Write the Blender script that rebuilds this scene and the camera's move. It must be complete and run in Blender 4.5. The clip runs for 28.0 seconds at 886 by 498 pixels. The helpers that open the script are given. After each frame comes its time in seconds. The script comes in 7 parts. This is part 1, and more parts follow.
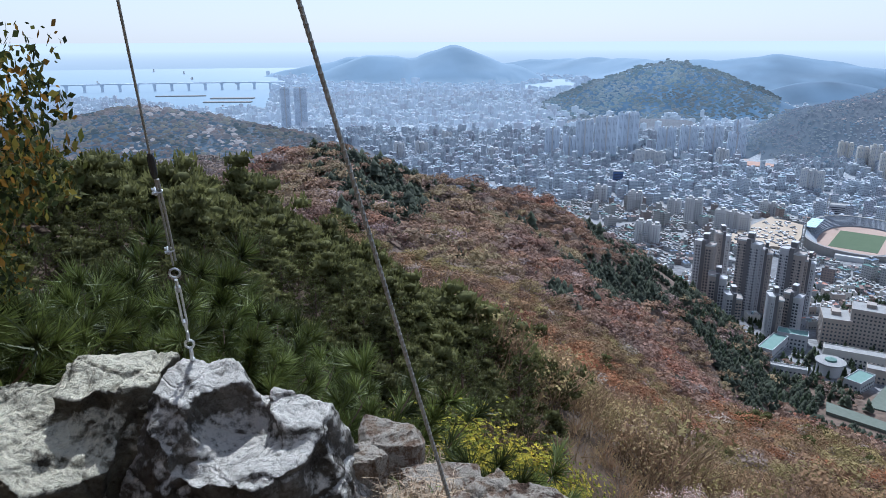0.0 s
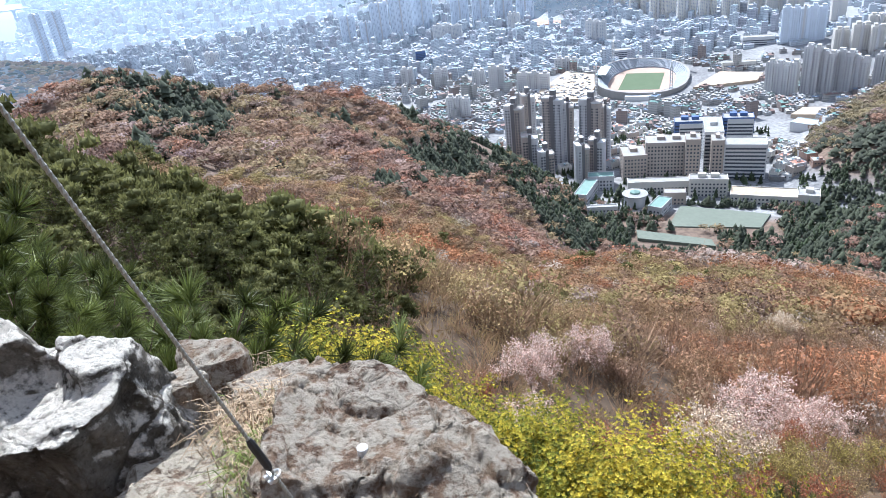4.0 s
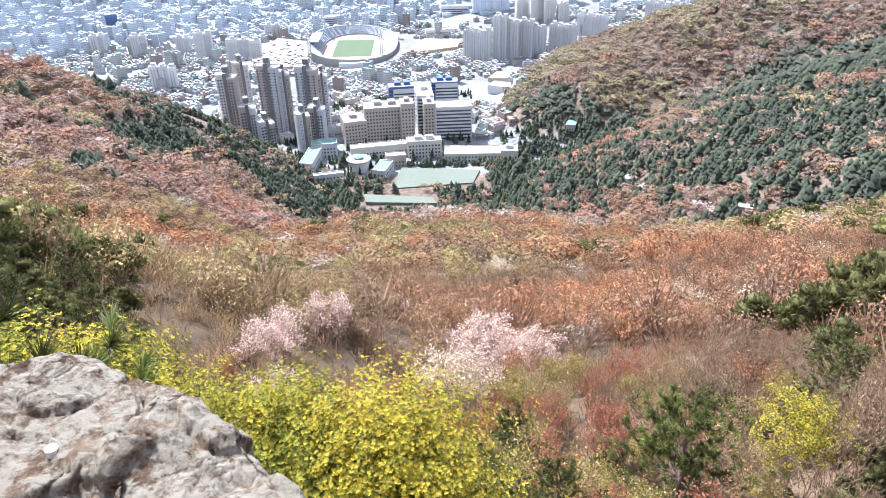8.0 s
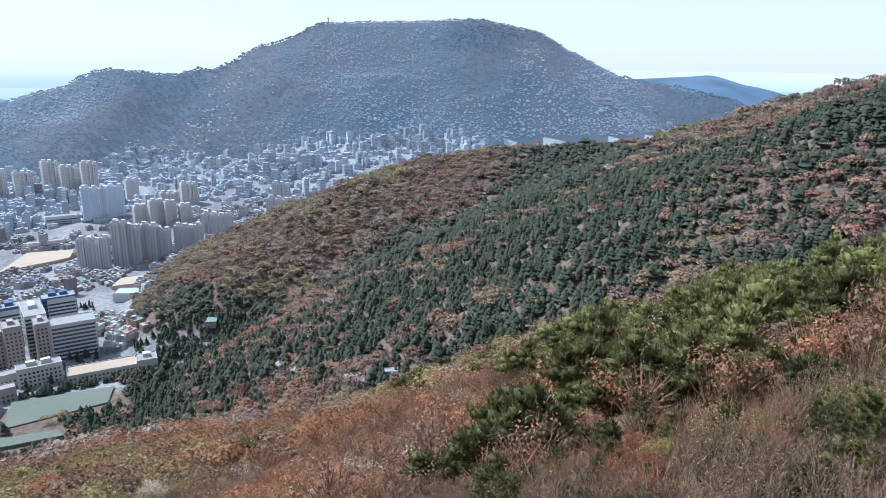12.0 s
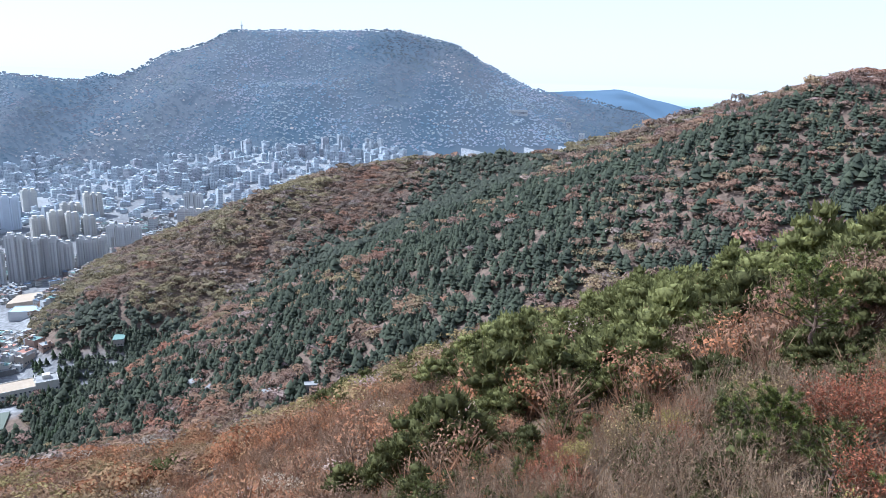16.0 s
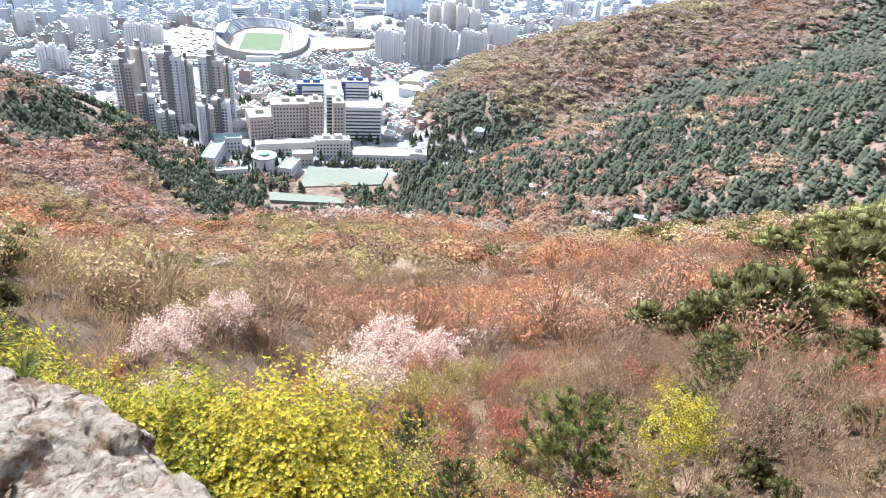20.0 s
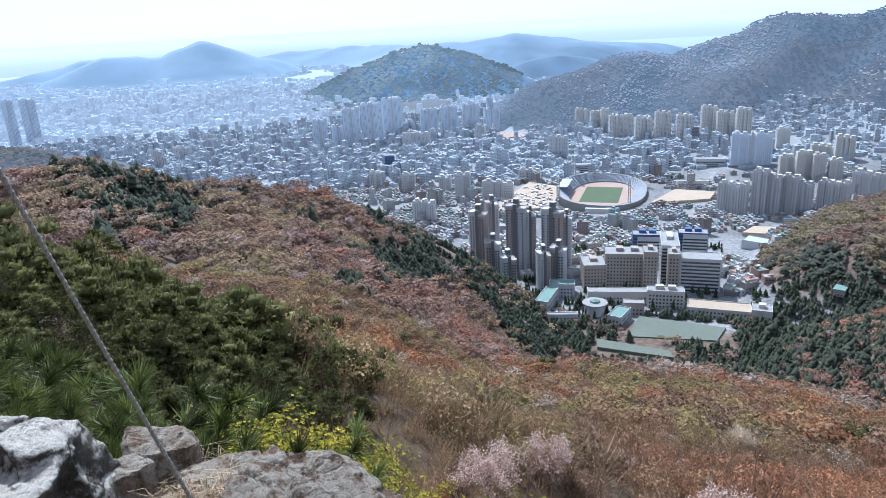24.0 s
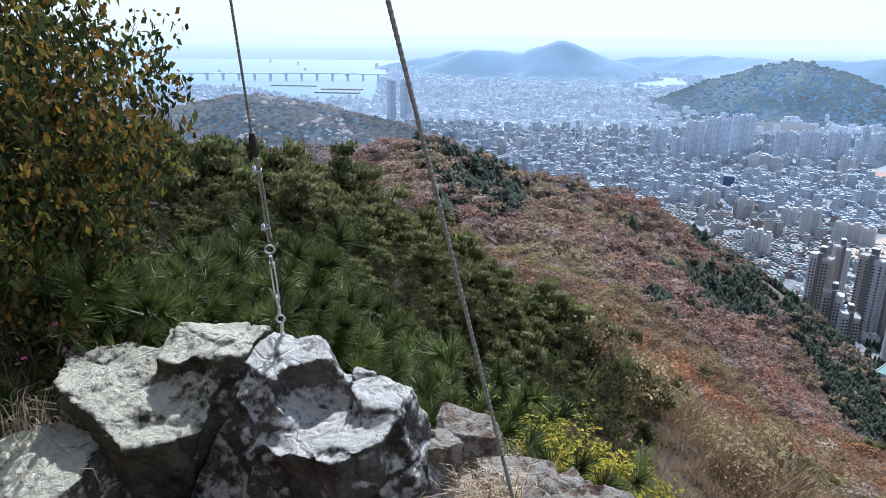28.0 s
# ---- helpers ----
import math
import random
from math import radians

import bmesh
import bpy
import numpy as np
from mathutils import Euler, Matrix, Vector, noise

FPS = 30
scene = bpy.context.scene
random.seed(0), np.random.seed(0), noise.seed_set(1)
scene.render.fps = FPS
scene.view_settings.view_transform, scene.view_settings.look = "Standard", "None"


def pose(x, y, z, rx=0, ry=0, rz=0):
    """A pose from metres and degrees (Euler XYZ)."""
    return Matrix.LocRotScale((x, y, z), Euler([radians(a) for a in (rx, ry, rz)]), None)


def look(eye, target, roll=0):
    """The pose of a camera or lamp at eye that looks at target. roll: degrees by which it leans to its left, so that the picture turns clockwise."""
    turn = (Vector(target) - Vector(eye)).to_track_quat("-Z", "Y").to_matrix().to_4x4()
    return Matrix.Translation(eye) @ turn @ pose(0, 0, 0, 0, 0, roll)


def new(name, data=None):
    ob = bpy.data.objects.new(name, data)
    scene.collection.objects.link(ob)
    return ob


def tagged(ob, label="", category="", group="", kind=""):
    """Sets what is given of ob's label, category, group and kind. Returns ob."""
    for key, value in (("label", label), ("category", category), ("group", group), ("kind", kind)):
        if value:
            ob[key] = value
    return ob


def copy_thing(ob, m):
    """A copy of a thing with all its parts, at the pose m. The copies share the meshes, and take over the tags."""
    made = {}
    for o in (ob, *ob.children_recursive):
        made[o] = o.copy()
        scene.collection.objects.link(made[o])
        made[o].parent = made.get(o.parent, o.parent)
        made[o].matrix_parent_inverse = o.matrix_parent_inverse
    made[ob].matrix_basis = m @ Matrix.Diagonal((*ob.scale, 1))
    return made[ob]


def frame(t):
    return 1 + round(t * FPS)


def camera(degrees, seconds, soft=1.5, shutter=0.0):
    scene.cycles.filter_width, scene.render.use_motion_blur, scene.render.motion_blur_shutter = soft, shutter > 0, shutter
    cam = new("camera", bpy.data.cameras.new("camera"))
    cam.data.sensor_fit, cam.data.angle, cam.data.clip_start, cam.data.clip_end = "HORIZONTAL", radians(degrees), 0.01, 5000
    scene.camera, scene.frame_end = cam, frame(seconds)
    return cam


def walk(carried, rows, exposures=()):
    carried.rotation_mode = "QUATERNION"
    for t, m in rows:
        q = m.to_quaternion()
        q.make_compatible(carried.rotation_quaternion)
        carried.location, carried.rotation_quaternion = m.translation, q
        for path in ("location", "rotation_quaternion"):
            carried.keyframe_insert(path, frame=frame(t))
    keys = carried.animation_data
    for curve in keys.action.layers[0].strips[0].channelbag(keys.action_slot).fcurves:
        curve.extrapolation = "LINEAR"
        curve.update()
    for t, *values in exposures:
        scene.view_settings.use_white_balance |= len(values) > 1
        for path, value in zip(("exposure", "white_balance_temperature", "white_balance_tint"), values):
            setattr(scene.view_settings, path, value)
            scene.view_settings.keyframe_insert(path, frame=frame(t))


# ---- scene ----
import itertools

cam = camera(65.96, 28.0, 0.85)
PATH = [
    (0.0, pose(-0.119, 0.085, 299.921, 73.08, 0.19, 1.81)),
    (0.5, pose(-0.118, 0.102, 299.922, 72.97, 1.31, -0.24)),
    (1.0, pose(-0.100, 0.081, 299.929, 72.79, 1.69, -3.33)),
    (1.5, pose(-0.083, 0.068, 299.928, 71.62, 2.85, -5.53)),
    (2.0, pose(-0.075, 0.058, 299.918, 70.36, 4.49, -7.09)),
    (2.5, pose(-0.068, 0.070, 299.902, 68.43, 4.94, -8.55)),
    (3.0, pose(-0.020, 0.089, 299.882, 66.38, 5.25, -11.09)),
    (3.5, pose(0.014, 0.105, 299.860, 64.68, 5.66, -13.63)),
    (5.5, pose(0.100, 0.069, 299.780, 61.01, 6.24, -22.20)),
    (6.0, pose(0.106, 0.053, 299.790, 60.80, 5.04, -25.17)),
    (6.5, pose(0.110, 0.048, 299.788, 60.85, 4.71, -27.51)),
    (7.0, pose(0.113, 0.034, 299.796, 59.90, 4.08, -30.70)),
    (7.5, pose(0.119, 0.016, 299.806, 59.10, 2.86, -33.89)),
    (8.0, pose(0.122, 0.008, 299.811, 59.39, 0.99, -38.08)),
    (8.5, pose(0.130, 0.043, 299.778, 60.11, 0.81, -40.97)),
    (9.0, pose(0.136, 0.024, 299.791, 62.19, -0.17, -45.04)),
    (9.5, pose(0.139, 0.041, 299.845, 65.62, -0.59, -49.61)),
    (10.0, pose(0.164, 0.037, 299.853, 68.79, -1.08, -53.09)),
    (10.5, pose(0.177, 0.060, 299.872, 71.27, -1.31, -55.46)),
    (11.0, pose(0.193, 0.061, 299.859, 73.64, -0.61, -59.52)),
    (11.5, pose(0.211, 0.064, 299.847, 75.11, -0.74, -63.88)),
    (12.0, pose(0.223, 0.064, 299.837, 75.06, -0.84, -68.42)),
    (12.5, pose(0.231, 0.062, 299.828, 74.27, -1.25, -73.07)),
    (13.0, pose(0.234, 0.059, 299.822, 74.71, -2.31, -77.69)),
    (13.5, pose(0.236, 0.058, 299.815, 75.72, -2.83, -82.92)),
    (15.5, pose(0.231, 0.054, 299.791, 75.71, -2.11, -78.65)),
    (16.0, pose(0.229, 0.054, 299.785, 76.06, -1.79, -75.11)),
    (16.5, pose(0.228, 0.056, 299.777, 74.28, -2.12, -71.14)),
    (17.0, pose(0.221, 0.058, 299.769, 71.03, -2.85, -65.28)),
    (17.5, pose(0.185, 0.077, 299.775, 68.87, -2.85, -60.18)),
    (18.0, pose(0.138, 0.040, 299.774, 66.67, -3.65, -56.45)),
    (18.5, pose(0.117, 0.012, 299.786, 65.36, -4.32, -53.31)),
    (19.0, pose(0.097, -0.005, 299.800, 63.07, -4.81, -49.93)),
    (19.5, pose(0.073, -0.033, 299.851, 60.97, -4.90, -46.86)),
    (20.0, pose(0.076, -0.012, 299.835, 59.77, -4.38, -44.05)),
    (20.5, pose(0.077, 0.012, 299.823, 59.41, -3.25, -40.28)),
    (21.0, pose(0.073, 0.031, 299.808, 59.60, -1.47, -35.37)),
    (21.5, pose(0.057, 0.009, 299.829, 61.24, -0.42, -30.41)),
    (22.0, pose(0.053, -0.019, 299.852, 64.28, 0.07, -28.49)),
    (22.5, pose(0.057, 0.011, 299.829, 68.12, 1.68, -25.97)),
    (24.5, pose(-0.007, 0.050, 299.816, 72.00, 2.30, -15.09)),
    (25.0, pose(-0.025, 0.049, 299.834, 71.54, 1.46, -12.26)),
    (25.5, pose(-0.033, 0.019, 299.847, 70.69, 1.49, -9.16)),
    (26.0, pose(-0.074, 0.028, 299.859, 70.78, 1.24, -5.10)),
    (26.5, pose(-0.104, 0.029, 299.883, 71.01, 0.56, -1.64)),
    (27.0, pose(-0.124, 0.048, 299.893, 71.50, -0.02, 3.56)),
    (27.5, pose(-0.100, 0.071, 299.893, 72.34, -0.07, 7.06)),
    (28.0, pose(-0.084, 0.083, 299.903, 72.64, -0.63, 10.44)),
]

EXPOSURES = [(0.0, 0.05, 5200, 9), (2.0, 0.15, 5100, 9), (3.5, 0.72, 5400, 9), (5.5, 1.34, 5700, 11), (9.0, 1.47, 5600, 11), (10.2, 1.35, 5500, 10), (11.0, 0.98, 5400, 10), (12.0, 0.35, 5250, 9),
             (13.0, 0.53, 5150, 9), (16.0, 0.53, 5200, 9), (17.0, 0.72, 5400, 9), (17.5, 1.0, 5500, 10), (18.0, 1.48, 5650, 10), (19.0, 1.6, 5800, 11), (21.0, 1.5, 5800, 11), (22.0, 1.35, 5700, 11),
             (22.5, 1.1, 5500, 10), (24.5, 0.33, 5200, 9), (28.0, 0.36, 5200, 9)]
walk(cam, PATH, EXPOSURES)

# ---- light ----
SUN_AZ, SUN_EL = -2.0, 50.0          # degrees left of straight ahead (+y), degrees above the horizon
world = bpy.data.worlds.new("sky")
scene.world = world
world.use_nodes = True
wn = world.node_tree
sky = wn.nodes.new("ShaderNodeTexSky")
sky.sky_type = "NISHITA"
sky.sun_disc = False
sky.sun_elevation = radians(SUN_EL)
sky.sun_rotation = radians(-SUN_AZ)
sky.altitude = 300
sky.air_density, sky.dust_density, sky.ozone_density = 1.0, 1.2, 3.0
hazy = wn.nodes.new("ShaderNodeMix")
hazy.data_type = "RGBA"
dir_z = wn.nodes.new("ShaderNodeSeparateXYZ")
wn.links.new(wn.nodes.new("ShaderNodeTexCoord").outputs["Generated"], dir_z.inputs[0])
veil = wn.nodes.new("ShaderNodeMapRange")           # haze thick at the horizon, thin overhead
veil.inputs["From Min"].default_value, veil.inputs["From Max"].default_value = 0.05, 0.75
veil.inputs["To Min"].default_value, veil.inputs["To Max"].default_value = 0.78, 0.36
wn.links.new(dir_z.outputs["Z"], veil.inputs["Value"])
wn.links.new(veil.outputs[0], hazy.inputs[0])
hazy.inputs[7].default_value = (6.3, 6.2, 6.1, 1)      # thin bright haze over the whole sky
wn.links.new(sky.outputs[0], hazy.inputs[6])
wn.links.new(hazy.outputs[2], wn.nodes["Background"].inputs[0])
wn.nodes["Background"].inputs[1].default_value = 0.13
sun = new("sun", bpy.data.lights.new("sun", "SUN"))
sun.data.energy, sun.data.angle, sun.data.color = 5.0, radians(0.5), (1.0, 0.95, 0.87)
sun.matrix_world = look((0, 0, 0), (-(-math.sin(radians(SUN_AZ))) * math.cos(radians(SUN_EL)),
                                    -math.cos(radians(SUN_AZ)) * math.cos(radians(SUN_EL)), -math.sin(radians(SUN_EL))))

# ---- materials ----
def nodes_of(name):
    m = bpy.data.materials.new(name)
    m.use_nodes = True
    return m, m.node_tree, m.node_tree.nodes["Principled BSDF"]


def add(nt, kind, **values):
    n = nt.nodes.new(kind)
    for key, value in values.items():
        n.inputs[key].default_value = value
    return n


def ramp(nt, source, stops):
    r = nt.nodes.new("ShaderNodeValToRGB")
    while len(r.color_ramp.elements) < len(stops):
        r.color_ramp.elements.new(0.5)
    for e, (p, c) in zip(r.color_ramp.elements, stops):
        e.position, e.color = p, (*c, 1)
    nt.links.new(source, r.inputs[0])
    return r.outputs[0]


def mottled(name, stops, scale=1.0, rough=0.85, bump=0.0, bump_scale=None, metal=0.0, detail=6):
    """Two scales of noise drive the colour; finer noise the relief."""
    m, nt, b = nodes_of(name)
    co = nt.nodes.new("ShaderNodeNewGeometry").outputs["Position"]
    n1 = add(nt, "ShaderNodeTexNoise", Scale=scale, Detail=detail, Roughness=0.6)
    n2 = add(nt, "ShaderNodeTexNoise", Scale=scale * 9, Detail=4.0)
    nt.links.new(co, n1.inputs["Vector"])
    nt.links.new(co, n2.inputs["Vector"])
    mix = nt.nodes.new("ShaderNodeMath")
    mix.operation = "MULTIPLY_ADD"
    mix.inputs[1].default_value = 0.45
    half = nt.nodes.new("ShaderNodeMath")
    half.operation = "MULTIPLY"
    half.inputs[1].default_value = 0.55
    nt.links.new(n2.outputs["Fac"], half.inputs[0])
    nt.links.new(n1.outputs["Fac"], mix.inputs[0])
    nt.links.new(half.outputs[0], mix.inputs[2])
    nt.links.new(ramp(nt, mix.outputs[0], stops), b.inputs["Base Color"])
    b.inputs["Roughness"].default_value, b.inputs["Metallic"].default_value = rough, metal
    if bump:
        n3 = add(nt, "ShaderNodeTexNoise", Scale=bump_scale or scale * 14, Detail=6.0)
        nt.links.new(co, n3.inputs["Vector"])
        bp = add(nt, "ShaderNodeBump", Strength=bump)
        nt.links.new(n3.outputs["Fac"], bp.inputs["Height"])
        nt.links.new(bp.outputs[0], b.inputs["Normal"])
    return m


def plain(name, colour, rough=0.7, metal=0.0, vary=0.25):
    """A colour with slight variation from piece to piece and a fine grain."""
    m, nt, b = nodes_of(name)
    oi = nt.nodes.new("ShaderNodeObjectInfo")
    hsv = nt.nodes.new("ShaderNodeHueSaturation")
    hsv.inputs["Color"].default_value = (*colour, 1)
    mr = nt.nodes.new("ShaderNodeMapRange")
    mr.inputs["To Min"].default_value, mr.inputs["To Max"].default_value = 1 - vary, 1 + vary
    nz = add(nt, "ShaderNodeTexNoise", Scale=0.7, Detail=8.0)
    geo = nt.nodes.new("ShaderNodeNewGeometry")
    nt.links.new(geo.outputs["Position"], nz.inputs["Vector"])
    av = nt.nodes.new("ShaderNodeMath")
    av.operation = "MULTIPLY_ADD"
    av.inputs[1].default_value = 0.5
    nt.links.new(oi.outputs["Random"], av.inputs[0])
    hf = nt.nodes.new("ShaderNodeMath")
    hf.operation = "MULTIPLY"
    hf.inputs[1].default_value = 0.5
    nt.links.new(nz.outputs["Fac"], hf.inputs[0])
    nt.links.new(hf.outputs[0], av.inputs[2])
    nt.links.new(av.outputs[0], mr.inputs["Value"])
    nt.links.new(mr.outputs[0], hsv.inputs["Value"])
    nt.links.new(hsv.outputs[0], b.inputs["Base Color"])
    b.inputs["Roughness"].default_value, b.inputs["Metallic"].default_value = rough, metal
    return m


def tinted(name, rough=0.9, light_through=0.0, grain=0.3, grain_scale=3.0):
    """Base colour from the mesh's own 'tint' colours, with a grain over it."""
    m, nt, b = nodes_of(name)
    at = nt.nodes.new("ShaderNodeAttribute")
    at.attribute_name = "tint"
    nz = add(nt, "ShaderNodeTexNoise", Scale=grain_scale, Detail=5.0)
    geo = nt.nodes.new("ShaderNodeNewGeometry")
    nt.links.new(geo.outputs["Position"], nz.inputs["Vector"])
    mr = nt.nodes.new("ShaderNodeMapRange")
    mr.inputs["From Min"].default_value, mr.inputs["From Max"].default_value = 0.3, 0.7
    mr.inputs["To Min"].default_value, mr.inputs["To Max"].default_value = 1 - grain, 1 + grain
    nt.links.new(nz.outputs["Fac"], mr.inputs["Value"])
    hsv = nt.nodes.new("ShaderNodeHueSaturation")
    nt.links.new(at.outputs["Color"], hsv.inputs["Color"])
    nt.links.new(mr.outputs[0], hsv.inputs["Value"])
    nt.links.new(hsv.outputs[0], b.inputs["Base Color"])
    b.inputs["Roughness"].default_value = rough
    b.inputs["Specular IOR Level"].default_value = 0.2
    if light_through:
        tr = nt.nodes.new("ShaderNodeBsdfTranslucent")
        nt.links.new(hsv.outputs[0], tr.inputs["Color"])
        mx = nt.nodes.new("ShaderNodeMixShader")
        mx.inputs[0].default_value = light_through
        nt.links.new(b.outputs[0], mx.inputs[1])
        nt.links.new(tr.outputs[0], mx.inputs[2])
        nt.links.new(mx.outputs[0], nt.nodes["Material Output"].inputs["Surface"])
    return m


def veil_over(m, share):
    """Dims far base colours to this share; painted haze glow replaces the rest."""
    for n in m.node_tree.nodes:
        if n.bl_idname == "ShaderNodeMapRange":
            n.inputs["To Min"].default_value *= share
            n.inputs["To Max"].default_value *= share


LEAVES = tinted("foliage", light_through=0.4)
TWIGS = tinted("twigs", grain=0.25, light_through=0.45)
TOWN = tinted("town", grain=0.12, grain_scale=0.15, rough=0.8)

def rows_of_windows(m, depth=0.62):
    """Dark panes in rows on the walls, 3 m storeys and 2.8 m bays, over a tinted material."""
    nt = m.node_tree
    geo = nt.nodes.new("ShaderNodeNewGeometry")
    side = nt.nodes.new("ShaderNodeVectorMath")
    side.operation = "CROSS_PRODUCT"
    side.inputs[1].default_value = (0, 0, 1)
    nt.links.new(geo.outputs["True Normal"], side.inputs[0])
    along = nt.nodes.new("ShaderNodeVectorMath")
    along.operation = "DOT_PRODUCT"
    nt.links.new(side.outputs[0], along.inputs[0])
    nt.links.new(geo.outputs["Position"], along.inputs[1])
    split, face = nt.nodes.new("ShaderNodeSeparateXYZ"), nt.nodes.new("ShaderNodeSeparateXYZ")
    nt.links.new(geo.outputs["Position"], split.inputs[0])
    nt.links.new(geo.outputs["True Normal"], face.inputs[0])

    def calc(op, a, b_):
        n = nt.nodes.new("ShaderNodeMath")
        n.operation = op
        for k, v in enumerate((a, b_)):
            if isinstance(v, (int, float)):
                n.inputs[k].default_value = v
            else:
                nt.links.new(v, n.inputs[k])
        return n.outputs[0]
    u = calc("GREATER_THAN", calc("FRACT", calc("DIVIDE", along.outputs["Value"], 2.8), 0), 0.42)
    v = calc("GREATER_THAN", calc("FRACT", calc("DIVIDE", split.outputs["Z"], 3.0), 0), 0.52)
    wall = calc("LESS_THAN", calc("ABSOLUTE", face.outputs["Z"], 0), 0.4)
    pane = calc("MULTIPLY", calc("MULTIPLY", u, v), calc("MULTIPLY", wall, depth))
    b = nt.nodes["Principled BSDF"]
    mix = nt.nodes.new("ShaderNodeMix")
    mix.data_type = "RGBA"
    nt.links.new(pane, mix.inputs[0])
    nt.links.new(b.inputs["Base Color"].links[0].from_socket, mix.inputs[6])
    mix.inputs[7].default_value = (0.05, 0.07, 0.09, 1)
    nt.links.new(mix.outputs[2], b.inputs["Base Color"])


rows_of_windows(TOWN)
TOWN_FAR = tinted("hazy_town", grain=0.12, grain_scale=0.15, rough=0.8)      # distance haze put into a faint glow of the far houses
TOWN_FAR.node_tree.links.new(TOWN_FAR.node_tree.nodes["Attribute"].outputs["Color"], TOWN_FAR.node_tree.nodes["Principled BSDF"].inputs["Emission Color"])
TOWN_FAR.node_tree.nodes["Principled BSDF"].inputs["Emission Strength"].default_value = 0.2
GROUND = tinted("ground", grain=0.35, grain_scale=0.25, rough=0.95)

# ---- the lie of the land ----
EYE = 300.0                           # the lookout's height over the sea
FAR_FROM, FAR_WIDTH = 2600.0, 2150.0  # past here the distance is drawn in closer, in proportion


def squeeze(r):
    return np.where(r < FAR_FROM, r, FAR_FROM + FAR_WIDTH * (1 - np.exp(-(np.maximum(r, FAR_FROM) - FAR_FROM) / FAR_WIDTH)))


def warp(x, y, z):
    r = np.maximum(np.hypot(x, y), 1e-6)
    k = squeeze(r) / r
    return x * k, y * k, EYE + (z - EYE) * k


def polar(az, r):
    a = np.radians(az)
    return -np.sin(a) * r, np.cos(a) * r


def crest_point(az, r, el):
    x, y = polar(az, r)
    return (float(x), float(y), EYE + r * math.tan(radians(el)))


def value_noise(x, y, size, seed=0):
    u, v = x / size, y / size
    i, j = np.floor(u).astype(np.int64), np.floor(v).astype(np.int64)
    fu, fv = u - i, v - j
    fu, fv = fu * fu * (3 - 2 * fu), fv * fv * (3 - 2 * fv)

    def h(a, b):
        n = (a * 374761393 + b * 668265263 + seed * 1442695041) & 0x7FFFFFFF
        n = ((n ^ (n >> 13)) * 1274126177) & 0x7FFFFFFF
        return ((n ^ (n >> 16)) & 0xFFFF) / 65535.0
    return (h(i, j) * (1 - fu) + h(i + 1, j) * fu) * (1 - fv) + (h(i, j + 1) * (1 - fu) + h(i + 1, j + 1) * fu) * fv - 0.5


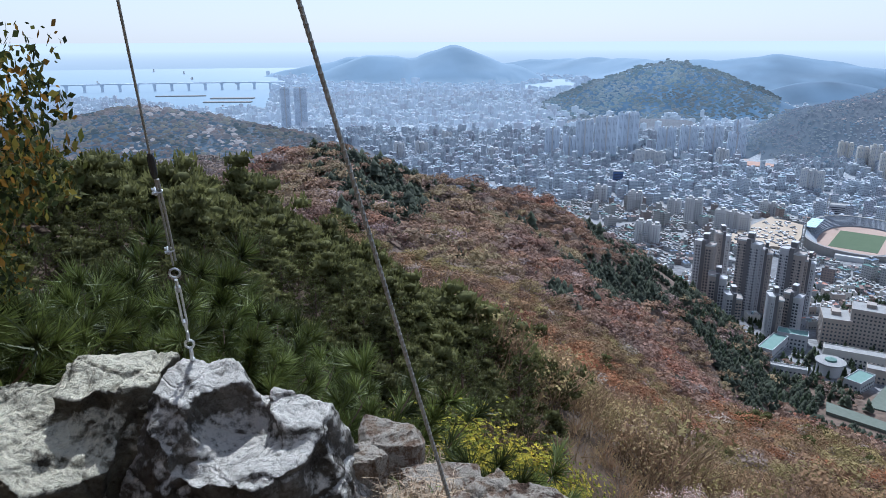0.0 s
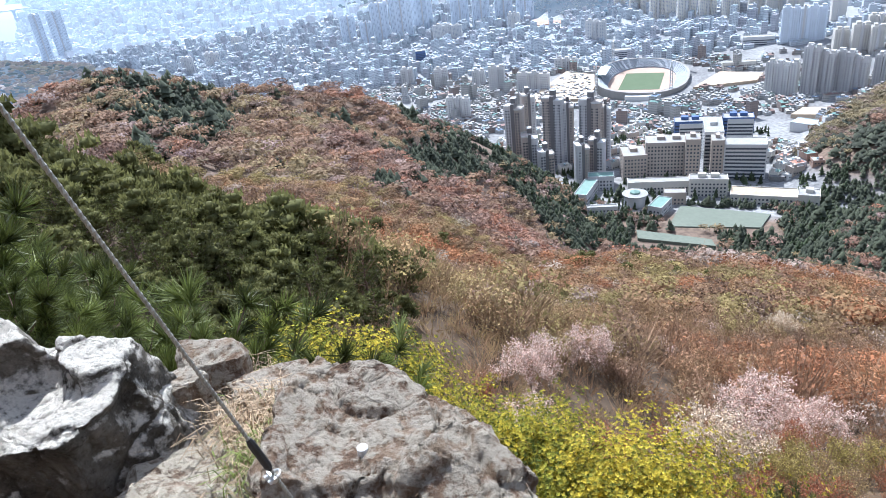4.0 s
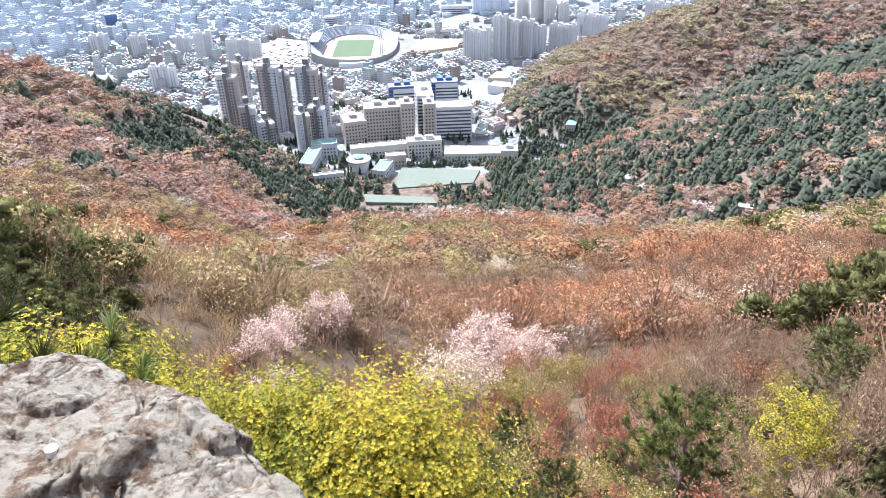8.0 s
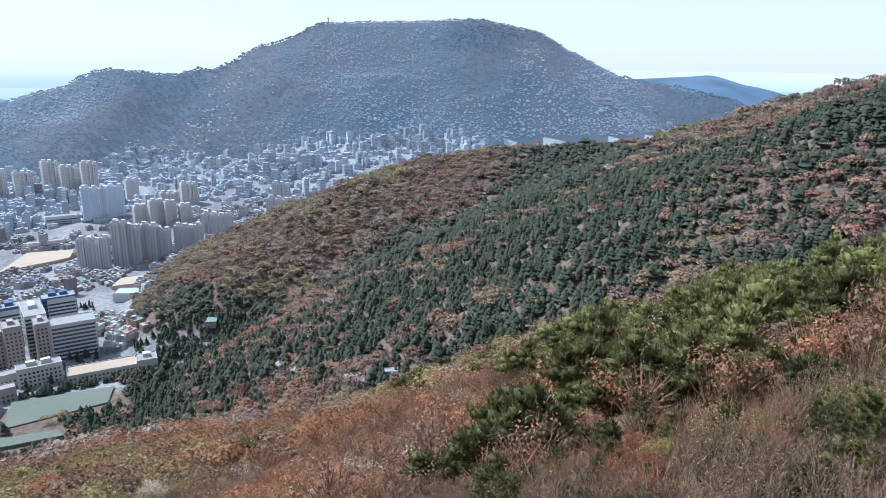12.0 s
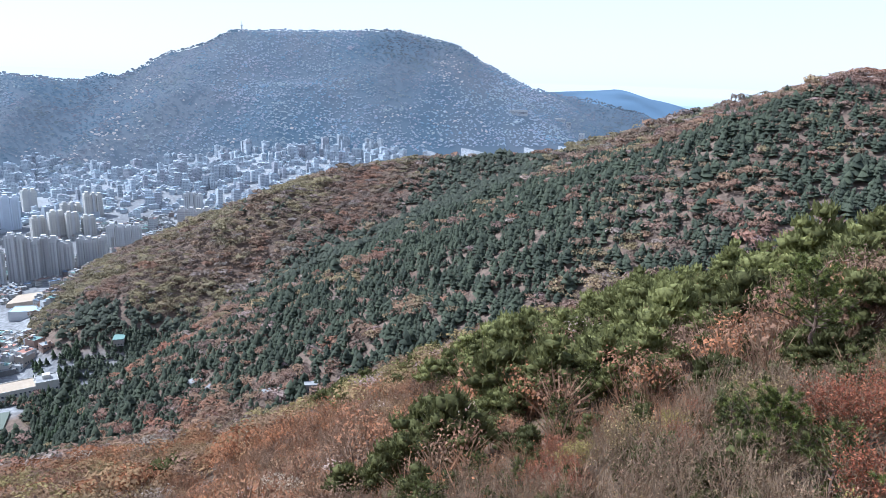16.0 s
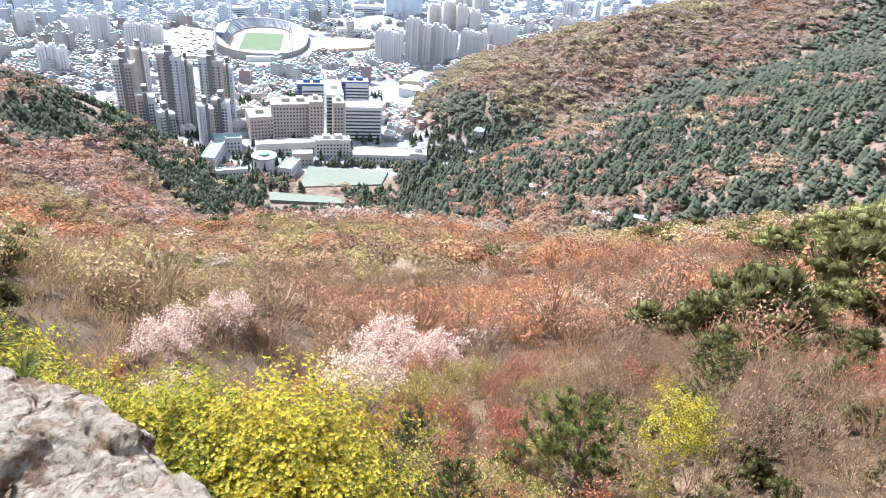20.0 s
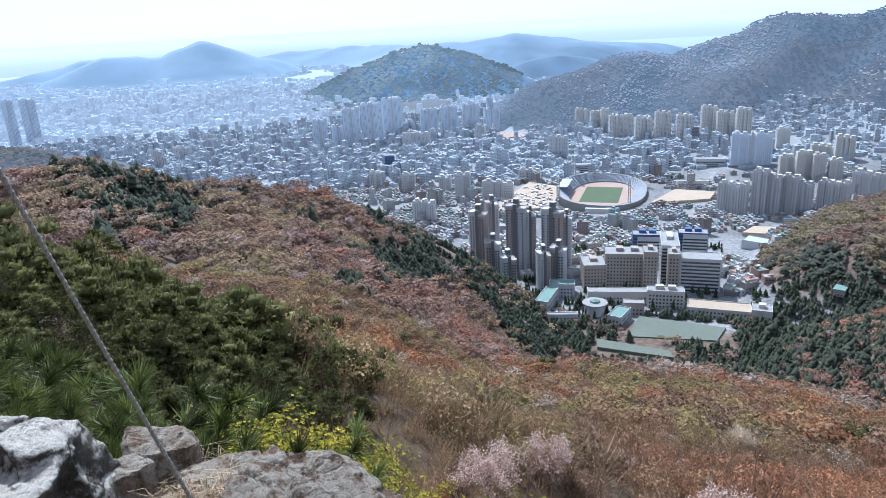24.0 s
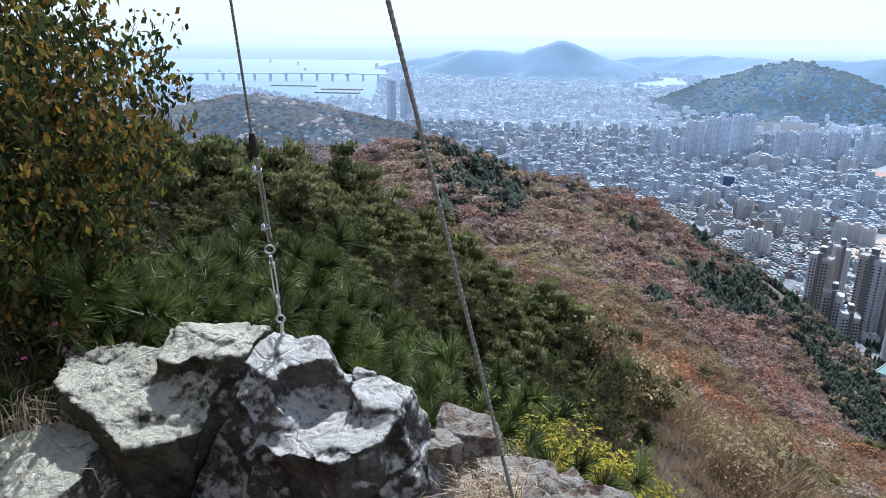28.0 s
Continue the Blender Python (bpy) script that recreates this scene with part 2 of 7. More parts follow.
# crests as (degrees left of ahead, metres away, degrees above the eye), side slope, roundness of the crest
RIDGES = {
    "spur_ahead": ([(38, 50, -12), (30, 80, -13), (25, 200, -14.5), (21, 370, -12.8), (18, 400, -10.9), (14.3, 415, -9.2), (11, 420, -8.7),
                    (8.2, 430, -9.7), (4.8, 440, -11.2), (0, 460, -12.2), (-4.7, 490, -13.1), (-9.3, 540, -14.7),
                    (-12.6, 585, -16.4), (-15.4, 615, -18.3), (-18.4, 640, -21.2)], 0.78, 22),
    "shoulder": ([(-150, 40, -4), (-117, 85, -10.5), (-111, 100, -14), (-102, 120, -17.4), (-94, 132, -19), (-86, 150, -22),
                  (-79, 170, -25.6), (-68, 260, -29)], 0.6, 12),
    "spur_right": ([(-43.6, 600, -22.6), (-46.3, 640, -20.4), (-49, 680, -17.8), (-53, 740, -15.0), (-58.5, 800, -11.7), (-63, 850, -9.2),
                    (-67.4, 880, -7.5), (-72, 860, -6.9), (-82.5, 800, -6.2), (-87, 760, -5.5), (-91.3, 720, -3.7), (-96, 680, -2.1),
                    (-102.3, 640, -0.3), (-106.5, 600, 1.1), (-110.5, 590, -0.4), (-115.3, 560, -0.4), (-135, 520, 3)], 0.46, 20),
    "far_mountain": ([(-24.4, 2050, -6), (-26.3, 2100, -4.7), (-28.3, 2150, -3.6), (-30.5, 2200, -3.0), (-33, 2200, -2.7), (-37.3, 2250, -2.7), (-40, 2250, -1.3), (-43.4, 2250, -0.3),
                      (-50.8, 2280, 0.3), (-54.8, 2300, 1.8), (-59.3, 2300, 3.1), (-64.6, 2300, 3.4), (-71, 2300, 3.8), (-74.6, 2300, 3.0),
                      (-79.7, 2300, 1.2), (-85, 2350, -0.6), (-95, 2400, -3)], 0.5, 50),
    "behind_right": ([(-84, 3300, -0.6), (-89, 3300, -0.1), (-95, 3200, -1.8), (-110, 3200, -3)], 0.4, 60),
    "hill_beyond": ([(-9.5, 3300, -4.6), (-11.2, 3250, -3.7), (-12.5, 3200, -3.0), (-14.5, 3200, -1.95), (-16.1, 3200, -1.65), (-18.3, 3150, -2.3), (-20.8, 3100, -3.9)], 0.4, 40),
    "island_peak": ([(9.6, 5600, -1.9), (8.4, 5600, -1.35), (7.7, 5600, -1.05), (5.6, 5600, -0.85), (4.0, 5600, -1.15), (2.4, 5600, -0.65), (1.1, 5600, -0.22), (0.2, 5600, -0.7), (-1.2, 5600, -1.35),
                     (-3.5, 5550, -1.8), (-6.2, 5500, -3.1), (-8.2, 5400, -3.7)], 0.42, 40),
    "island_tail": ([(14.6, 6600, -2.5), (13.2, 6600, -2.0), (12, 6600, -1.65), (9.5, 6600, -1.15), (8.8, 6600, -1.2), (7.5, 6600, -1.6)], 0.3, 40),
    "far_range": ([(-3, 7500, -1.9), (-4.2, 7200, -1.65), (-8.4, 6900, -1.25), (-10.6, 6500, -1.3), (-13.6, 6000, -1.4), (-16, 5300, -1.6), (-19, 4800, -1.35), (-23.2, 4700, -0.95), (-26.9, 4700, -1.25),
                   (-30.3, 4700, -1.75), (-33, 4700, -2.2)], 0.25, 60),
    "second_range": ([(-19, 3900, -4.3), (-22.5, 3900, -3.4), (-27, 3800, -3.1), (-31, 3800, -3.3), (-36, 3700, -3.6)], 0.3, 60),
    "mid_hill": ([(42, 1600, -6.5), (36, 1650, -6.2), (30.7, 1700, -5.8), (26, 1700, -5.0), (22.5, 1700, -5.7), (18.9, 1650, -6.9), (17.1, 1600, -8.0)], 0.26, 60),
    "low_hill": ([(30, 850, -9.5), (26, 900, -9.4), (22, 930, -9.3), (18, 950, -10.8)], 0.3, 50),
    "town_knoll": ([(-6, 2700, -6.4), (-8, 2600, -6.2), (-12, 2500, -5.8), (-17, 2450, -5.9), (-21, 2450, -6.6)], 0.3, 60),
}


def ridge_height(x, y, crest, slope, round_):
    best = np.full(np.shape(x), -1e3)
    pts = [crest_point(*c) for c in crest]
    for (ax, ay, az_), (bx, by, bz) in zip(pts, pts[1:]):
        dx, dy = bx - ax, by - ay
        t = np.clip(((x - ax) * dx + (y - ay) * dy) / (dx * dx + dy * dy), 0, 1)
        d = np.hypot(x - ax - t * dx, y - ay - t * dy)
        best = np.maximum(best, az_ + t * (bz - az_) - slope * (np.sqrt(d * d + round_ * round_) - round_))
    return best


def coast(az):
    return np.interp(az, [-60, -12, -9, -6, 0, 8, 12, 14.5, 16, 22, 26, 60], [6200, 6200, 5300, 5300, 7500, 7500, 6900, 6800, 3300, 3300, 4100, 4300])


def valley(az, r):
    """The level of the town's floor, which rises into the side valley to the right."""
    return np.interp(r, [0, 450, 550, 650, 900, 1200, 2000, 3500], [52, 52, 50, 46, 30, 15, 9, 4]) \
        + np.clip((-az - 30) / 25, 0, 1.3) * np.interp(r, [600, 1000, 1500, 2200], [0, 14, 72, 110])


def bowl(az, r, own):
    """The open hillside that sweeps from the lookout's slope round to the spur's crest."""
    crest = RIDGES["spur_ahead"][0][::-1]
    a = [-30, -24] + [c[0] for c in crest]
    rc = np.interp(az, a, [560, 600] + [c[1] for c in crest])
    ec = np.interp(az, a, [-32, -26] + [c[2] - 0.5 for c in crest])
    near = 45.0
    start = np.interp(az, [-30, 8, 33], [-41.0, -41.0, -25.0])
    s = np.clip(np.log(np.maximum(r, near) / near) / np.log(np.maximum(rc, 60) / near), 0, 1)
    el = start + (ec - start) * s ** 0.92
    return np.where((r > near) & (r < rc) & (az > -30) & (az < 34), EYE + r * np.tan(np.radians(el)), -1e3)


def height(x, y):
    r = np.hypot(x, y)
    az = np.degrees(np.arctan2(-x, y))
    town = valley(az, r)
    town = np.where(r > coast(az), -60.0, town)
    town = np.where((az < -4) & (az > -11) & (r > 4700) & (r < 6200), -60.0, town)
    ledge = np.clip((az + 4) / 12, 0, 1)
    drop = np.interp(r, [0, 1.2, 1.8, 2.6, 4, 6, 8, 12, 20, 35, 50, 100, 160, 240, 350, 440, 495, 530, 600, 1000],
                     [0, 0.1, 1.2, 2.7, 5.0, 7.6, 9.8, 14.5, 22, 32, 41, 69, 95, 131, 188, 236, 250, 262, 280, 500])
    drop = drop * (1 - ledge) + ledge * np.minimum(drop, np.interp(r, [0, 1.2, 2.6, 3.3, 4.6, 8], [0, 0.1, 0.5, 0.8, 3.4, 9.8]) + 1000 * (r > 8))
    # unseen bank added behind the lookout, steep to cut skylight on the rocks' fronts
    back = np.clip((np.abs(az + 20) - 100) / 40, 0, 1)
    own = EYE - 1.75 - drop * (1 - back) + back * np.clip(r - 1.6, 0, 14) * 1.25
    left = np.clip((az - 8) / 25, 0, 1) * (1 - back)
    own = own + left * np.interp(r, [0, 2, 4, 8, 15, 30, 60, 100], [0, 0, 0.9, 4.4, 9.2, 17, 26, 32])
    h = np.maximum(np.maximum(town, own), bowl(az, r, own))
    for crest, slope, round_ in RIDGES.values():
        h = np.maximum(h, ridge_height(x, y, crest, slope, round_))
    hilly = np.clip((h - town - 4) / 25, 0, 1)
    amp = np.clip(r * 0.015, 0, 7) * hilly * (r < 2600)
    far_rough = np.clip((r - 2400) / 1500, 0, 1) * (r < 7500) * hilly * 46 * (value_noise(x, y, 420, 12) + 0.6 * value_noise(x, y, 170, 13))
    gully = (r > 1300) & (r < 2600) & (az < -18)
    h = h - gully * hilly * np.clip((430 - h) / 110, 0.15, 1) * (95 * np.abs(value_noise(x, y, 330, 14)) + 40 * np.abs(value_noise(x, y, 120, 15)))
    return h + far_rough + amp * (value_noise(x, y, 60, 1) * 0.9 + value_noise(x, y, 23, 2) * 0.4) + hilly * np.clip(r * .004, 0, 12) * value_noise(x, y, 210, 3) * (r < 4000)


def mesh_from(name, verts, faces_per, material, tint=None, smooth=False):
    """A mesh from arrays: verts (n, 3) where each run of faces_per vertices is one face; or an index array for faces_per."""
    me = bpy.data.meshes.new(name)
    verts = np.ascontiguousarray(verts, dtype=np.float32).reshape(-1, 3)
    idx = np.arange(len(verts), dtype=np.int32).reshape(-1, faces_per) if isinstance(faces_per, int) else np.asarray(faces_per, dtype=np.int32)
    n, k = idx.shape
    me.vertices.add(len(verts))
    me.vertices.foreach_set("co", verts.ravel())
    me.loops.add(n * k)
    me.loops.foreach_set("vertex_index", idx.ravel())
    me.polygons.add(n)
    me.polygons.foreach_set("loop_start", np.arange(0, n * k, k, dtype=np.int32))
    me.polygons.foreach_set("loop_total", np.full(n, k, dtype=np.int32))
    if smooth:
        me.polygons.foreach_set("use_smooth", np.ones(n, dtype=bool))
    me.update(calc_edges=True)
    if tint is not None:
        ca = me.color_attributes.new("tint", "FLOAT_COLOR", "POINT")
        col = np.ones((len(verts), 4), dtype=np.float32)
        col[:, :3] = tint
        ca.data.foreach_set("color", col.ravel())
    me.materials.append(material)
    return me


# one sheet of ground from the rock at the lookout to the horizon
rng = np.random.default_rng(5)
AZ = np.concatenate([np.arange(50, -130, -0.4), np.arange(-130, -310, -4.0)])
RAD = np.concatenate([[0.01], np.geomspace(0.8, 2600, 270), np.geomspace(2650, 13500, 90)])
ga, gr = np.meshgrid(AZ, RAD, indexing="ij")
gx, gy = polar(ga, gr)
gz = height(gx, gy)
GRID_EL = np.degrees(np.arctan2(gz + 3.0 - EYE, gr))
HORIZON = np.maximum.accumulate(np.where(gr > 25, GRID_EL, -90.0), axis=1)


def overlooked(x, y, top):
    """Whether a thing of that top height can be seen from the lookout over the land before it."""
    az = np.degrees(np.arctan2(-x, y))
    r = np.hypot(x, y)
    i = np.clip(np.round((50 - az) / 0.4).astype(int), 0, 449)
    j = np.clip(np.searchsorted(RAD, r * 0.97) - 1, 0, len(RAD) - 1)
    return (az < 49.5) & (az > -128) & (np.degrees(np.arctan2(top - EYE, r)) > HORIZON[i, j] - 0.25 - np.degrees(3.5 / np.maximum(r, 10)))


def mixed(c1, c2, f):
    f = np.clip(f, 0, 1)[..., None]
    return np.asarray(c1) * (1 - f) + np.asarray(c2) * f


town_level = valley(ga, gr)
wild = np.clip((gz - town_level - 9) / 6, 0, 1)
wild = np.maximum(wild, (gr < 560) * 1.0)
nz = value_noise(gx, gy, 35, 8) + 0.6 * value_noise(gx, gy, 9, 9)
col = mixed((0.27, 0.27, 0.27), (0.16, 0.16, 0.165), 0.5 + value_noise(gx, gy, 60, 4) + 0.8 * value_noise(gx, gy, 17, 5))
# distance haze painted into the town ground: paler farther out
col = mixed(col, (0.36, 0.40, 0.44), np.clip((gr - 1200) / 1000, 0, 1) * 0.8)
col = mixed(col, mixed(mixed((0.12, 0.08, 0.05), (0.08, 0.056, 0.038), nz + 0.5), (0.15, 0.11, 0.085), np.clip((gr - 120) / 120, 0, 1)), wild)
# bluish haze painted into the mountain ground
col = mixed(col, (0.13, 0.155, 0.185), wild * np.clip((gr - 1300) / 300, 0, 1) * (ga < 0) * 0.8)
na, nr_ = ga.shape
wx, wy, wz = warp(gx, gy, gz)
ii, jj = np.meshgrid(np.arange(na), np.arange(nr_ - 1), indexing="ij")
i2 = (ii + 1) % na
quads = np.stack([ii * nr_ + jj, i2 * nr_ + jj, i2 * nr_ + jj + 1, ii * nr_ + jj + 1], -1).reshape(-1, 4)[:, ::-1]
far = ((gr > 2600) | ((gr > 1330) & ((ga < -18) | (ga > 6)) & (gz > town_level + 10))).reshape(-1)[quads[:, 0]]
xyz = np.stack([wx, wy, wz], -1)
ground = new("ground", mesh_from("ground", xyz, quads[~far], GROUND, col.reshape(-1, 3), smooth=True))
tagged(ground, "hilly ground falling from the rocky lookout to the town and the coast", "ground", kind="structure")
# the hills past the town: backdrop with haze put into its blue tint and glow
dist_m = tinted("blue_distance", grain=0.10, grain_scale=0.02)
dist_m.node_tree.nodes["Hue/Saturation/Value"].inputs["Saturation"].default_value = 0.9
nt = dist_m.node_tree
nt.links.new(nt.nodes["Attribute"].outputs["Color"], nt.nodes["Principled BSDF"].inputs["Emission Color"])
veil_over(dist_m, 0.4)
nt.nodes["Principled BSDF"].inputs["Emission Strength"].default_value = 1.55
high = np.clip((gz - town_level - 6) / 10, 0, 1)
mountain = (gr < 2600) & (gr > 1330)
# mountain and range colours carry the painted haze, paler with distance
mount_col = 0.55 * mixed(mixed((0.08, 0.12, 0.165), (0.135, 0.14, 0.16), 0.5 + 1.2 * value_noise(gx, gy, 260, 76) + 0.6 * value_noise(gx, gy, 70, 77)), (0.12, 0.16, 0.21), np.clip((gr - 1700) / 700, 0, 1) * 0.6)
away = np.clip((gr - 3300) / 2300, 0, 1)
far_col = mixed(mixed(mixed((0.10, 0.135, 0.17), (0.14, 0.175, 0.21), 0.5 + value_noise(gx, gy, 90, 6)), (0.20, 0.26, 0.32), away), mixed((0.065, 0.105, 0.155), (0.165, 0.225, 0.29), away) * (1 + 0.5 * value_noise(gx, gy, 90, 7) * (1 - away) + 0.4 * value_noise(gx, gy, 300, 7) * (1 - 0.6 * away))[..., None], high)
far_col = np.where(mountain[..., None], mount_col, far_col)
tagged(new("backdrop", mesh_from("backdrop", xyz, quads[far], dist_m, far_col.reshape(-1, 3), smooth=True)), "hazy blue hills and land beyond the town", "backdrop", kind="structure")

# the sea: haze painted as glow, paler out to where it meets the sky
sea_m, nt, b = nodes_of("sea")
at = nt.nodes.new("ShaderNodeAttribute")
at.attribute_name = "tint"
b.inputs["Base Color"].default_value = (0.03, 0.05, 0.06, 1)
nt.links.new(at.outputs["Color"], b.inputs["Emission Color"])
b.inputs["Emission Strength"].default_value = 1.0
b.inputs["Roughness"].default_value = 0.6
b.inputs["Specular IOR Level"].default_value = 0.15
wv = add(nt, "ShaderNodeTexNoise", Scale=0.05, Detail=8.0)
bp = add(nt, "ShaderNodeBump", Strength=0.3, Distance=1.0)
nt.links.new(wv.outputs["Fac"], bp.inputs["Height"])
nt.links.new(bp.outputs[0], b.inputs["Normal"])
sa = np.arange(60, -130, -0.5)
sr = np.geomspace(2700, 300000, 80)
a2, r2 = np.meshgrid(sa, sr, indexing="ij")
sx, sy = polar(a2, r2)
sx, sy, sz = warp(sx, sy, np.zeros_like(sx))
ii, jj = np.meshgrid(np.arange(len(sa) - 1), np.arange(len(sr) - 1), indexing="ij")
quads = np.stack([ii * 80 + jj, ii * 80 + jj + 1, (ii + 1) * 80 + jj + 1, (ii + 1) * 80 + jj], -1).reshape(-1, 4)
# emission colour runs from near water to the brightness of horizon haze
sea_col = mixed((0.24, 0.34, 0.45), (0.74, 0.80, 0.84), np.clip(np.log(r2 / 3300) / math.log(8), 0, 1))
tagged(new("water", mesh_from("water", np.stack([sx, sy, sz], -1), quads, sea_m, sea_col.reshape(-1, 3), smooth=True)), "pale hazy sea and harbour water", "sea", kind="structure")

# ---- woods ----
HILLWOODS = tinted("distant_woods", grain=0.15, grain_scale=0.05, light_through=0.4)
hn = HILLWOODS.node_tree      # haze put into the colour: the far woods' tint also glows
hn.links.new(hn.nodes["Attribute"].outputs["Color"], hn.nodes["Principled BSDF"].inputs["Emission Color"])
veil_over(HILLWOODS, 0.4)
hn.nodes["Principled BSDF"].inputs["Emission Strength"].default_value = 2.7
def flakes(n, size, spread, flat=1.0, seed=0, lumps=5, upright=0.0, core=0.35):
    """A crown of n small leaf-like triangles in lumps round the origin, of about unit radius: (n, 3, 3)."""
    g = np.random.default_rng(seed)
    c = g.normal(size=(lumps, 3))
    c /= np.linalg.norm(c, axis=1)[:, None]
    c[:, 2] = np.abs(c[:, 2]) * 0.7
    c *= 0.45
    u = g.normal(size=(n, 3))
    u /= np.linalg.norm(u, axis=1)[:, None]
    u[:, 2] = np.where(u[:, 2] < -0.2, -u[:, 2], u[:, 2])
    p = c[g.integers(0, lumps, n)] + u * (spread * (1 - core * g.random((n, 1))))
    p[:, 2] *= flat
    nrm = u + g.normal(size=(n, 3)) * 0.28
    nrm /= np.linalg.norm(nrm, axis=1)[:, None]
    a = np.cross(nrm, g.normal(size=(n, 3)))
    a[:, 2] += upright
    a /= np.linalg.norm(a, axis=1)[:, None]
    b_ = np.cross(nrm, a)
    s = size * (0.6 + 0.8 * g.random((n, 1)))
    return np.stack([p - a * s, p + a * s * 0.6 + b_ * s * 0.8, p + a * s * 0.7 - b_ * s * 0.7], 1)


def brush(twigs, buds, size, seed, width=0.014, bud_lift=0.15):
    """A bare twiggy crown: thin upright slivers fanned from the stems, then buds at their ends: (n, 3, 3)."""
    g = np.random.default_rng(seed)
    a = g.random(twigs) * math.tau
    lean = 0.15 + 0.85 * g.random(twigs) ** 0.8
    root = np.stack([np.cos(a) * 0.45 * lean, np.sin(a) * 0.45 * lean, -0.9 + 1.0 * g.random(twigs)], -1)
    d = np.stack([np.cos(a) * lean * 0.75, np.sin(a) * lean * 0.75, 0.9 + 0 * a], -1) + g.normal(size=(twigs, 3)) * 0.22
    d /= np.linalg.norm(d, axis=1)[:, None]
    tip = root + d * (0.55 + 0.5 * g.random((twigs, 1)))
    s = np.cross(d, g.normal(size=(twigs, 3)))
    s = s / np.linalg.norm(s, axis=1)[:, None] * width * (0.6 + 0.8 * g.random((twigs, 1)))
    out = np.stack([root - s, root + s, tip], 1)
    k = g.integers(0, twigs, buds)
    p = root[k] + (tip[k] - root[k]) * (0.35 + 0.7 * g.random((buds, 1))) + g.normal(size=(buds, 3)) * 0.07
    p[:, 2] += bud_lift * g.random(buds)
    e1, e2 = g.normal(size=(buds, 3)), g.normal(size=(buds, 3))
    e1 /= np.linalg.norm(e1, axis=1)[:, None]
    e2 /= np.linalg.norm(e2, axis=1)[:, None]
    L = size * (0.6 + 0.8 * g.random((buds, 1)))
    return np.concatenate([out, np.stack([p, p + e1 * L, p + e2 * L], 1)])


def ball_of_twenty():
    bm = bmesh.new()
    bmesh.ops.create_icosphere(bm, subdivisions=1, radius=1.0)
    v, f = np.array([p.co[:] for p in bm.verts]), np.array([[p.index for p in q.verts] for q in bm.faces])
    bm.free()
    return v, f


BALL_V, BALL_F = ball_of_twenty()


def clumps(n, size, seed, flat=0.8, spread=0.62, tall=0.55, uneven=0.3):
    """A crown's main masses: n uneven leafy clumps over a dome: (n * 20, 3, 3)."""
    g = np.random.default_rng(seed)
    out = []
    for k in range(n):
        a, q = math.tau * (k * 0.618 + 0.1 * g.random()), math.sqrt((k + 0.3) / n)
        c = np.array((math.cos(a) * q * spread, math.sin(a) * q * spread, (1 - q * q) * tall + 0.12 * g.normal()))
        v = BALL_V * (1 - uneven + 2 * uneven * g.random((len(BALL_V), 1))) * size * (0.75 + 0.5 * g.random()) * np.array((1, 1, flat))
        out.append((v + c)[BALL_F])
    return np.concatenate(out)


def candles(n, size, seed, tall=1.0, spread=0.62):
    """A pine's crown: dark pads of needles set with many upright shoots: (m, 3, 3)."""
    g = np.random.default_rng(seed)
    pads = clumps(n, size, seed, 0.55, spread, 0.75 * tall, 0.35)
    mid = np.repeat(pads.reshape(n, 60, 3).mean(1), 20, 0)[:, None]
    tri = pads[g.integers(0, len(pads), n * 40)]
    w = g.dirichlet((1, 1, 1), len(tri))
    p = (tri * w[..., None]).sum(1)
    out = p - pads.reshape(-1, 3).mean(0)
    out /= np.linalg.norm(out, axis=1)[:, None]
    d = out * 0.7 + np.array((0, 0, 0.8)) + g.normal(size=p.shape) * 0.35
    d *= (size * (0.28 + 0.3 * g.random((len(p), 1)))) / np.linalg.norm(d, axis=1)[:, None]
    e1 = np.cross(d, g.normal(size=d.shape))
    e1 *= size * 0.17 / np.linalg.norm(e1, axis=1)[:, None]
    return np.concatenate([mid + (pads - mid) * 0.75, np.stack([p - e1 - d * 0.25, p + e1 - d * 0.25, p + d], 1)])


def spire(seed, tiers=3, sides=6):
    """A far conifer: ragged tiers of boughs one above the other: (m, 3, 3)."""
    g = np.random.default_rng(seed)
    out = []
    for k in range(tiers):
        z0, z1, r0 = -0.5 + 0.55 * k, 0.35 + 0.6 * k, 0.72 - 0.17 * k
        a = (np.arange(sides) + 0.5 * g.random(sides)) * math.tau / sides + k
        rr = r0 * (0.7 + 0.6 * g.random(sides))
        rim = np.stack([np.cos(a) * rr, np.sin(a) * rr, z0 + 0.3 * g.random(sides)], -1)
        top = np.array((0.1 * g.normal(), 0.1 * g.normal(), z1))
        out += [np.stack([rim[i], rim[(i + 1) % sides], top]) for i in range(sides)]
    return np.array(out)


def scatter(az0, az1, r0, r1, spacing, seed):
    """Places strewn over a sector, evenly by area."""
    g = np.random.default_rng(seed)
    n = int(abs(radians(az0 - az1)) * (r1 * r1 - r0 * r0) / 2 / spacing ** 2)
    r = np.sqrt(g.random(n) * (r1 * r1 - r0 * r0) + r0 * r0)
    return (*polar(az0 + (az1 - az0) * g.random(n), r), g)


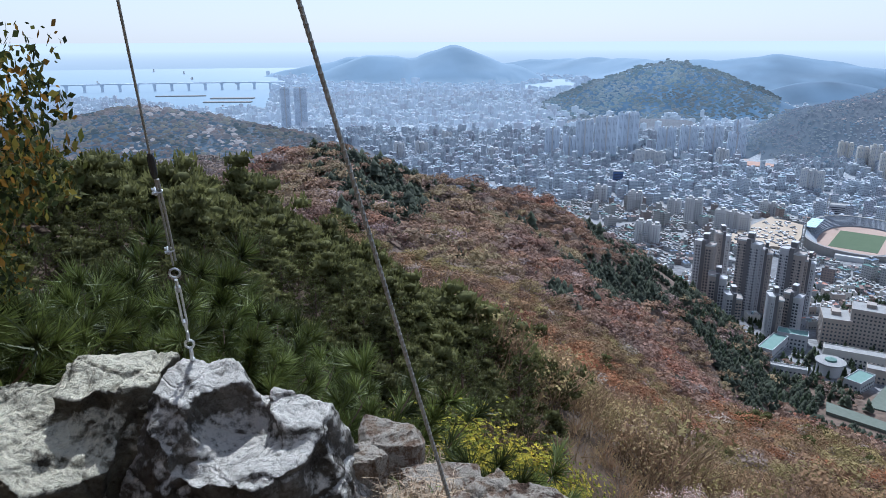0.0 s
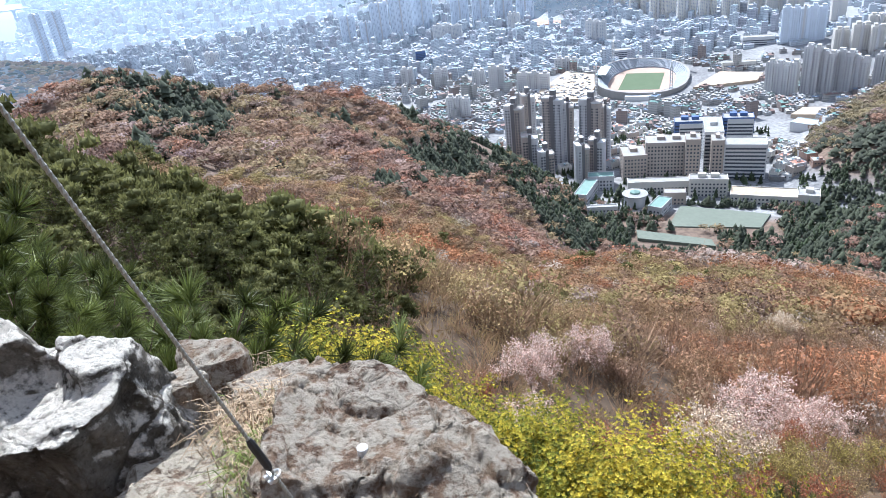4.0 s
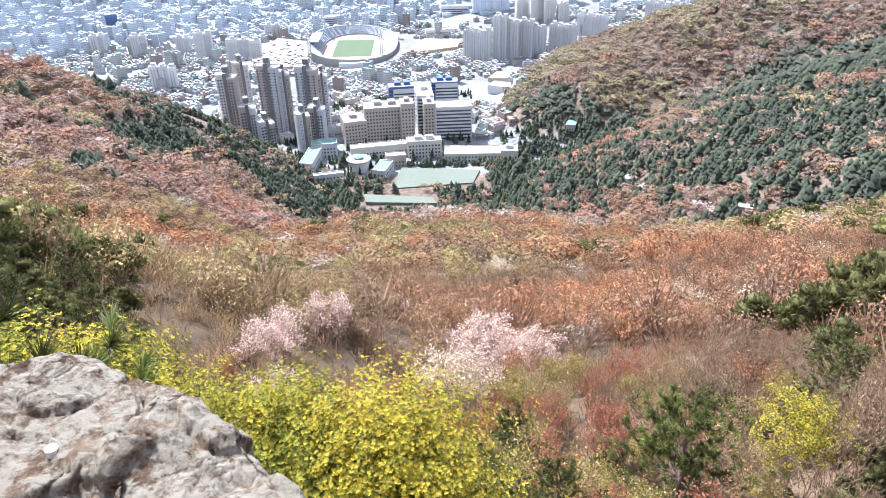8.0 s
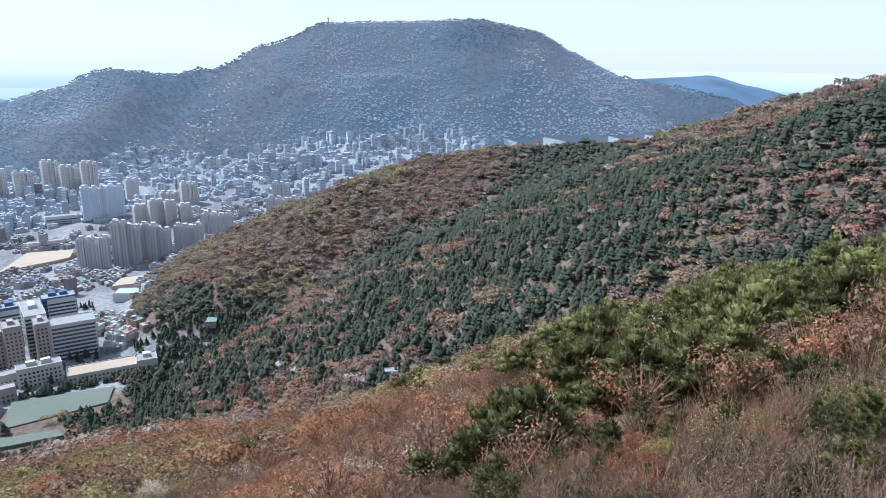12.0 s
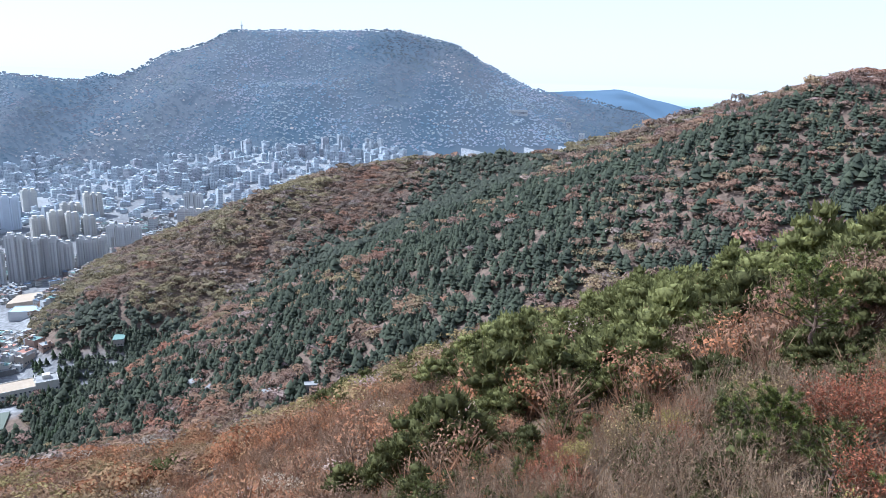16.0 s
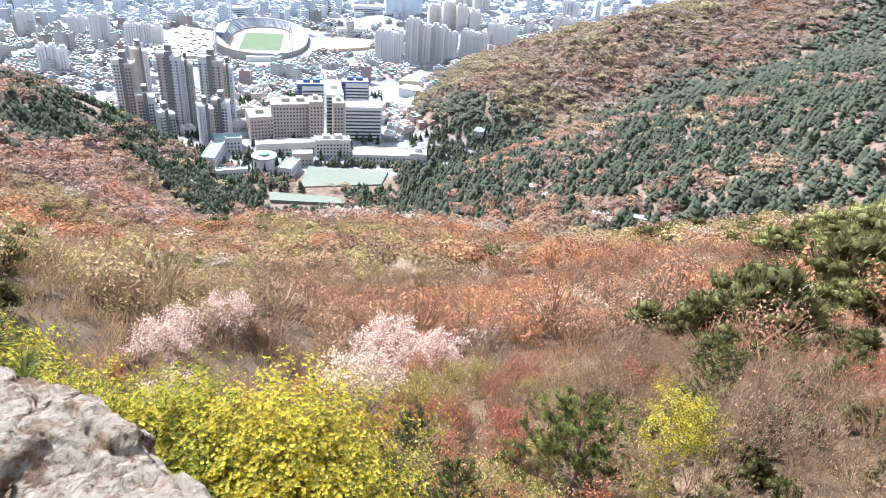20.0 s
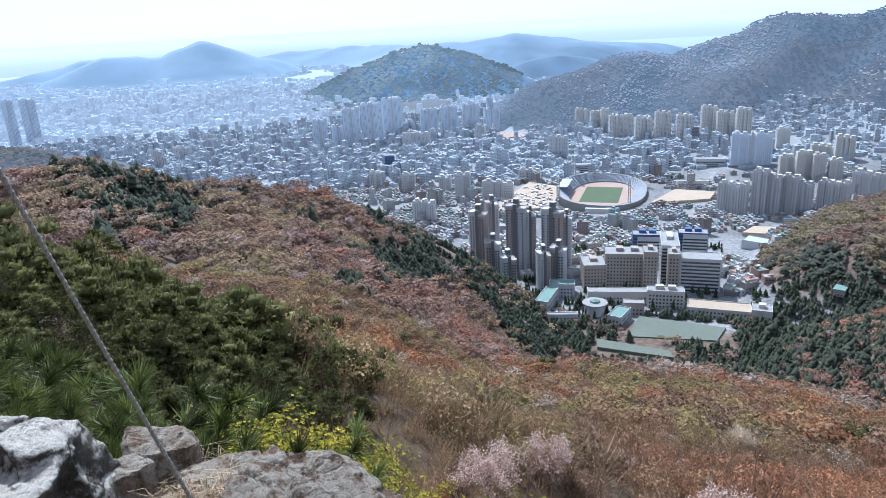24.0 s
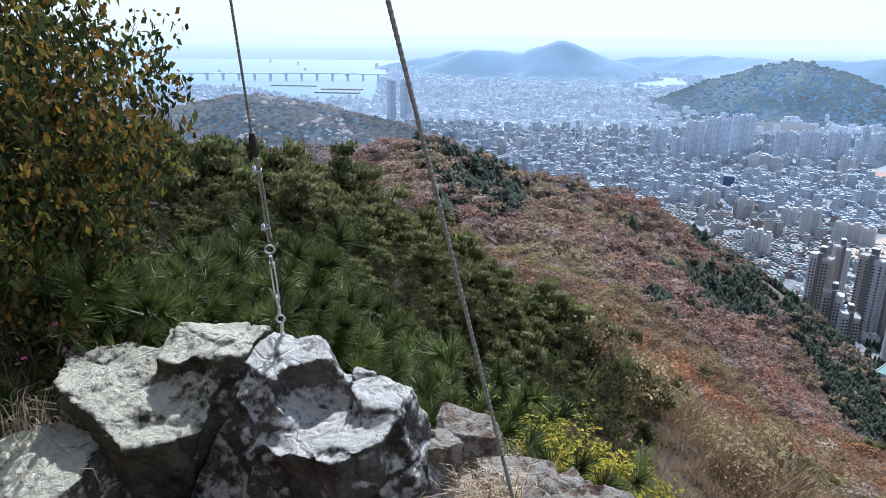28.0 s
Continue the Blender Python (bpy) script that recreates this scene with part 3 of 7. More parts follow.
def woods(name, label, x, y, z, size, tint, templates, g, material, squash=(0.8, 1.2), bare=0):
    """Many crowns joined into one mesh, each with a size, turn and tint of its own."""
    out, tints, faces, start = [], [], [], 0
    k = g.integers(0, len(templates), len(x))
    for i, t in enumerate(templates):
        m = k == i
        n = int(m.sum())
        if not n:
            continue
        verts, index = np.unique(np.round(t.reshape(-1, 3), 5), axis=0, return_inverse=True)
        index = index.reshape(-1, 3)
        a = g.random(n) * math.tau
        ca, sa_ = np.cos(a)[:, None], np.sin(a)[:, None]
        s = size[m][:, None]
        tx, ty, tz = verts[None, :, 0], verts[None, :, 1], verts[None, :, 2]
        h = (squash[0] + (squash[1] - squash[0]) * g.random(n))[:, None]
        v = np.stack([(tx * ca - ty * sa_) * s + x[m][:, None], (tx * sa_ + ty * ca) * s + y[m][:, None], tz * s * h + z[m][:, None]], -1)
        out.append(v.reshape(-1, 3))
        faces.append((index[None] + start + (np.arange(n) * len(verts))[:, None, None]).reshape(-1, 3))
        start += n * len(verts)
        c = np.repeat(tint[m][:, None, :], len(verts), 1) * (0.85 + 0.3 * g.random((n, len(verts), 1)))
        if bare:
            twig = np.unique(index[:bare])
            c[:, twig] = mixed(c[:, twig], BARE, np.full((n, len(twig)), 0.7)) * (0.7 + 0.5 * g.random((n, 1, 1)))
        tints.append(c.reshape(-1, 3))
    v = np.concatenate(out)
    v[:, 0], v[:, 1], v[:, 2] = warp(v[:, 0], v[:, 1], v[:, 2])
    return tagged(new(name, mesh_from(name, v, np.concatenate(faces), material, np.concatenate(tints), smooth=True)), label, "woods", kind="stuff")


PINE, OLIVE = np.array((0.100, 0.099, 0.037)), np.array((0.36, 0.285, 0.12))
RUST, PINK = np.array((0.40, 0.175, 0.085)), np.array((0.42, 0.29, 0.25))
GREY, TAN = np.array((0.27, 0.17, 0.115)), np.array((0.35, 0.22, 0.115))
FIR = np.array((0.068, 0.076, 0.042))
PALE, BARE = np.array((0.42, 0.35, 0.27)), np.array((0.27, 0.175, 0.11))


def spring_tints(x, y, g, rust=1.0, green=0.25, pale=0.12):
    """Budding broadleaf trees: rust, tan, grey, olive and some blossom, in drifts."""
    n = len(x)
    q = value_noise(x, y, 45, 21) + 0.7 * value_noise(x, y, 14, 22) + 0.8 * (g.random(n) - 0.5)
    w = value_noise(x, y, 60, 23) + 0.7 * value_noise(x, y, 18, 24) + 0.6 * (g.random(n) - 0.5)
    c = mixed(GREY, TAN, q * 2 + 0.5)
    c = mixed(c, RUST, (w - 0.20) * 4 * rust)
    c = mixed(c, OLIVE, (-w - 0.30 + green) * 4)
    u = g.random(n)
    c = np.where((u < pale)[:, None], mixed(np.tile(PALE, (n, 1)), PINK, g.random(n)), c)
    return c * (0.66 + 0.68 * g.random((n, 1)))


CROWNS = tinted("budding_crowns", light_through=0.3, grain=0.45, grain_scale=1.6)

def feathery(m, up=0.5, ruffle=0.5):
    """Twiggy crowns scatter light from every side: their relief is ruffled and leans to the sky."""
    nt = m.node_tree
    geo = nt.nodes.new("ShaderNodeNewGeometry")
    rough = add(nt, "ShaderNodeTexNoise", Scale=1.1, Detail=3.0)
    nt.links.new(geo.outputs["Position"], rough.inputs["Vector"])
    a = nt.nodes.new("ShaderNodeVectorMath")
    a.operation = "MULTIPLY_ADD"
    a.inputs[1].default_value = (ruffle * 2,) * 3
    a.inputs[2].default_value = (-ruffle, -ruffle, up - ruffle)
    nt.links.new(rough.outputs["Color"], a.inputs[0])
    c = nt.nodes.new("ShaderNodeVectorMath")
    c.operation = "MULTIPLY_ADD"
    c.inputs[1].default_value = (0.5, 0.5, 0.5)
    nt.links.new(geo.outputs["Normal"], c.inputs[0])
    nt.links.new(a.outputs[0], c.inputs[2])
    d = nt.nodes.new("ShaderNodeVectorMath")
    d.operation = "NORMALIZE"
    nt.links.new(c.outputs[0], d.inputs[0])
    nt.links.new(d.outputs[0], nt.nodes["Principled BSDF"].inputs["Normal"])


feathery(CROWNS)
THICKET = [brush(40, 60, 0.055, s, 0.026) for s in range(6)]
BROAD_FINE = [np.concatenate([brush(90, 40, 0.05, 10 + s, 0.018, 0.1), flakes(150, 0.052, 0.62, 0.85, 70 + s, lumps=7, core=0.5)]) for s in range(6)]
BROAD = [np.concatenate([brush(24, 0, 0.1, 16 + s, 0.022), flakes(170, 0.088, 0.66, 0.75, 80 + s, lumps=7, core=0.35)]) for s in range(6)]
BROAD_MID = [flakes(84, 0.15, 0.68, 0.72, 10 + s, lumps=5, core=0.25) for s in range(8)]
BROAD_FAR = [flakes(52, 0.19, 0.68, 0.7, 20 + s, lumps=4, core=0.25) for s in range(8)]
PINES_FINE = [candles(9, 0.34, 230 + s, 1.2) for s in range(5)]
PINES = [candles(6, 0.40, 240 + s, 1.2) for s in range(5)]
PINES_TALL = [candles(10, 0.34, 236 + s, 1.5) for s in range(5)]
PINES_MID = [spire(46 + s) for s in range(6)]
TINY = [clumps(2, 0.62, 260 + s, 0.62, 0.4, 0.3) for s in range(6)]
PINES_FAR = [spire(50 + s, 2, 6) for s in range(5)]
BARE_TWIGS = {id(THICKET): 40, id(BROAD_FINE): 90, id(BROAD): 24}


def pine_share(x, y):
    """How much of the wood is pine, place by place."""
    az, r = np.degrees(np.arctan2(-x, y)), np.hypot(x, y)
    p = value_noise(x, y, 70, 31) * 0.9 + value_noise(x, y, 20, 32) * 0.7
    s = p + 0.10
    el = np.degrees(np.arctan2(height(x, y) - EYE, r))
    rim = np.interp(el, [-50, -36, -29, -24.4, -20.4, -17.7, -13.9, -10.4], [-7, -7.5, -6, -0.5, 7.5, 13, 21.5, 27.5])
    s = np.maximum(s, np.where(r < 330, np.clip(0.5 + (az - rim) * 0.13, -1, 1.2) + p, -1))            # the flank to the left
    s = np.maximum(s, np.where((r > 505 - np.clip((-az - 18) / 8, 0, 1) * 100) & (r < 640) & (az < -9), 0.9 + p * 0.6, -1))      # round the school
    s = np.maximum(s, np.where((az < -76) & (az > -108) & (r > 52) & (r < 150), 0.62 + value_noise(x, y, 34, 33) * 2.2, -1))             # the shoulder
    s = np.where((az < -10) & (az > -66) & (r < 390) & (r > 20), s - 0.14, s)
    s = np.where((az < 22) & (az > -10) & (r > 190) & (r < 560) & (az < rim + 2), p * 0.7 - 0.10, s)
    s = np.where((az < 13 + 3 * p) & (az > 3.5 + 3 * p) & (el > -14.5 + 4 * p) & (r < 560) & (r > 100), p + 0.95, s)      # the dark cap of the spur
    s = np.where((np.hypot((az + 12.5) / 5.2, (el + 20.2) / 2.6) < 0.8 + p * 0.9) & (r < 660), p + 0.9, s)                # the dark end of the spur
    s = np.maximum(s, np.where((az < -22) & (az > -100) & (r > 380 - np.clip((-az - 40) / 15, 0, 1) * 100) & (r < 600), 0.62 + p * 1.4, -1))      # the valley floor
    s = np.where((az < -46) & (r >= 560) & (r < 1000), value_noise(x, y, 150, 34) * 2.6 + p * 1.2 + 0.55 - np.clip((-az - 84) / 20, 0, 1) * 0.25, s)
    return s


def grow(label, az0, az1, r0, r1, spacing, size, broad, pines, seed, rust=1.0, green=0.22, pale=0.1, lift=0.7, haze_mix=0.0, bright=1.0, distant=False, only=False, pine_tone=1.0, dull=0.0, haze=(0.115, 0.16, 0.225)):
    x, y, g = scatter(az0, az1, r0, r1, spacing, seed)
    z = height(x, y)
    r = np.hypot(x, y)
    az_ = np.degrees(np.arctan2(-x, y))
    base = valley(az_, r)
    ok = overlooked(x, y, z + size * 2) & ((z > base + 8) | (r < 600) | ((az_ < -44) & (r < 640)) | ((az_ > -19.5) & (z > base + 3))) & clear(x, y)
    x, y, z = x[ok], y[ok], z[ok]
    s = size * np.exp(0.28 * g.normal(size=len(x)))
    pine = g.random(len(x)) < pine_share(x, y)
    if not distant:      # pines stand closer and are smaller than the broadleaf trees
        twin = np.nonzero(pine)[0]
        x, y = np.append(x, x[twin] + g.normal(size=len(twin)) * spacing * 0.5), np.append(y, y[twin] + g.normal(size=len(twin)) * spacing * 0.5)
        s = np.append(s, s[twin] * (0.7 + 0.3 * g.random(len(twin))))
        pine = np.append(pine, pine[twin])
        s = np.where(pine, s * 0.78, s)
        z = height(x, y)
        r, ok = np.hypot(x, y), np.ones(len(x), dtype=bool)
    if only:
        x, y, z, s, pine = x[pine], y[pine], z[pine], s[pine], pine[pine]
    for kind, m, temps, mat in (("broadleaf_woods", ~pine, broad, TWIGS if r1 < 50 else CROWNS), ("pine_woods", pine, pines, LEAVES)):
        if m.sum() > 2:
            t = spring_tints(x[m], y[m], g, rust, green, pale) if kind[0] == "b" else (PINE if r0 < 260 else FIR) * pine_tone * (0.7 + 0.7 * g.random((m.sum(), 1)))
            t = t * (1 - dull) + np.array((0.27, 0.215, 0.175)) * dull if kind[0] == "b" else t
            # air haze painted in: tree tints blend toward the haze colour
            t = t * (bright if kind[0] == "b" else 1.0) * (1 - haze_mix) + np.array(haze) * haze_mix
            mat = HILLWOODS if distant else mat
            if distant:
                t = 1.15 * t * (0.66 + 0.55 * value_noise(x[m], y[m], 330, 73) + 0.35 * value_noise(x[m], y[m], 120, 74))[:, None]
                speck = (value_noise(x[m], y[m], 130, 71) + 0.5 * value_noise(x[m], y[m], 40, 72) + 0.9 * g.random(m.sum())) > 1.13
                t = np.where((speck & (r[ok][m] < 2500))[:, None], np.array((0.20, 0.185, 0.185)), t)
            woods(kind, ("budding broadleaf trees " if kind[0] == "b" else "dark green pines ") + label, x[m], y[m], z[m] + s[m] * lift, s[m], t, temps, g, mat, ((0.8, 1.2) if r1 < 140 else (0.62, 0.9)) if kind[0] == "b" else ((0.85, 1.2) if r1 < 300 else (0.55, 0.95)), BARE_TWIGS.get(id(temps), 0))


def clear(x, y):
    """False where buildings, yards and the sports field stand."""
    az, r = np.degrees(np.arctan2(-x, y)), np.hypot(x, y)
    field = (az < -32.4) & (az > -41.5) & (r > 518) & (r < 569)
    court = (az < -29.9) & (az > -37.4) & (r > 480) & (r < 516)
    halls = (az < -29) & (az > -44.6) & (r > 578) & (r < 680)
    gym = (az < -31.2) & (az > -34.4) & (r > 540) & (r < 600)
    round_ = np.hypot(az + 30.1, (r - 572) / 10) < 1.7
    wing = (az < -24.9) & (az > -28.3) & (r > 568) & (r < 640)
    villa = ((az < -15.2) & (az > -19.4) & (r > 545) & (r < 590)) | ((az < -26) & (az > -28.7) & (r > 543) & (r < 560))
    towers = (az < -19) & (az > -29) & (r > 622) & (r < 800)
    street = (az < -40.4) & (az > -42) & (r > 600) & (r < 800)
    return ~(field | court | halls | gym | round_ | wing | villa | towers | street)


grow("and undergrowth on the steep slope", 14, -125, 9, 26, 0.8, 0.7, THICKET, PINES_FINE, 100, bright=1.05, rust=0.8, pale=0.03, lift=0.55)
grow("and bare thickets on the steep slope", 12, -125, 24, 48, 1.35, 1.2, THICKET, PINES_FINE, 110, bright=1.05, rust=0.9, pale=0.03, lift=0.6)
grow("on the rocky flank", 48, -6, 10, 48, 1.5, 1.1, THICKET, PINES_FINE, 111, rust=0.6, pale=0.04, lift=0.6, pine_tone=1.3)
grow("on the near slope", 40, -125, 46, 130, 2.5, 2.3, BROAD_FINE, PINES_FINE, 101, bright=0.86, rust=0.6, green=0.23, pale=0.03, lift=0.8, pine_tone=1.35)
grow("in a thicket on the shoulder", -76, -108, 54, 150, 2.5, 2.7, BROAD_FINE, PINES_TALL, 112, lift=0.9, only=True, pine_tone=2.0)
grow("on the slope", 40, -125, 130, 270, 3.6, 3.3, BROAD, PINES, 102, bright=0.74, rust=0.8, green=0.25, pale=0.04, pine_tone=1.3)
grow("on the lower slope and the spur", 35, -125, 270, 640, 4.3, 4.1, BROAD_MID, PINES_MID, 103, rust=0.6, green=0.12, pale=0.09, haze_mix=0.10, dull=0.2, bright=np.array((0.9, 0.85, 0.88)), pine_tone=1.15)
grow("on the wooded spur", -40, -125, 640, 1000, 4.9, 4.9, BROAD_FAR, PINES_FAR, 104, rust=0.45, green=0.34, pale=0.08, haze_mix=0.28, dull=0.25, bright=0.9, pine_tone=1.15, haze=(0.12, 0.13, 0.14))
grow("on the far mountain", -22, -95, 1350, 2400, 8.0, 3.6, TINY, TINY, 105, rust=0.6, pale=0.03, haze_mix=0.84, distant=True, haze=(0.095, 0.14, 0.195))
grow("on the low hill by the coast", 42, 8, 640, 1200, 7.5, 5, BROAD_FAR, PINES_FAR, 106, rust=0.3, haze_mix=0.45, dull=0.4, bright=1.2, haze=(0.15, 0.18, 0.22))
grow("on the hill above the harbour", 42, 12, 1200, 1900, 9, 6, TINY, TINY, 109, rust=0.3, haze_mix=0.75, dull=0.3, distant=True, haze=(0.075, 0.10, 0.13))
grow("on the hill beyond the town", -5, -24, 2600, 3600, 13, 9, TINY, TINY, 107, rust=0.2, haze_mix=0.92, distant=True, haze=(0.085, 0.12, 0.145))

# ---- the town ----
def boxes(x, y, z, w, d, h, turn):
    """Box buildings: (n, 5, 4, 3) quads: four walls and the roof."""
    c, s = np.cos(turn), np.sin(turn)
    cx = np.stack([-w, w, w, -w], 1) / 2
    cy = np.stack([-d, -d, d, d], 1) / 2
    px, py = x[:, None] + cx * c[:, None] - cy * s[:, None], y[:, None] + cx * s[:, None] + cy * c[:, None]
    zb, zt = np.repeat((z - 4)[:, None], 4, 1), np.repeat((z + h)[:, None], 4, 1)
    B, T = np.stack([px, py, zb], -1), np.stack([px, py, zt], -1)
    q = [np.stack([B[:, i], B[:, (i + 1) % 4], T[:, (i + 1) % 4], T[:, i]], 1) for i in range(4)]
    return np.stack(q + [T], 1)


def town(label, az0, az1, r0, r1, spacing, w0, w1, h0, h1, seed, high=0.06, haze_mix=0.0):
    x, y, g = scatter(az0, az1, r0, r1, spacing, seed)
    z = height(x, y)
    r = np.hypot(x, y)
    az = np.degrees(np.arctan2(-x, y))
    base = valley(az, r)
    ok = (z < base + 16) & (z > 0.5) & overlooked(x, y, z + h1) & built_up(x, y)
    x, y, z = x[ok], y[ok], z[ok]
    n = len(x)
    w, d = w0 + (w1 - w0) * g.random(n) ** 2, w0 + (w1 - w0) * g.random(n) ** 2
    h = h0 + (h1 - h0) * g.random(n) ** 1.5
    tall = g.random(n) < high * (1 + 2 * (value_noise(x, y, 220, 41) > 0.1))
    h = np.where(tall, h * 2 + 10, h)
    turn = (value_noise(x, y, 160, 42) * 3) + 0.1 * g.normal(size=n)
    q = boxes(x, y, z, w, d, h, turn)
    hut = boxes(x + (g.random(n) - 0.5) * w * 0.4, y + (g.random(n) - 0.5) * d * 0.4, z + h, w * 0.3, d * 0.35, 2.2 + 0 * h, turn)
    # walls of the farther town lightened to mimic haze over their shaded sides
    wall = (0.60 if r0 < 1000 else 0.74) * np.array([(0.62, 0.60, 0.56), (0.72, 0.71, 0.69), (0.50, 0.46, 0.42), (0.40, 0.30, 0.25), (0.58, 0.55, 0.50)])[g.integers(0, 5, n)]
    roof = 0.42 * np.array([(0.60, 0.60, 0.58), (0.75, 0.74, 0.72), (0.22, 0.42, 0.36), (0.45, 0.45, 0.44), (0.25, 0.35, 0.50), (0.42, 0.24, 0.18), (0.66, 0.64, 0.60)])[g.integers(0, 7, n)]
    # distance haze painted into the wall and roof colours
    wall = wall * (1 - haze_mix) + np.array((0.48, 0.57, 0.68)) * haze_mix
    roof = roof * (1 - haze_mix) + np.array((0.42, 0.50, 0.58)) * haze_mix
    tint = np.repeat(wall[:, None], 5, 1)
    tint[:, 4] = roof
    V, T = [q.reshape(-1, 3), hut.reshape(-1, 3)], [np.repeat(tint.reshape(-1, 3), 4, 0), np.repeat(np.repeat(wall[:, None], 5, 1).reshape(-1, 3), 4, 0)]
    v, t = np.concatenate(V), np.concatenate(T)
    v[:, 0], v[:, 1], v[:, 2] = warp(v[:, 0], v[:, 1], v[:, 2])
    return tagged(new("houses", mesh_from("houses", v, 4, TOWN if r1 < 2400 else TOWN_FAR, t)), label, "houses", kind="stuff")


def built_up(x, y):
    """False on streets, yards, the hospital and the stadium grounds, and where apartment blocks stand."""
    az, r = np.degrees(np.arctan2(-x, y)), np.hypot(x, y)
    stadium = np.hypot(((x - 563) * 0.59 + (y - 956) * 0.81) / 150, ((x - 563) * 0.81 - (y - 956) * 0.59) / 100) < 1
    yard = (az < -34.2) & (az > -39.4) & (r > 1030) & (r < 1135)
    strip = (az < -20.5) & (az > -27.3) & (r > 995) & (r < 1215)
    hospital = ((az < -28.4) & (az > -40.6) & (r < 672)) | ((az < -33) & (az > -39.8) & (r < 778))
    towers = np.zeros_like(az, dtype=bool)
    for a0, r0 in ((-20.0, 678), (-21.2, 658), (-22.5, 644), (-23.3, 704), (-24.5, 706), (-21.2, 724), (-26.4, 702), (-27.6, 706), (-25.6, 634), (-26.9, 644), (-40.7, 984), (-42.6, 986), (-43.6, 992), (-44.7, 1004), (-43.0, 815), (-12.7, 1400)):
        towers |= np.hypot(x + math.sin(radians(a0)) * r0, y - math.cos(radians(a0)) * r0) < 19
    towers |= (az < -18.6) & (az > -29) & (r < 668)
    towers |= (az < -21.6) & (az > -24.6) & (r > 1740) & (r < 1900)
    road = np.abs(az + 45.7 + (r - 720) * 0.014) < 0.9
    streets = (np.abs(value_noise(x, y, 130, 43)) < 0.022) | (np.abs(value_noise(x, y, 300, 44)) < 0.012)
    return ~(stadium | yard | strip | hospital | towers | (road & (r < 1000)) | streets)


town("dense low houses with white, grey and green roofs", 4, -62, 800, 1250, 11.5, 7, 14, 4, 9, 201, 0.02, haze_mix=0.08)
town("low houses and blocks of the middle town", 35, -72, 1250, 2300, 16, 8, 19, 4, 11, 202, 0.13, haze_mix=0.5)
town("hazy pale houses of the far town", 40, -45, 2300, 4200, 25, 11, 28, 4, 12, 203, 0.10, haze_mix=0.6)
town("hazy pale houses near the harbour", 40, -14, 4200, 7000, 48, 16, 50, 5, 18, 204, 0.06, haze_mix=0.7)

# ---- landmarks of the town ----
def plan_box(cx, cy, z0, w, d, h, turn=0.0):
    """Six quads of a box that stands on z0: (6, 4, 3)."""
    c, s = math.cos(turn), math.sin(turn)
    pts = [(cx + c * a * w / 2 - s * b_ * d / 2, cy + s * a * w / 2 + c * b_ * d / 2) for a, b_ in ((-1, -1), (1, -1), (1, 1), (-1, 1))]
    B, T = [(x, y, z0) for x, y in pts], [(x, y, z0 + h) for x, y in pts]
    q = [[B[i], B[(i + 1) % 4], T[(i + 1) % 4], T[i]] for i in range(4)] + [T, B[::-1]]
    return np.array(q, dtype=float)


def part(name, quads, material, parent, label=""):
    """One mesh of quads (or a ready mesh) as a part under its thing."""
    me = quads if isinstance(quads, bpy.types.Mesh) else mesh_from(name, np.asarray(quads, dtype=float).reshape(-1, 3), 4, material)
    ob = new(name, me)
    ob.parent = parent
    if name == "glazing":
        tagged(ob, kind="stuff")
    return tagged(ob, label)


def stand(name, label, category, x, y, z, turn=0.0, group=""):
    """An Empty at a thing's base."""
    e = new(name)
    e.empty_display_size = 0.5
    wx_, wy_, wz_ = warp(np.array(x, float), np.array(y, float), np.array(z, float))
    k = float(squeeze(np.hypot(x, y)) / max(1e-6, np.hypot(x, y)))
    e.matrix_basis = Matrix.LocRotScale((float(wx_), float(wy_), float(wz_)), Euler((0, 0, turn)), Vector((k, k, k)))
    return tagged(e, label, category, group)


def window_quads(w, d, h, floor_h, bay, win_w, win_h, proud=0.05, z0=1.0, sides="sewn"):
    """Panes on the walls of a w x d x h block, floor by floor."""
    out = []
    nf = max(1, int((h - 1.2) / floor_h))
    for side in sides:
        L = w if side in "sn" else d
        nb = max(1, int((L - 0.8) / bay))
        u = (np.arange(nb) - (nb - 1) / 2) * bay
        zf = z0 + np.arange(nf) * floor_h
        U, Z = np.meshgrid(u, zf)
        U, Z = U.ravel(), Z.ravel()
        a, b_ = U - win_w / 2, U + win_w / 2
        off = (d if side in "sn" else w) / 2 + proud
        if side == "s":
            c = [(a, -off), (b_, -off)]
        elif side == "n":
            c = [(b_, off), (a, off)]
        elif side == "e":
            c = [(off, a), (off, b_)]
        else:
            c = [(-off, b_), (-off, a)]
        (x0, y0), (x1, y1) = c
        o = np.ones_like(U)
        out.append(np.stack([np.stack([x0 * o, y0 * o, Z], -1), np.stack([x1 * o, y1 * o, Z], -1),
                             np.stack([x1 * o, y1 * o, Z + win_h], -1), np.stack([x0 * o, y0 * o, Z + win_h], -1)], 1))
    return np.concatenate(out)


CREAM = plain("cream_render", (0.52, 0.50, 0.46), 0.8, vary=0.12)
WHITE = plain("white_render", (0.50, 0.50, 0.50), 0.8, vary=0.12)
GREYWALL = plain("grey_render", (0.47, 0.47, 0.48), 0.8, vary=0.12)
TAUPE = plain("taupe_render", (0.35, 0.31, 0.28), 0.8, vary=0.1)
BEIGE = plain("beige_tiles", (0.36, 0.31, 0.27), 0.8, vary=0.1)
BROWNWALL = plain("brown_brick", (0.28, 0.19, 0.15), 0.85, vary=0.2)
DARKWALL = plain("dark_grey_cladding", (0.15, 0.145, 0.15), 0.7, vary=0.1)
BLUEGLASS = plain("blue_cladding", (0.05, 0.10, 0.25), 0.3, vary=0.15)
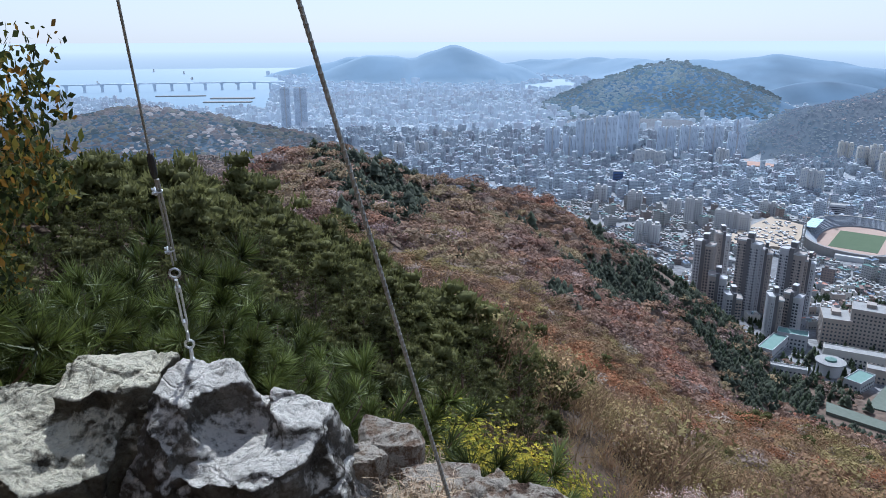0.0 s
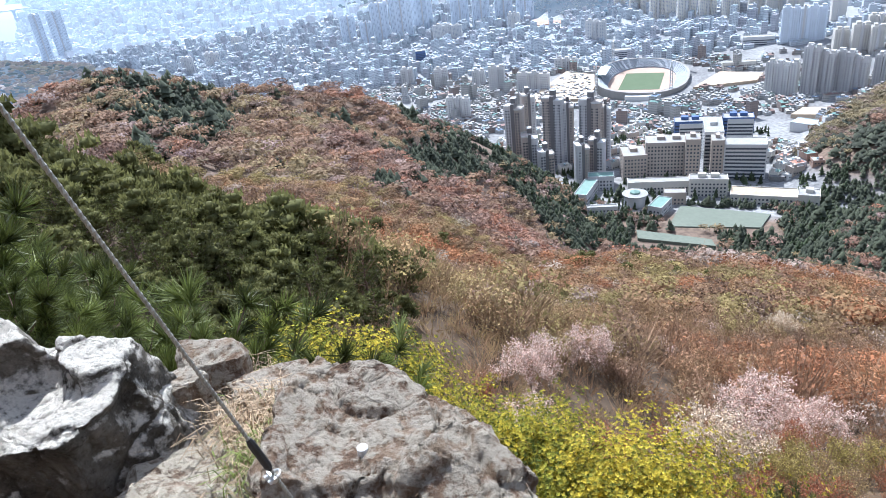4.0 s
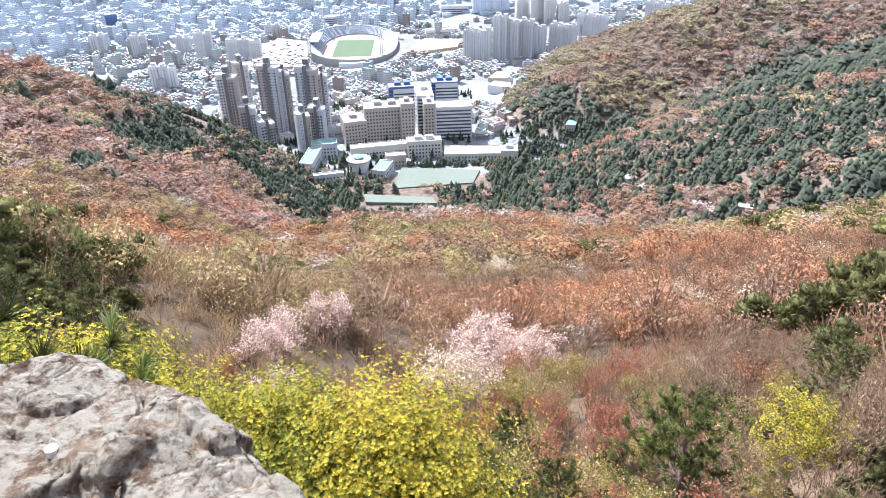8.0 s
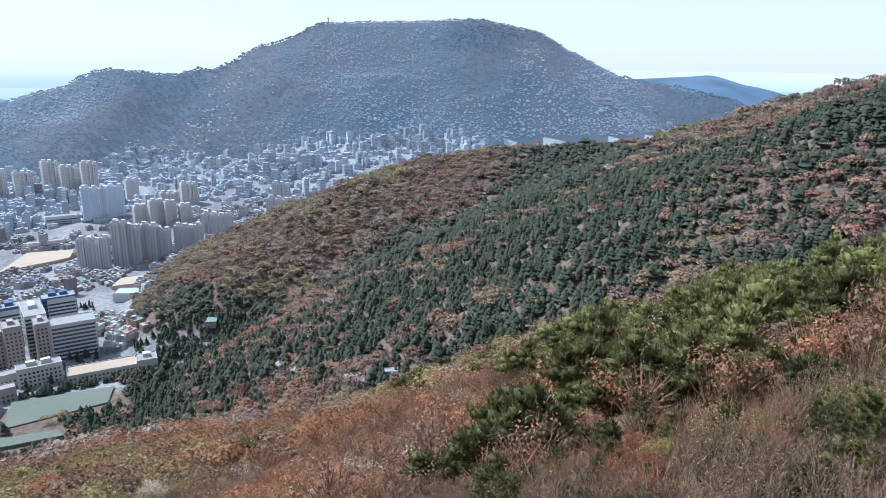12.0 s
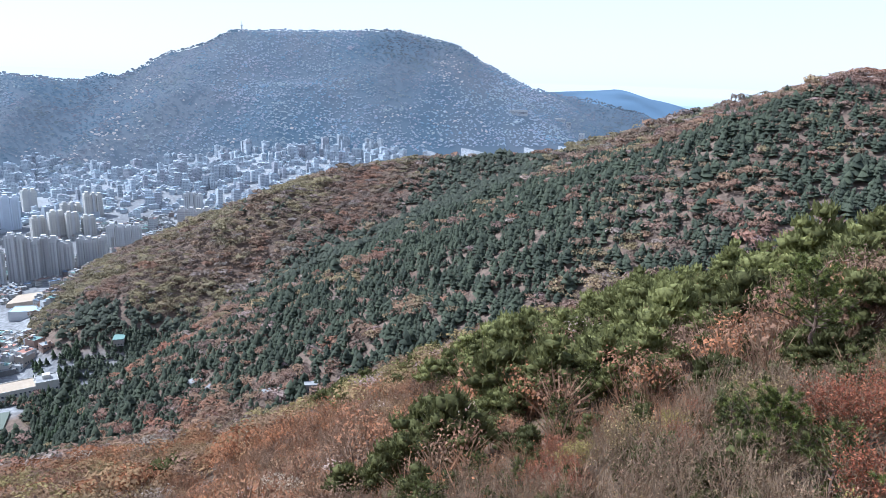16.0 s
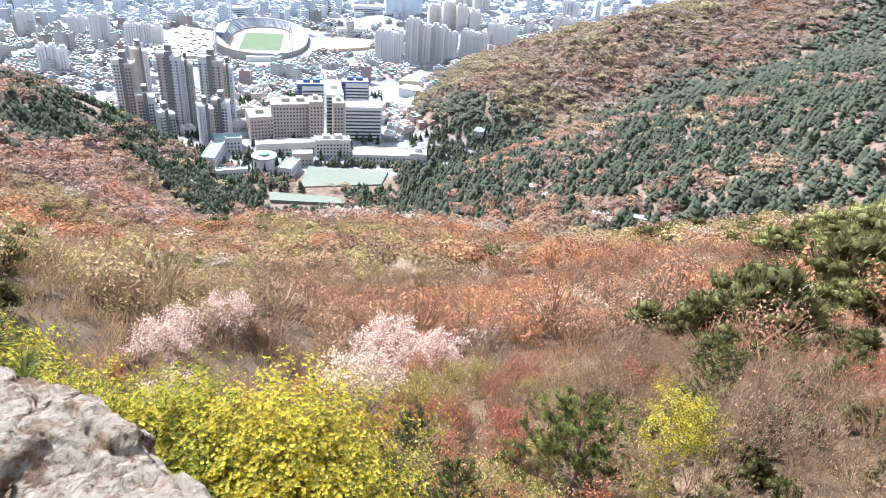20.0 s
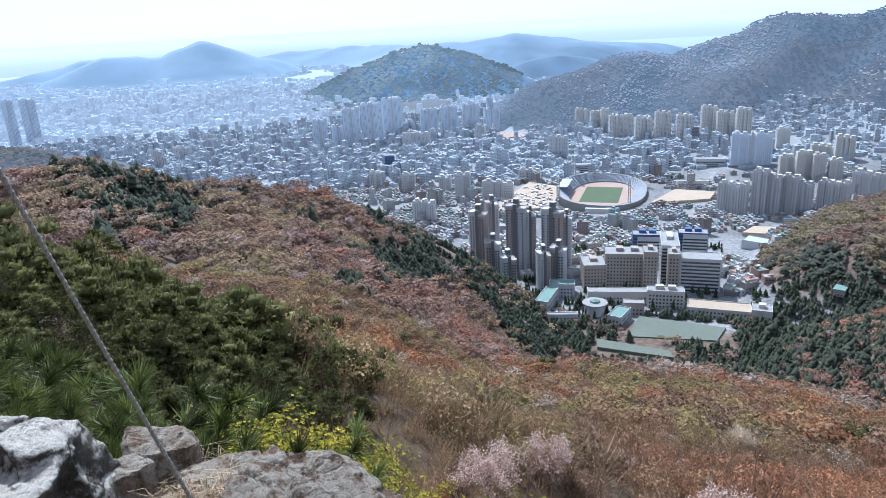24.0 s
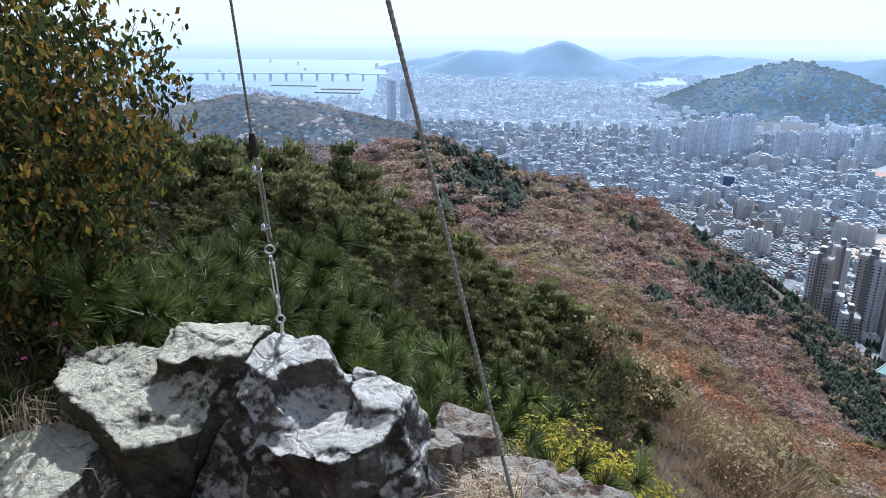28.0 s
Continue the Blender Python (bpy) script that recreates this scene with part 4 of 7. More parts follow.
GLASS = plain("dark_window_glass", (0.05, 0.06, 0.08), 0.15, vary=0.3)
# walls and panes of far blocks, with distance haze painted into their colours
MISTWALL = plain("haze_tinted_render", (0.56, 0.62, 0.70), 0.8, vary=0.12)
MISTGLASS = plain("haze_tinted_glass", (0.20, 0.25, 0.32), 0.2, vary=0.2)
ROOFING = mottled("pale_roof_coating", [(0.3, (0.21, 0.21, 0.205)), (0.6, (0.33, 0.325, 0.315))], scale=0.15, rough=0.9)
GREENROOF = mottled("green_roof_coating", [(0.3, (0.12, 0.22, 0.19)), (0.7, (0.20, 0.29, 0.26))], scale=0.2, rough=0.85)
STEEL = plain("galvanised_steel", (0.45, 0.46, 0.47), 0.45, 0.7)
CONCRETE = mottled("concrete", [(0.3, (0.22, 0.21, 0.20)), (0.7, (0.34, 0.33, 0.31))], scale=0.3, rough=0.92)
SAND = mottled("sand_yard", [(0.3, (0.36, 0.28, 0.20)), (0.7, (0.46, 0.38, 0.29))], scale=0.05, rough=0.95)
TURF = mottled("turf", [(0.3, (0.06, 0.095, 0.045)), (0.7, (0.09, 0.125, 0.065))], scale=0.06, rough=0.95)
PALETURF = mottled("worn_artificial_turf", [(0.3, (0.115, 0.135, 0.105)), (0.7, (0.16, 0.18, 0.145))], scale=0.04, rough=0.95)
ASPHALT = mottled("asphalt", [(0.3, (0.10, 0.10, 0.10)), (0.7, (0.19, 0.19, 0.19))], scale=0.2, rough=0.95)
BLUEROOF = mottled("pale_blue_metal_roof", [(0.3, (0.36, 0.52, 0.60)), (0.7, (0.50, 0.64, 0.70))], scale=0.1, rough=0.5)
TRACK = mottled("running_track", [(0.3, (0.33, 0.23, 0.18)), (0.7, (0.43, 0.32, 0.26))], scale=0.05, rough=0.95)
SEATS = mottled("stadium_seats", [(0.3, (0.17, 0.20, 0.25)), (0.55, (0.27, 0.29, 0.32)), (0.7, (0.36, 0.37, 0.38))], scale=0.08, rough=0.8)


def apartment(label, az, r, w, h, wall, d=13.0, skew=0.0, group="apartment towers", steps=3, floor_h=2.9):
    """A slab or point block: wings of differing depth, panes on each floor, parapet, lift huts on the roof."""
    x, y = polar(az, r)
    z = float(height(np.array([x]), np.array([y]))[0])
    base = float(valley(np.array([az]), np.array([r]))[0])
    up = min(z, base + 3)
    e = stand("apartment_block", label, "apartment block", x, y, up - 1.0, radians(az + skew), group)
    h = h + 1.0
    wings = max(1, min(steps, int(w // 9)))
    ww = w / wings
    for i in range(wings):
        hh = h - 1.6 * ((i * 7) % 3)
        cx = (i - (wings - 1) / 2) * ww
        cy = 1.6 * ((i % 2) - 0.5)
        wing = part("wing", np.concatenate([plan_box(cx, cy, 0, ww - 0.5, d, hh), plan_box(cx, cy - d / 2 + 0.2, hh, ww - 0.5, 0.4, 0.9),
                                            plan_box(cx, cy + d / 2 - 0.2, hh, ww - 0.5, 0.4, 0.9)]), wall, e)
        q = window_quads(ww - 0.5, d, hh, floor_h, 3.3, 1.5, 1.25)
        q[..., 0] += cx
        q[..., 1] += cy
        # panes past 1400 m take the haze-tinted colour
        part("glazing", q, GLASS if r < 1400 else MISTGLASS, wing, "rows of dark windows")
        part("roof", plan_box(cx, cy, hh + 0.02, ww - 1.4, d - 1.2, 0.25), ROOFING, wing)
        part("lift_hut", np.concatenate([plan_box(cx + 0.1 * ww, cy, hh + 0.2, min(6, ww * 0.5), d * 0.45, 3.4), plan_box(cx + 0.1 * ww, cy, hh + 3.6, min(6.6, ww * 0.55), d * 0.5, 0.4)]), wall, wing)
    if wings > 1:
        part("stair_core", plan_box(0, -d / 2 - 0.8, 0, 3.2, 2.2, h + 3.0), GREYWALL, e)
    return e


# dark high-rise group at the foot of the slope: (bearing, distance, width, height)
HIGH = [(-20.0, 678, 18, 73), (-21.2, 658, 16, 46), (-22.5, 644, 15, 33), (-23.3, 704, 21, 73), (-24.5, 706, 12, 65), (-21.2, 724, 14, 74),
        (-26.4, 702, 22, 69), (-27.6, 706, 11, 60), (-25.6, 634, 13, 40), (-26.9, 644, 15, 42)]


def high_rise(az, r, w, h, seed):
    """A slender tower of rounded lobes round a darker core that rises over the roof."""
    x, y = polar(az, r)
    z = float(valley(np.array([az]), np.array([r]))[0])
    e = stand("residential_tower", "grey-beige high-rise tower with a dark core above the pale roof rim", "high-rise", x, y, z - 1, radians(az + (seed % 3 - 1) * 14), "high-rise towers below the slope")
    d = 15.0
    for i, s in enumerate((-1, 1)):
        cx = s * w * 0.27
        hh = h - (3.0 if i else 0)
        lobe = []
        nseg = 10
        ring = [(cx + math.copysign(abs(math.cos(a)) ** 0.6, math.cos(a)) * w * 0.25, math.copysign(abs(math.sin(a)) ** 0.6, math.sin(a)) * d / 2) for a in np.linspace(0, math.tau, nseg * 2, endpoint=False)]
        for (ax, ay), (bx, by) in zip(ring, ring[1:] + ring[:1]):
            lobe.append([(ax, ay, 0), (bx, by, 0), (bx, by, hh), (ax, ay, hh)])
            lobe.append([(ax, ay, hh), (bx, by, hh), (cx, 0, hh), (cx, 0, hh)])
        wing = part("wing", lobe, TAUPE if (seed + i) % 2 else GREYWALL, e)
        rim = []
        for (ax, ay), (bx, by) in zip(ring, ring[1:] + ring[:1]):
            k = 1.06
            ax2, ay2, bx2, by2 = cx + (ax - cx) * k, ay * k, cx + (bx - cx) * k, by * k
            rim += [[(ax2, ay2, hh - 0.6), (bx2, by2, hh - 0.6), (bx2, by2, hh + 1.0), (ax2, ay2, hh + 1.0)], [(ax, ay, hh + 1.0), (ax2, ay2, hh + 1.0), (bx2, by2, hh + 1.0), (bx, by, hh + 1.0)]]
        part("roof_rim", rim, WHITE, wing, "pale roof rim")
        q = window_quads(w * 0.42, d * 0.985, hh - 2, 2.9, 2.6, 1.7, 1.5, proud=0.06)
        q[..., 0] += cx
        part("glazing", q, GLASS, wing, "rows of dark windows")
    core = part("core", np.concatenate([plan_box(0, 0, 0, w * 0.2, d * 0.95, h + 2), plan_box(0, 1.5, h + 2, w * 0.26, d * 0.42, 4.5)]), DARKWALL, e, "dark grey stair core")
    part("core_roof", plan_box(0, 1.5, h + 6.5, w * 0.29, d * 0.46, 0.5), WHITE, core)
    return e


for i, (a_, r_, w_, h_) in enumerate(HIGH):
    high_rise(a_, r_, w_, h_, i)

PALE_BLOCKS = [(-28.7, 1876, 31, 55), (-29.8, 1818, 24, 53), (-30.6, 1808, 24, 58), (-31.5, 1714, 35, 54), (-32.4, 1716, 25, 51), (-33.6, 1628, 38, 54),
               (-35.1, 1610, 35, 63), (-36.7, 1586, 34, 54), (-38.5, 1578, 33, 68), (-39.7, 1548, 35, 57), (-41.0, 1526, 30, 62), (-43.8, 1424, 24, 35),
               (-44.2, 1218, 21, 34), (-45.4, 1206, 24, 42), (-46.4, 1198, 19, 39), (-47.5, 1198, 19, 31), (-47.9, 1312, 29, 40), (-46.4, 1326, 32, 24)]
for a_, r_, w_, h_ in PALE_BLOCKS:
    apartment("cream apartment tower in a cluster below the far mountain", a_, r_, w_, h_, CREAM, 16, 12)
NEAR_BLOCKS = [(-40.7, 984, 38, 44), (-42.6, 986, 19, 62), (-43.6, 992, 18, 53), (-44.7, 1004, 22, 51), (-45.7, 1006, 19, 42), (-47.6, 1014, 36, 42), (-49.9, 1100, 46, 34), (-55.1, 1102, 48, 46), (-55.1, 1274, 31, 30)]
for a_, r_, w_, h_ in NEAR_BLOCKS:
    apartment("white apartment tower beside the road to the side valley", a_, r_, w_, h_, WHITE, 14, -15, steps=4)
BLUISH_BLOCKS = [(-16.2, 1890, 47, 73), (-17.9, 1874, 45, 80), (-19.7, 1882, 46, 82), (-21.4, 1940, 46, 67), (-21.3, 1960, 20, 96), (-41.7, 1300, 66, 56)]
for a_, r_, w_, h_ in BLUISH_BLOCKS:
    apartment("hazy grey-blue striped apartment slab in the middle town", a_, r_, w_, h_, MISTWALL, 14, 5, steps=5)
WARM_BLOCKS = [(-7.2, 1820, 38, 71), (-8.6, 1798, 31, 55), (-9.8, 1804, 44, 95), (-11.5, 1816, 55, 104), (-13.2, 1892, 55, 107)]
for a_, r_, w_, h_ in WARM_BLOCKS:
    apartment("tall hazy pale grey apartment slab in a dense cluster", a_, r_, w_, h_, MISTWALL, 15, 8, steps=4)
OTHER_BLOCKS = [(-15.1, 1696, 70, 39), (-20.5, 1722, 29, 45), (-26.9, 1502, 42, 45), (-15.4, 954, 33, 34), (-18.8, 1116, 26, 44), (-21.8, 1102, 52, 32), (-11.4, 1258, 22, 32),
                (5.5, 1750, 28, 40), (3.6, 1800, 34, 36), (1.5, 2000, 30, 38), (-2.4, 1700, 24, 34), (-4.0, 1500, 40, 22), (-17.3, 1180, 22, 30), (-14.2, 1210, 24, 34), (-24.5, 1260, 40, 22)]
for a_, r_, w_, h_ in OTHER_BLOCKS:
    apartment("plain white apartment block among low houses", a_, r_, w_, h_, WHITE, 13, -8)
for a_, r_, w_, h_ in ((14.6, 2470, 33, 142), (13.4, 2460, 44, 142)):
    apartment("slender hazy grey twin tower near the harbour", a_, r_, w_, h_, MISTWALL, 26, 0, group="twin towers", steps=2)

# the blue office block
x, y = polar(-12.7, 1400)
e = stand("office_block", "dark blue glazed office block among pale houses", "office block", x, y, float(valley(np.array([-12.7]), np.array([1400.]))[0]), radians(-10))
part("shell", plan_box(0, 0, 0, 20, 14, 36), BLUEGLASS, e)
part("glazing", window_quads(20, 14, 36, 3.2, 2.2, 1.8, 1.6), GLASS, e)
part("roof", plan_box(0, 0, 36, 19, 13, 1.2), ROOFING, e)


# hospital blocks: (bearing, distance, width, depth, height, wall, facade)
FOOTPRINTS = []      # (x, y, width, depth, turn) of the halls


def hall(name, label, category, az, r, w, d, h, wall, roof, facade="grid", turn=0.0, group="", lift=0.0, huts=1):
    x, y = polar(az, r)
    z = float(valley(np.array([az]), np.array([r]))[0]) + lift
    FOOTPRINTS.append((float(x), float(y), w, d, radians(az + turn)))
    e = stand(name, label, category, x, y, z - 0.5, radians(az + turn), group)
    part("shell", np.concatenate([plan_box(0, 0, -6, w, d, h + 6), plan_box(0, -d / 2 + 0.2, h, w, 0.4, 1.0), plan_box(0, d / 2 - 0.2, h, w, 0.4, 1.0),
                                  plan_box(-w / 2 + 0.2, 0, h, 0.4, d - 0.8, 1.0), plan_box(w / 2 - 0.2, 0, h, 0.4, d - 0.8, 1.0)]), wall, e)
    part("roof", plan_box(0, 0, h + 0.01, w - 1, d - 1, 0.3), roof, e)
    if facade == "grid":
        part("glazing", window_quads(w, d, h, 3.4, 3.0, 1.5, 1.6), GLASS, e)
    elif facade == "band":
        part("glazing", window_quads(w, d, h, 3.5, w * 0.96 if w < d else d * 0.96, (w if w < d else d) * 0.93, 1.7), GLASS, e)
        part("glazing", window_quads(w, d, h, 3.5, w * 0.99, w * 0.94, 1.7, proud=0.08, sides="sn"), GLASS, e)
    for i in range(huts):
        part("roof_hut", plan_box((i - (huts - 1) / 2) * w / (huts + 1), 0.1 * d, h + 0.3, min(7, w * 0.35), d * 0.35, 3.2), wall, e)
    return e


hospital = "hospital wings"
hall("hospital_wing", "beige hospital wing with small windows", "hospital", -29.9, 648, 22, 30, 26, BEIGE, ROOFING, "grid", 8, hospital)
hall("hospital_wing", "beige-grey hospital wing with close rows of windows", "hospital", -32.7, 652, 42, 24, 36, TAUPE, ROOFING, "grid", 4, hospital, huts=2)
hall("hospital_wing", "pale stair wing of the hospital", "hospital", -34.6, 642, 13, 20, 41, BEIGE, ROOFING, "grid", 4, hospital)
hall("hospital_wing", "hospital block with dark blue ends and white window bands", "hospital", -34.3, 735, 31, 18, 34, BLUEGLASS, ROOFING, "band", 4, hospital, huts=2)
hall("hospital_wing", "white-banded central wing of the hospital", "hospital", -36.1, 690, 17, 50, 40, WHITE, ROOFING, "band", 4, hospital)
hall("hospital_wing", "hospital block with dark blue ends and white window bands", "hospital", -37.9, 752, 30, 18, 33, BLUEGLASS, ROOFING, "band", 4, hospital, huts=2)
hall("hospital_wing", "pale end of the glazed hospital wing", "hospital", -36.5, 652, 11, 20, 37, BEIGE, ROOFING, "grid", 4, hospital)
hall("hospital_wing", "hospital wing with grey horizontal window bands", "hospital", -38.6, 655, 36, 22, 33, GREYWALL, ROOFING, "band", 4, hospital, huts=0)
for a_, r_ in ((-34.3, 735), (-37.9, 752)):
    x, y = polar(a_, r_)
    e = stand("facade_panel", "white window-banded front panel of the blue hospital block", "facade", x, y, float(valley(np.array([a_]), np.array([r_]))[0]), radians(a_ + 4), "facade panels")
    part("panel", plan_box(2, -9.35, 0, 25, 0.6, 32), WHITE, e)
    q = window_quads(25, 19.4, 32, 3.5, 25, 24, 1.7, sides="s")
    q[..., 0] += 2
    part("glazing", q, GLASS, e)

# school yard
school = "school buildings"
hall("school_building", "long low cream school wing with a white roof", "school", -32.0, 606, 54, 11, 11, CREAM, ROOFING, "grid", 6, school, huts=0)
hall("school_building", "cream school building of five floors", "school", -36.0, 602, 32, 13, 16, CREAM, ROOFING, "grid", 4, school, huts=2)
hall("school_building", "flat school hall with tan roof courts", "school", -40.3, 592, 52, 20, 8, CREAM, SAND, "grid", 2, school, huts=0)
hall("school_building", "small cream school annex", "school", -43.6, 590, 16, 16, 11, CREAM, ROOFING, "grid", 2, school)
hall("school_building", "L-shaped school wing with a pale green roof", "school", -25.9, 590, 12, 38, 11, GREYWALL, GREENROOF, "grid", -16, school, huts=0)
hall("school_building", "grey school wing with a pale green roof", "school", -27.2, 618, 24, 13, 13, GREYWALL, GREENROOF, "grid", 0, school, huts=0)
hall("school_building", "school gym with a mint green roof", "gym", -32.2, 556, 12, 24, 9, GREYWALL, GREENROOF, "grid", -20, school, huts=0)
hall("school_building", "small flat-roofed school block beside the field", "school", -33.4, 578, 18, 10, 11, BEIGE, ROOFING, "grid", 4, school, huts=0)
hall("villa", "long pale building half hidden in the trees", "building", -17.3, 566, 36, 12, 9, WHITE, ROOFING, "grid", -34, "", 6, huts=2)
hall("villa", "low pale building among pines", "building", -27.3, 552, 26, 6, 5, WHITE, ROOFING, "grid", 4, "", 2, huts=0)
hall("sports_hall", "sports hall with a pale blue metal roof", "sports hall", -43.0, 815, 34, 20, 10, WHITE, BLUEROOF, "none", -20, "", 0, huts=0)
hall("school_building", "school with long rows of windows beside a sand yard", "school", -37.6, 1150, 48, 14, 13, CREAM, ROOFING, "grid", 8, school, huts=0)
hall("office_block", "low wide office building", "office block", -38.8, 1310, 50, 18, 14, WHITE, ROOFING, "band", 5, "low offices", huts=0)
hall("office_block", "low wide office building", "office block", -35.5, 1340, 60, 18, 12, WHITE, ROOFING, "band", 5, "low offices", huts=0)
hall("office_block", "low wide dark building beside the stadium", "office block", -28.5, 1330, 60, 20, 16, GREYWALL, ROOFING, "band", 5, "low offices", huts=0)

# round building
x, y = polar(-30.1, 572)
zb = 48.0
e = stand("round_building", "round building with a pale roof and a green central cone", "building", x, y, zb)
ring = [(math.cos(a), math.sin(a)) for a in np.linspace(0, math.tau, 40, endpoint=False)]


def lathe(profile, ring_pts=ring):
    out = []
    for (r0, z0), (r1, z1) in zip(profile, profile[1:]):
        for (ax, ay), (bx, by) in zip(ring_pts, ring_pts[1:] + ring_pts[:1]):
            out.append([(ax * r0, ay * r0, z0), (bx * r0, by * r0, z0), (bx * r1, by * r1, z1), (ax * r1, ay * r1, z1)])
    return out


part("shell", lathe([(9.5, -4), (9.5, 11)]), GREYWALL, e)
part("roof", lathe([(9.5, 11), (11, 11), (11, 12), (4.4, 12.3)]), ROOFING, e, "pale roof disc")
part("cone", lathe([(4.4, 12.3), (4.2, 13.6), (0.1, 15.2)]), GREENROOF, e, "green cone")


def pad(name, label, category, corners, thick, material, kind=""):
    """A flat slab with the given corners (bearing, distance, height)."""
    top = [(*map(float, polar(a, r)), z) for a, r, z in corners]
    bot = [(x_, y_, z_ - thick) for x_, y_, z_ in top]
    n = len(top)
    q = [[bot[i], bot[(i + 1) % n], top[(i + 1) % n], top[i]] for i in range(n)] + [top]
    q = [f_[::-1] for f_ in q]
    return tagged(new(name, mesh_from(name, np.array(q).reshape(-1, 3), 4, material)), label, category, kind=kind)


pad("sports_field", "worn pale green artificial sports field", "sports field", [(-33.9, 566, 51.5), (-41.0, 558, 51.5), (-40.4, 531, 51.5), (-33.0, 524, 51.5)], 8, PALETURF)
pad("tennis_court", "pale green tennis court among the trees", "tennis court", [(-30.3, 512, 53.5), (-36.6, 500, 53.5), (-37.0, 489, 53.5), (-30.4, 497, 53.5)], 12, PALETURF)
pad("sand_yard", "wide sandy school yard beside the stadium", "yard", [(-34.4, 1035, 31), (-39.0, 1060, 33.5), (-39.4, 1110, 32.5), (-36.3, 1130, 30), (-35.4, 1105, 29)][:4], 8, SAND)
pad("building_site", "bare sandy strip with parked rows beside the stadium", "yard", [(-20.6, 1000, 29), (-26.3, 1010, 29), (-27.2, 1180, 20.5), (-24.5, 1230, 19.5)], 10, SAND)
pad("sand_yard", "sandy yard behind the sports hall", "yard", [(-41.6, 870, 41), (-45.2, 850, 48), (-46.2, 890, 46), (-42.4, 905, 40)], 8, SAND)
pad("road", "straight pale road into the side valley", "road", [(-45.2, 720, 60), (-46.2, 715, 60), (-49.8, 980, 52), (-49.0, 985, 52)], 10, CONCRETE, "structure")
pad("road", "street between the low houses", "road", [(-40.6, 640, 51.5), (-41.7, 640, 52), (-41.6, 760, 46), (-40.9, 760, 45.5)], 6, ASPHALT, "structure")

# ---- stadium ----
SX, SY, SZ, SDIR = 563.0, 956.0, 24.0, math.atan2(0.81, 0.59)
e = stand("stadium", "oval athletics stadium with grey-blue seats and a brown track", "stadium", SX, SY, SZ, SDIR)
oval = lambda a, b_: [(a * math.copysign(abs(math.cos(t_)) ** 0.85, math.cos(t_)), b_ * math.copysign(abs(math.sin(t_)) ** 0.85, math.sin(t_))) for t_ in np.linspace(0, math.tau, 72, endpoint=False)]


def band(p0, z0, p1, z1):
    n = len(p0)
    za = z0 if hasattr(z0, "__len__") else [z0] * n
    zb_ = z1 if hasattr(z1, "__len__") else [z1] * n
    return [[(*p0[i], za[i]), (*p0[(i + 1) % n], za[(i + 1) % n]), (*p1[(i + 1) % n], zb_[(i + 1) % n]), (*p1[i], zb_[i])] for i in range(n)]


part("pitch", plan_box(0, 0, -3, 103, 60, 3.3), TURF, e, "green grass pitch")
part("track", band(oval(90, 50), 0.1, oval(1, 1), 0.1) + band(oval(90, 50), -4, oval(90, 50), 0.1), TRACK, e, "brown running track")
tall = [11 + 4 * math.sin(t_) for t_ in np.linspace(0, math.tau, 72, endpoint=False)]
rows_ = 9
q = []
for k in range(rows_):
    f0, f1 = k / rows_, (k + 1) / rows_
    a0, a1 = oval(90 + 19 * f0, 50 + 17 * f0), oval(90 + 19 * f1, 50 + 17 * f1)
    zz0, zz1 = [1.5 + (t_ - 1.5) * f0 for t_ in tall], [1.5 + (t_ - 1.5) * f1 for t_ in tall]
    q += band(a0, zz0 if k else 0.0, a0, zz1) + band(a0, zz1, a1, zz1)
part("seating", q, SEATS, e, "stepped grey-blue seating")
part("outer_wall", band(oval(109, 67), -8, oval(112, 70), [t_ + 0.6 for t_ in tall]) + band(oval(112, 70), [t_ + 0.6 for t_ in tall], oval(108, 66.4), [t_ + 0.6 for t_ in tall]), CONCRETE, e)
part("canopy", np.concatenate([plan_box(-20 + i * 12, 60, 17, 11.4, 16, 0.6) for i in range(5)]), BLUEROOF, e, "pale canopy roof")
part("entrance_hall", plan_box(-112, -8, -6, 14, 40, 14), WHITE, e)
for fx, fy in ((-78, -48), (80, -56), (84, 56), (-80, 58)):
    mast = [plan_box(fx + dx, fy + dy, 0, 0.9, 0.9, 40) for dx in (-2, 2) for dy in (-1.5, 1.5)] + [plan_box(fx, fy, 5 * k, 4.6, 3.6, 0.6) for k in range(1, 8)]
    m_ = part("floodlight", np.concatenate(mast), STEEL, e, "tall lattice floodlight mast")
    part("lamp_panel", plan_box(fx, fy, 38, 9, 1.2, 9), WHITE, m_)

# parked rows and stalls on the bare strip
g = np.random.default_rng(77)
q, t = [], []
for k in range(240):
    a_, r_ = -21.2 - 5.2 * g.random(), 1010 + 190 * g.random()
    if a_ > -24 and r_ > 1120:
        continue
    x, y = polar(a_, r_)
    q.append(plan_box(float(x), float(y), float(np.interp(r_, [1000, 1200], [29, 20.5])), 4.4, 1.9, 1.6, 0.6 + 1.57 * (k % 2)))
    c_ = (0.7, 0.7, 0.7) if g.random() < 0.5 else (0.15, 0.16, 0.18)
    t += [c_] * 24
tagged(new("parked_cars", mesh_from("parked_cars", np.concatenate(q).reshape(-1, 3), 4, TOWN, np.array(t))), "distant rows of parked cars on the bare strip", "cars", kind="stuff")

# ---- the mountain's masts, the village on its flank ----
x, y = polar(-59.3, 2290)
e = stand("radio_tower", "slim pale radio tower on the mountain crest", "tower", x, y, float(height(np.array([x]), np.array([y]))[0]) - 1)
part("shaft", lathe([(2.6, 0), (2.0, 16), (3.6, 17), (3.6, 20), (2.4, 21), (0.3, 21.2)], ring[::4]), WHITE, e)
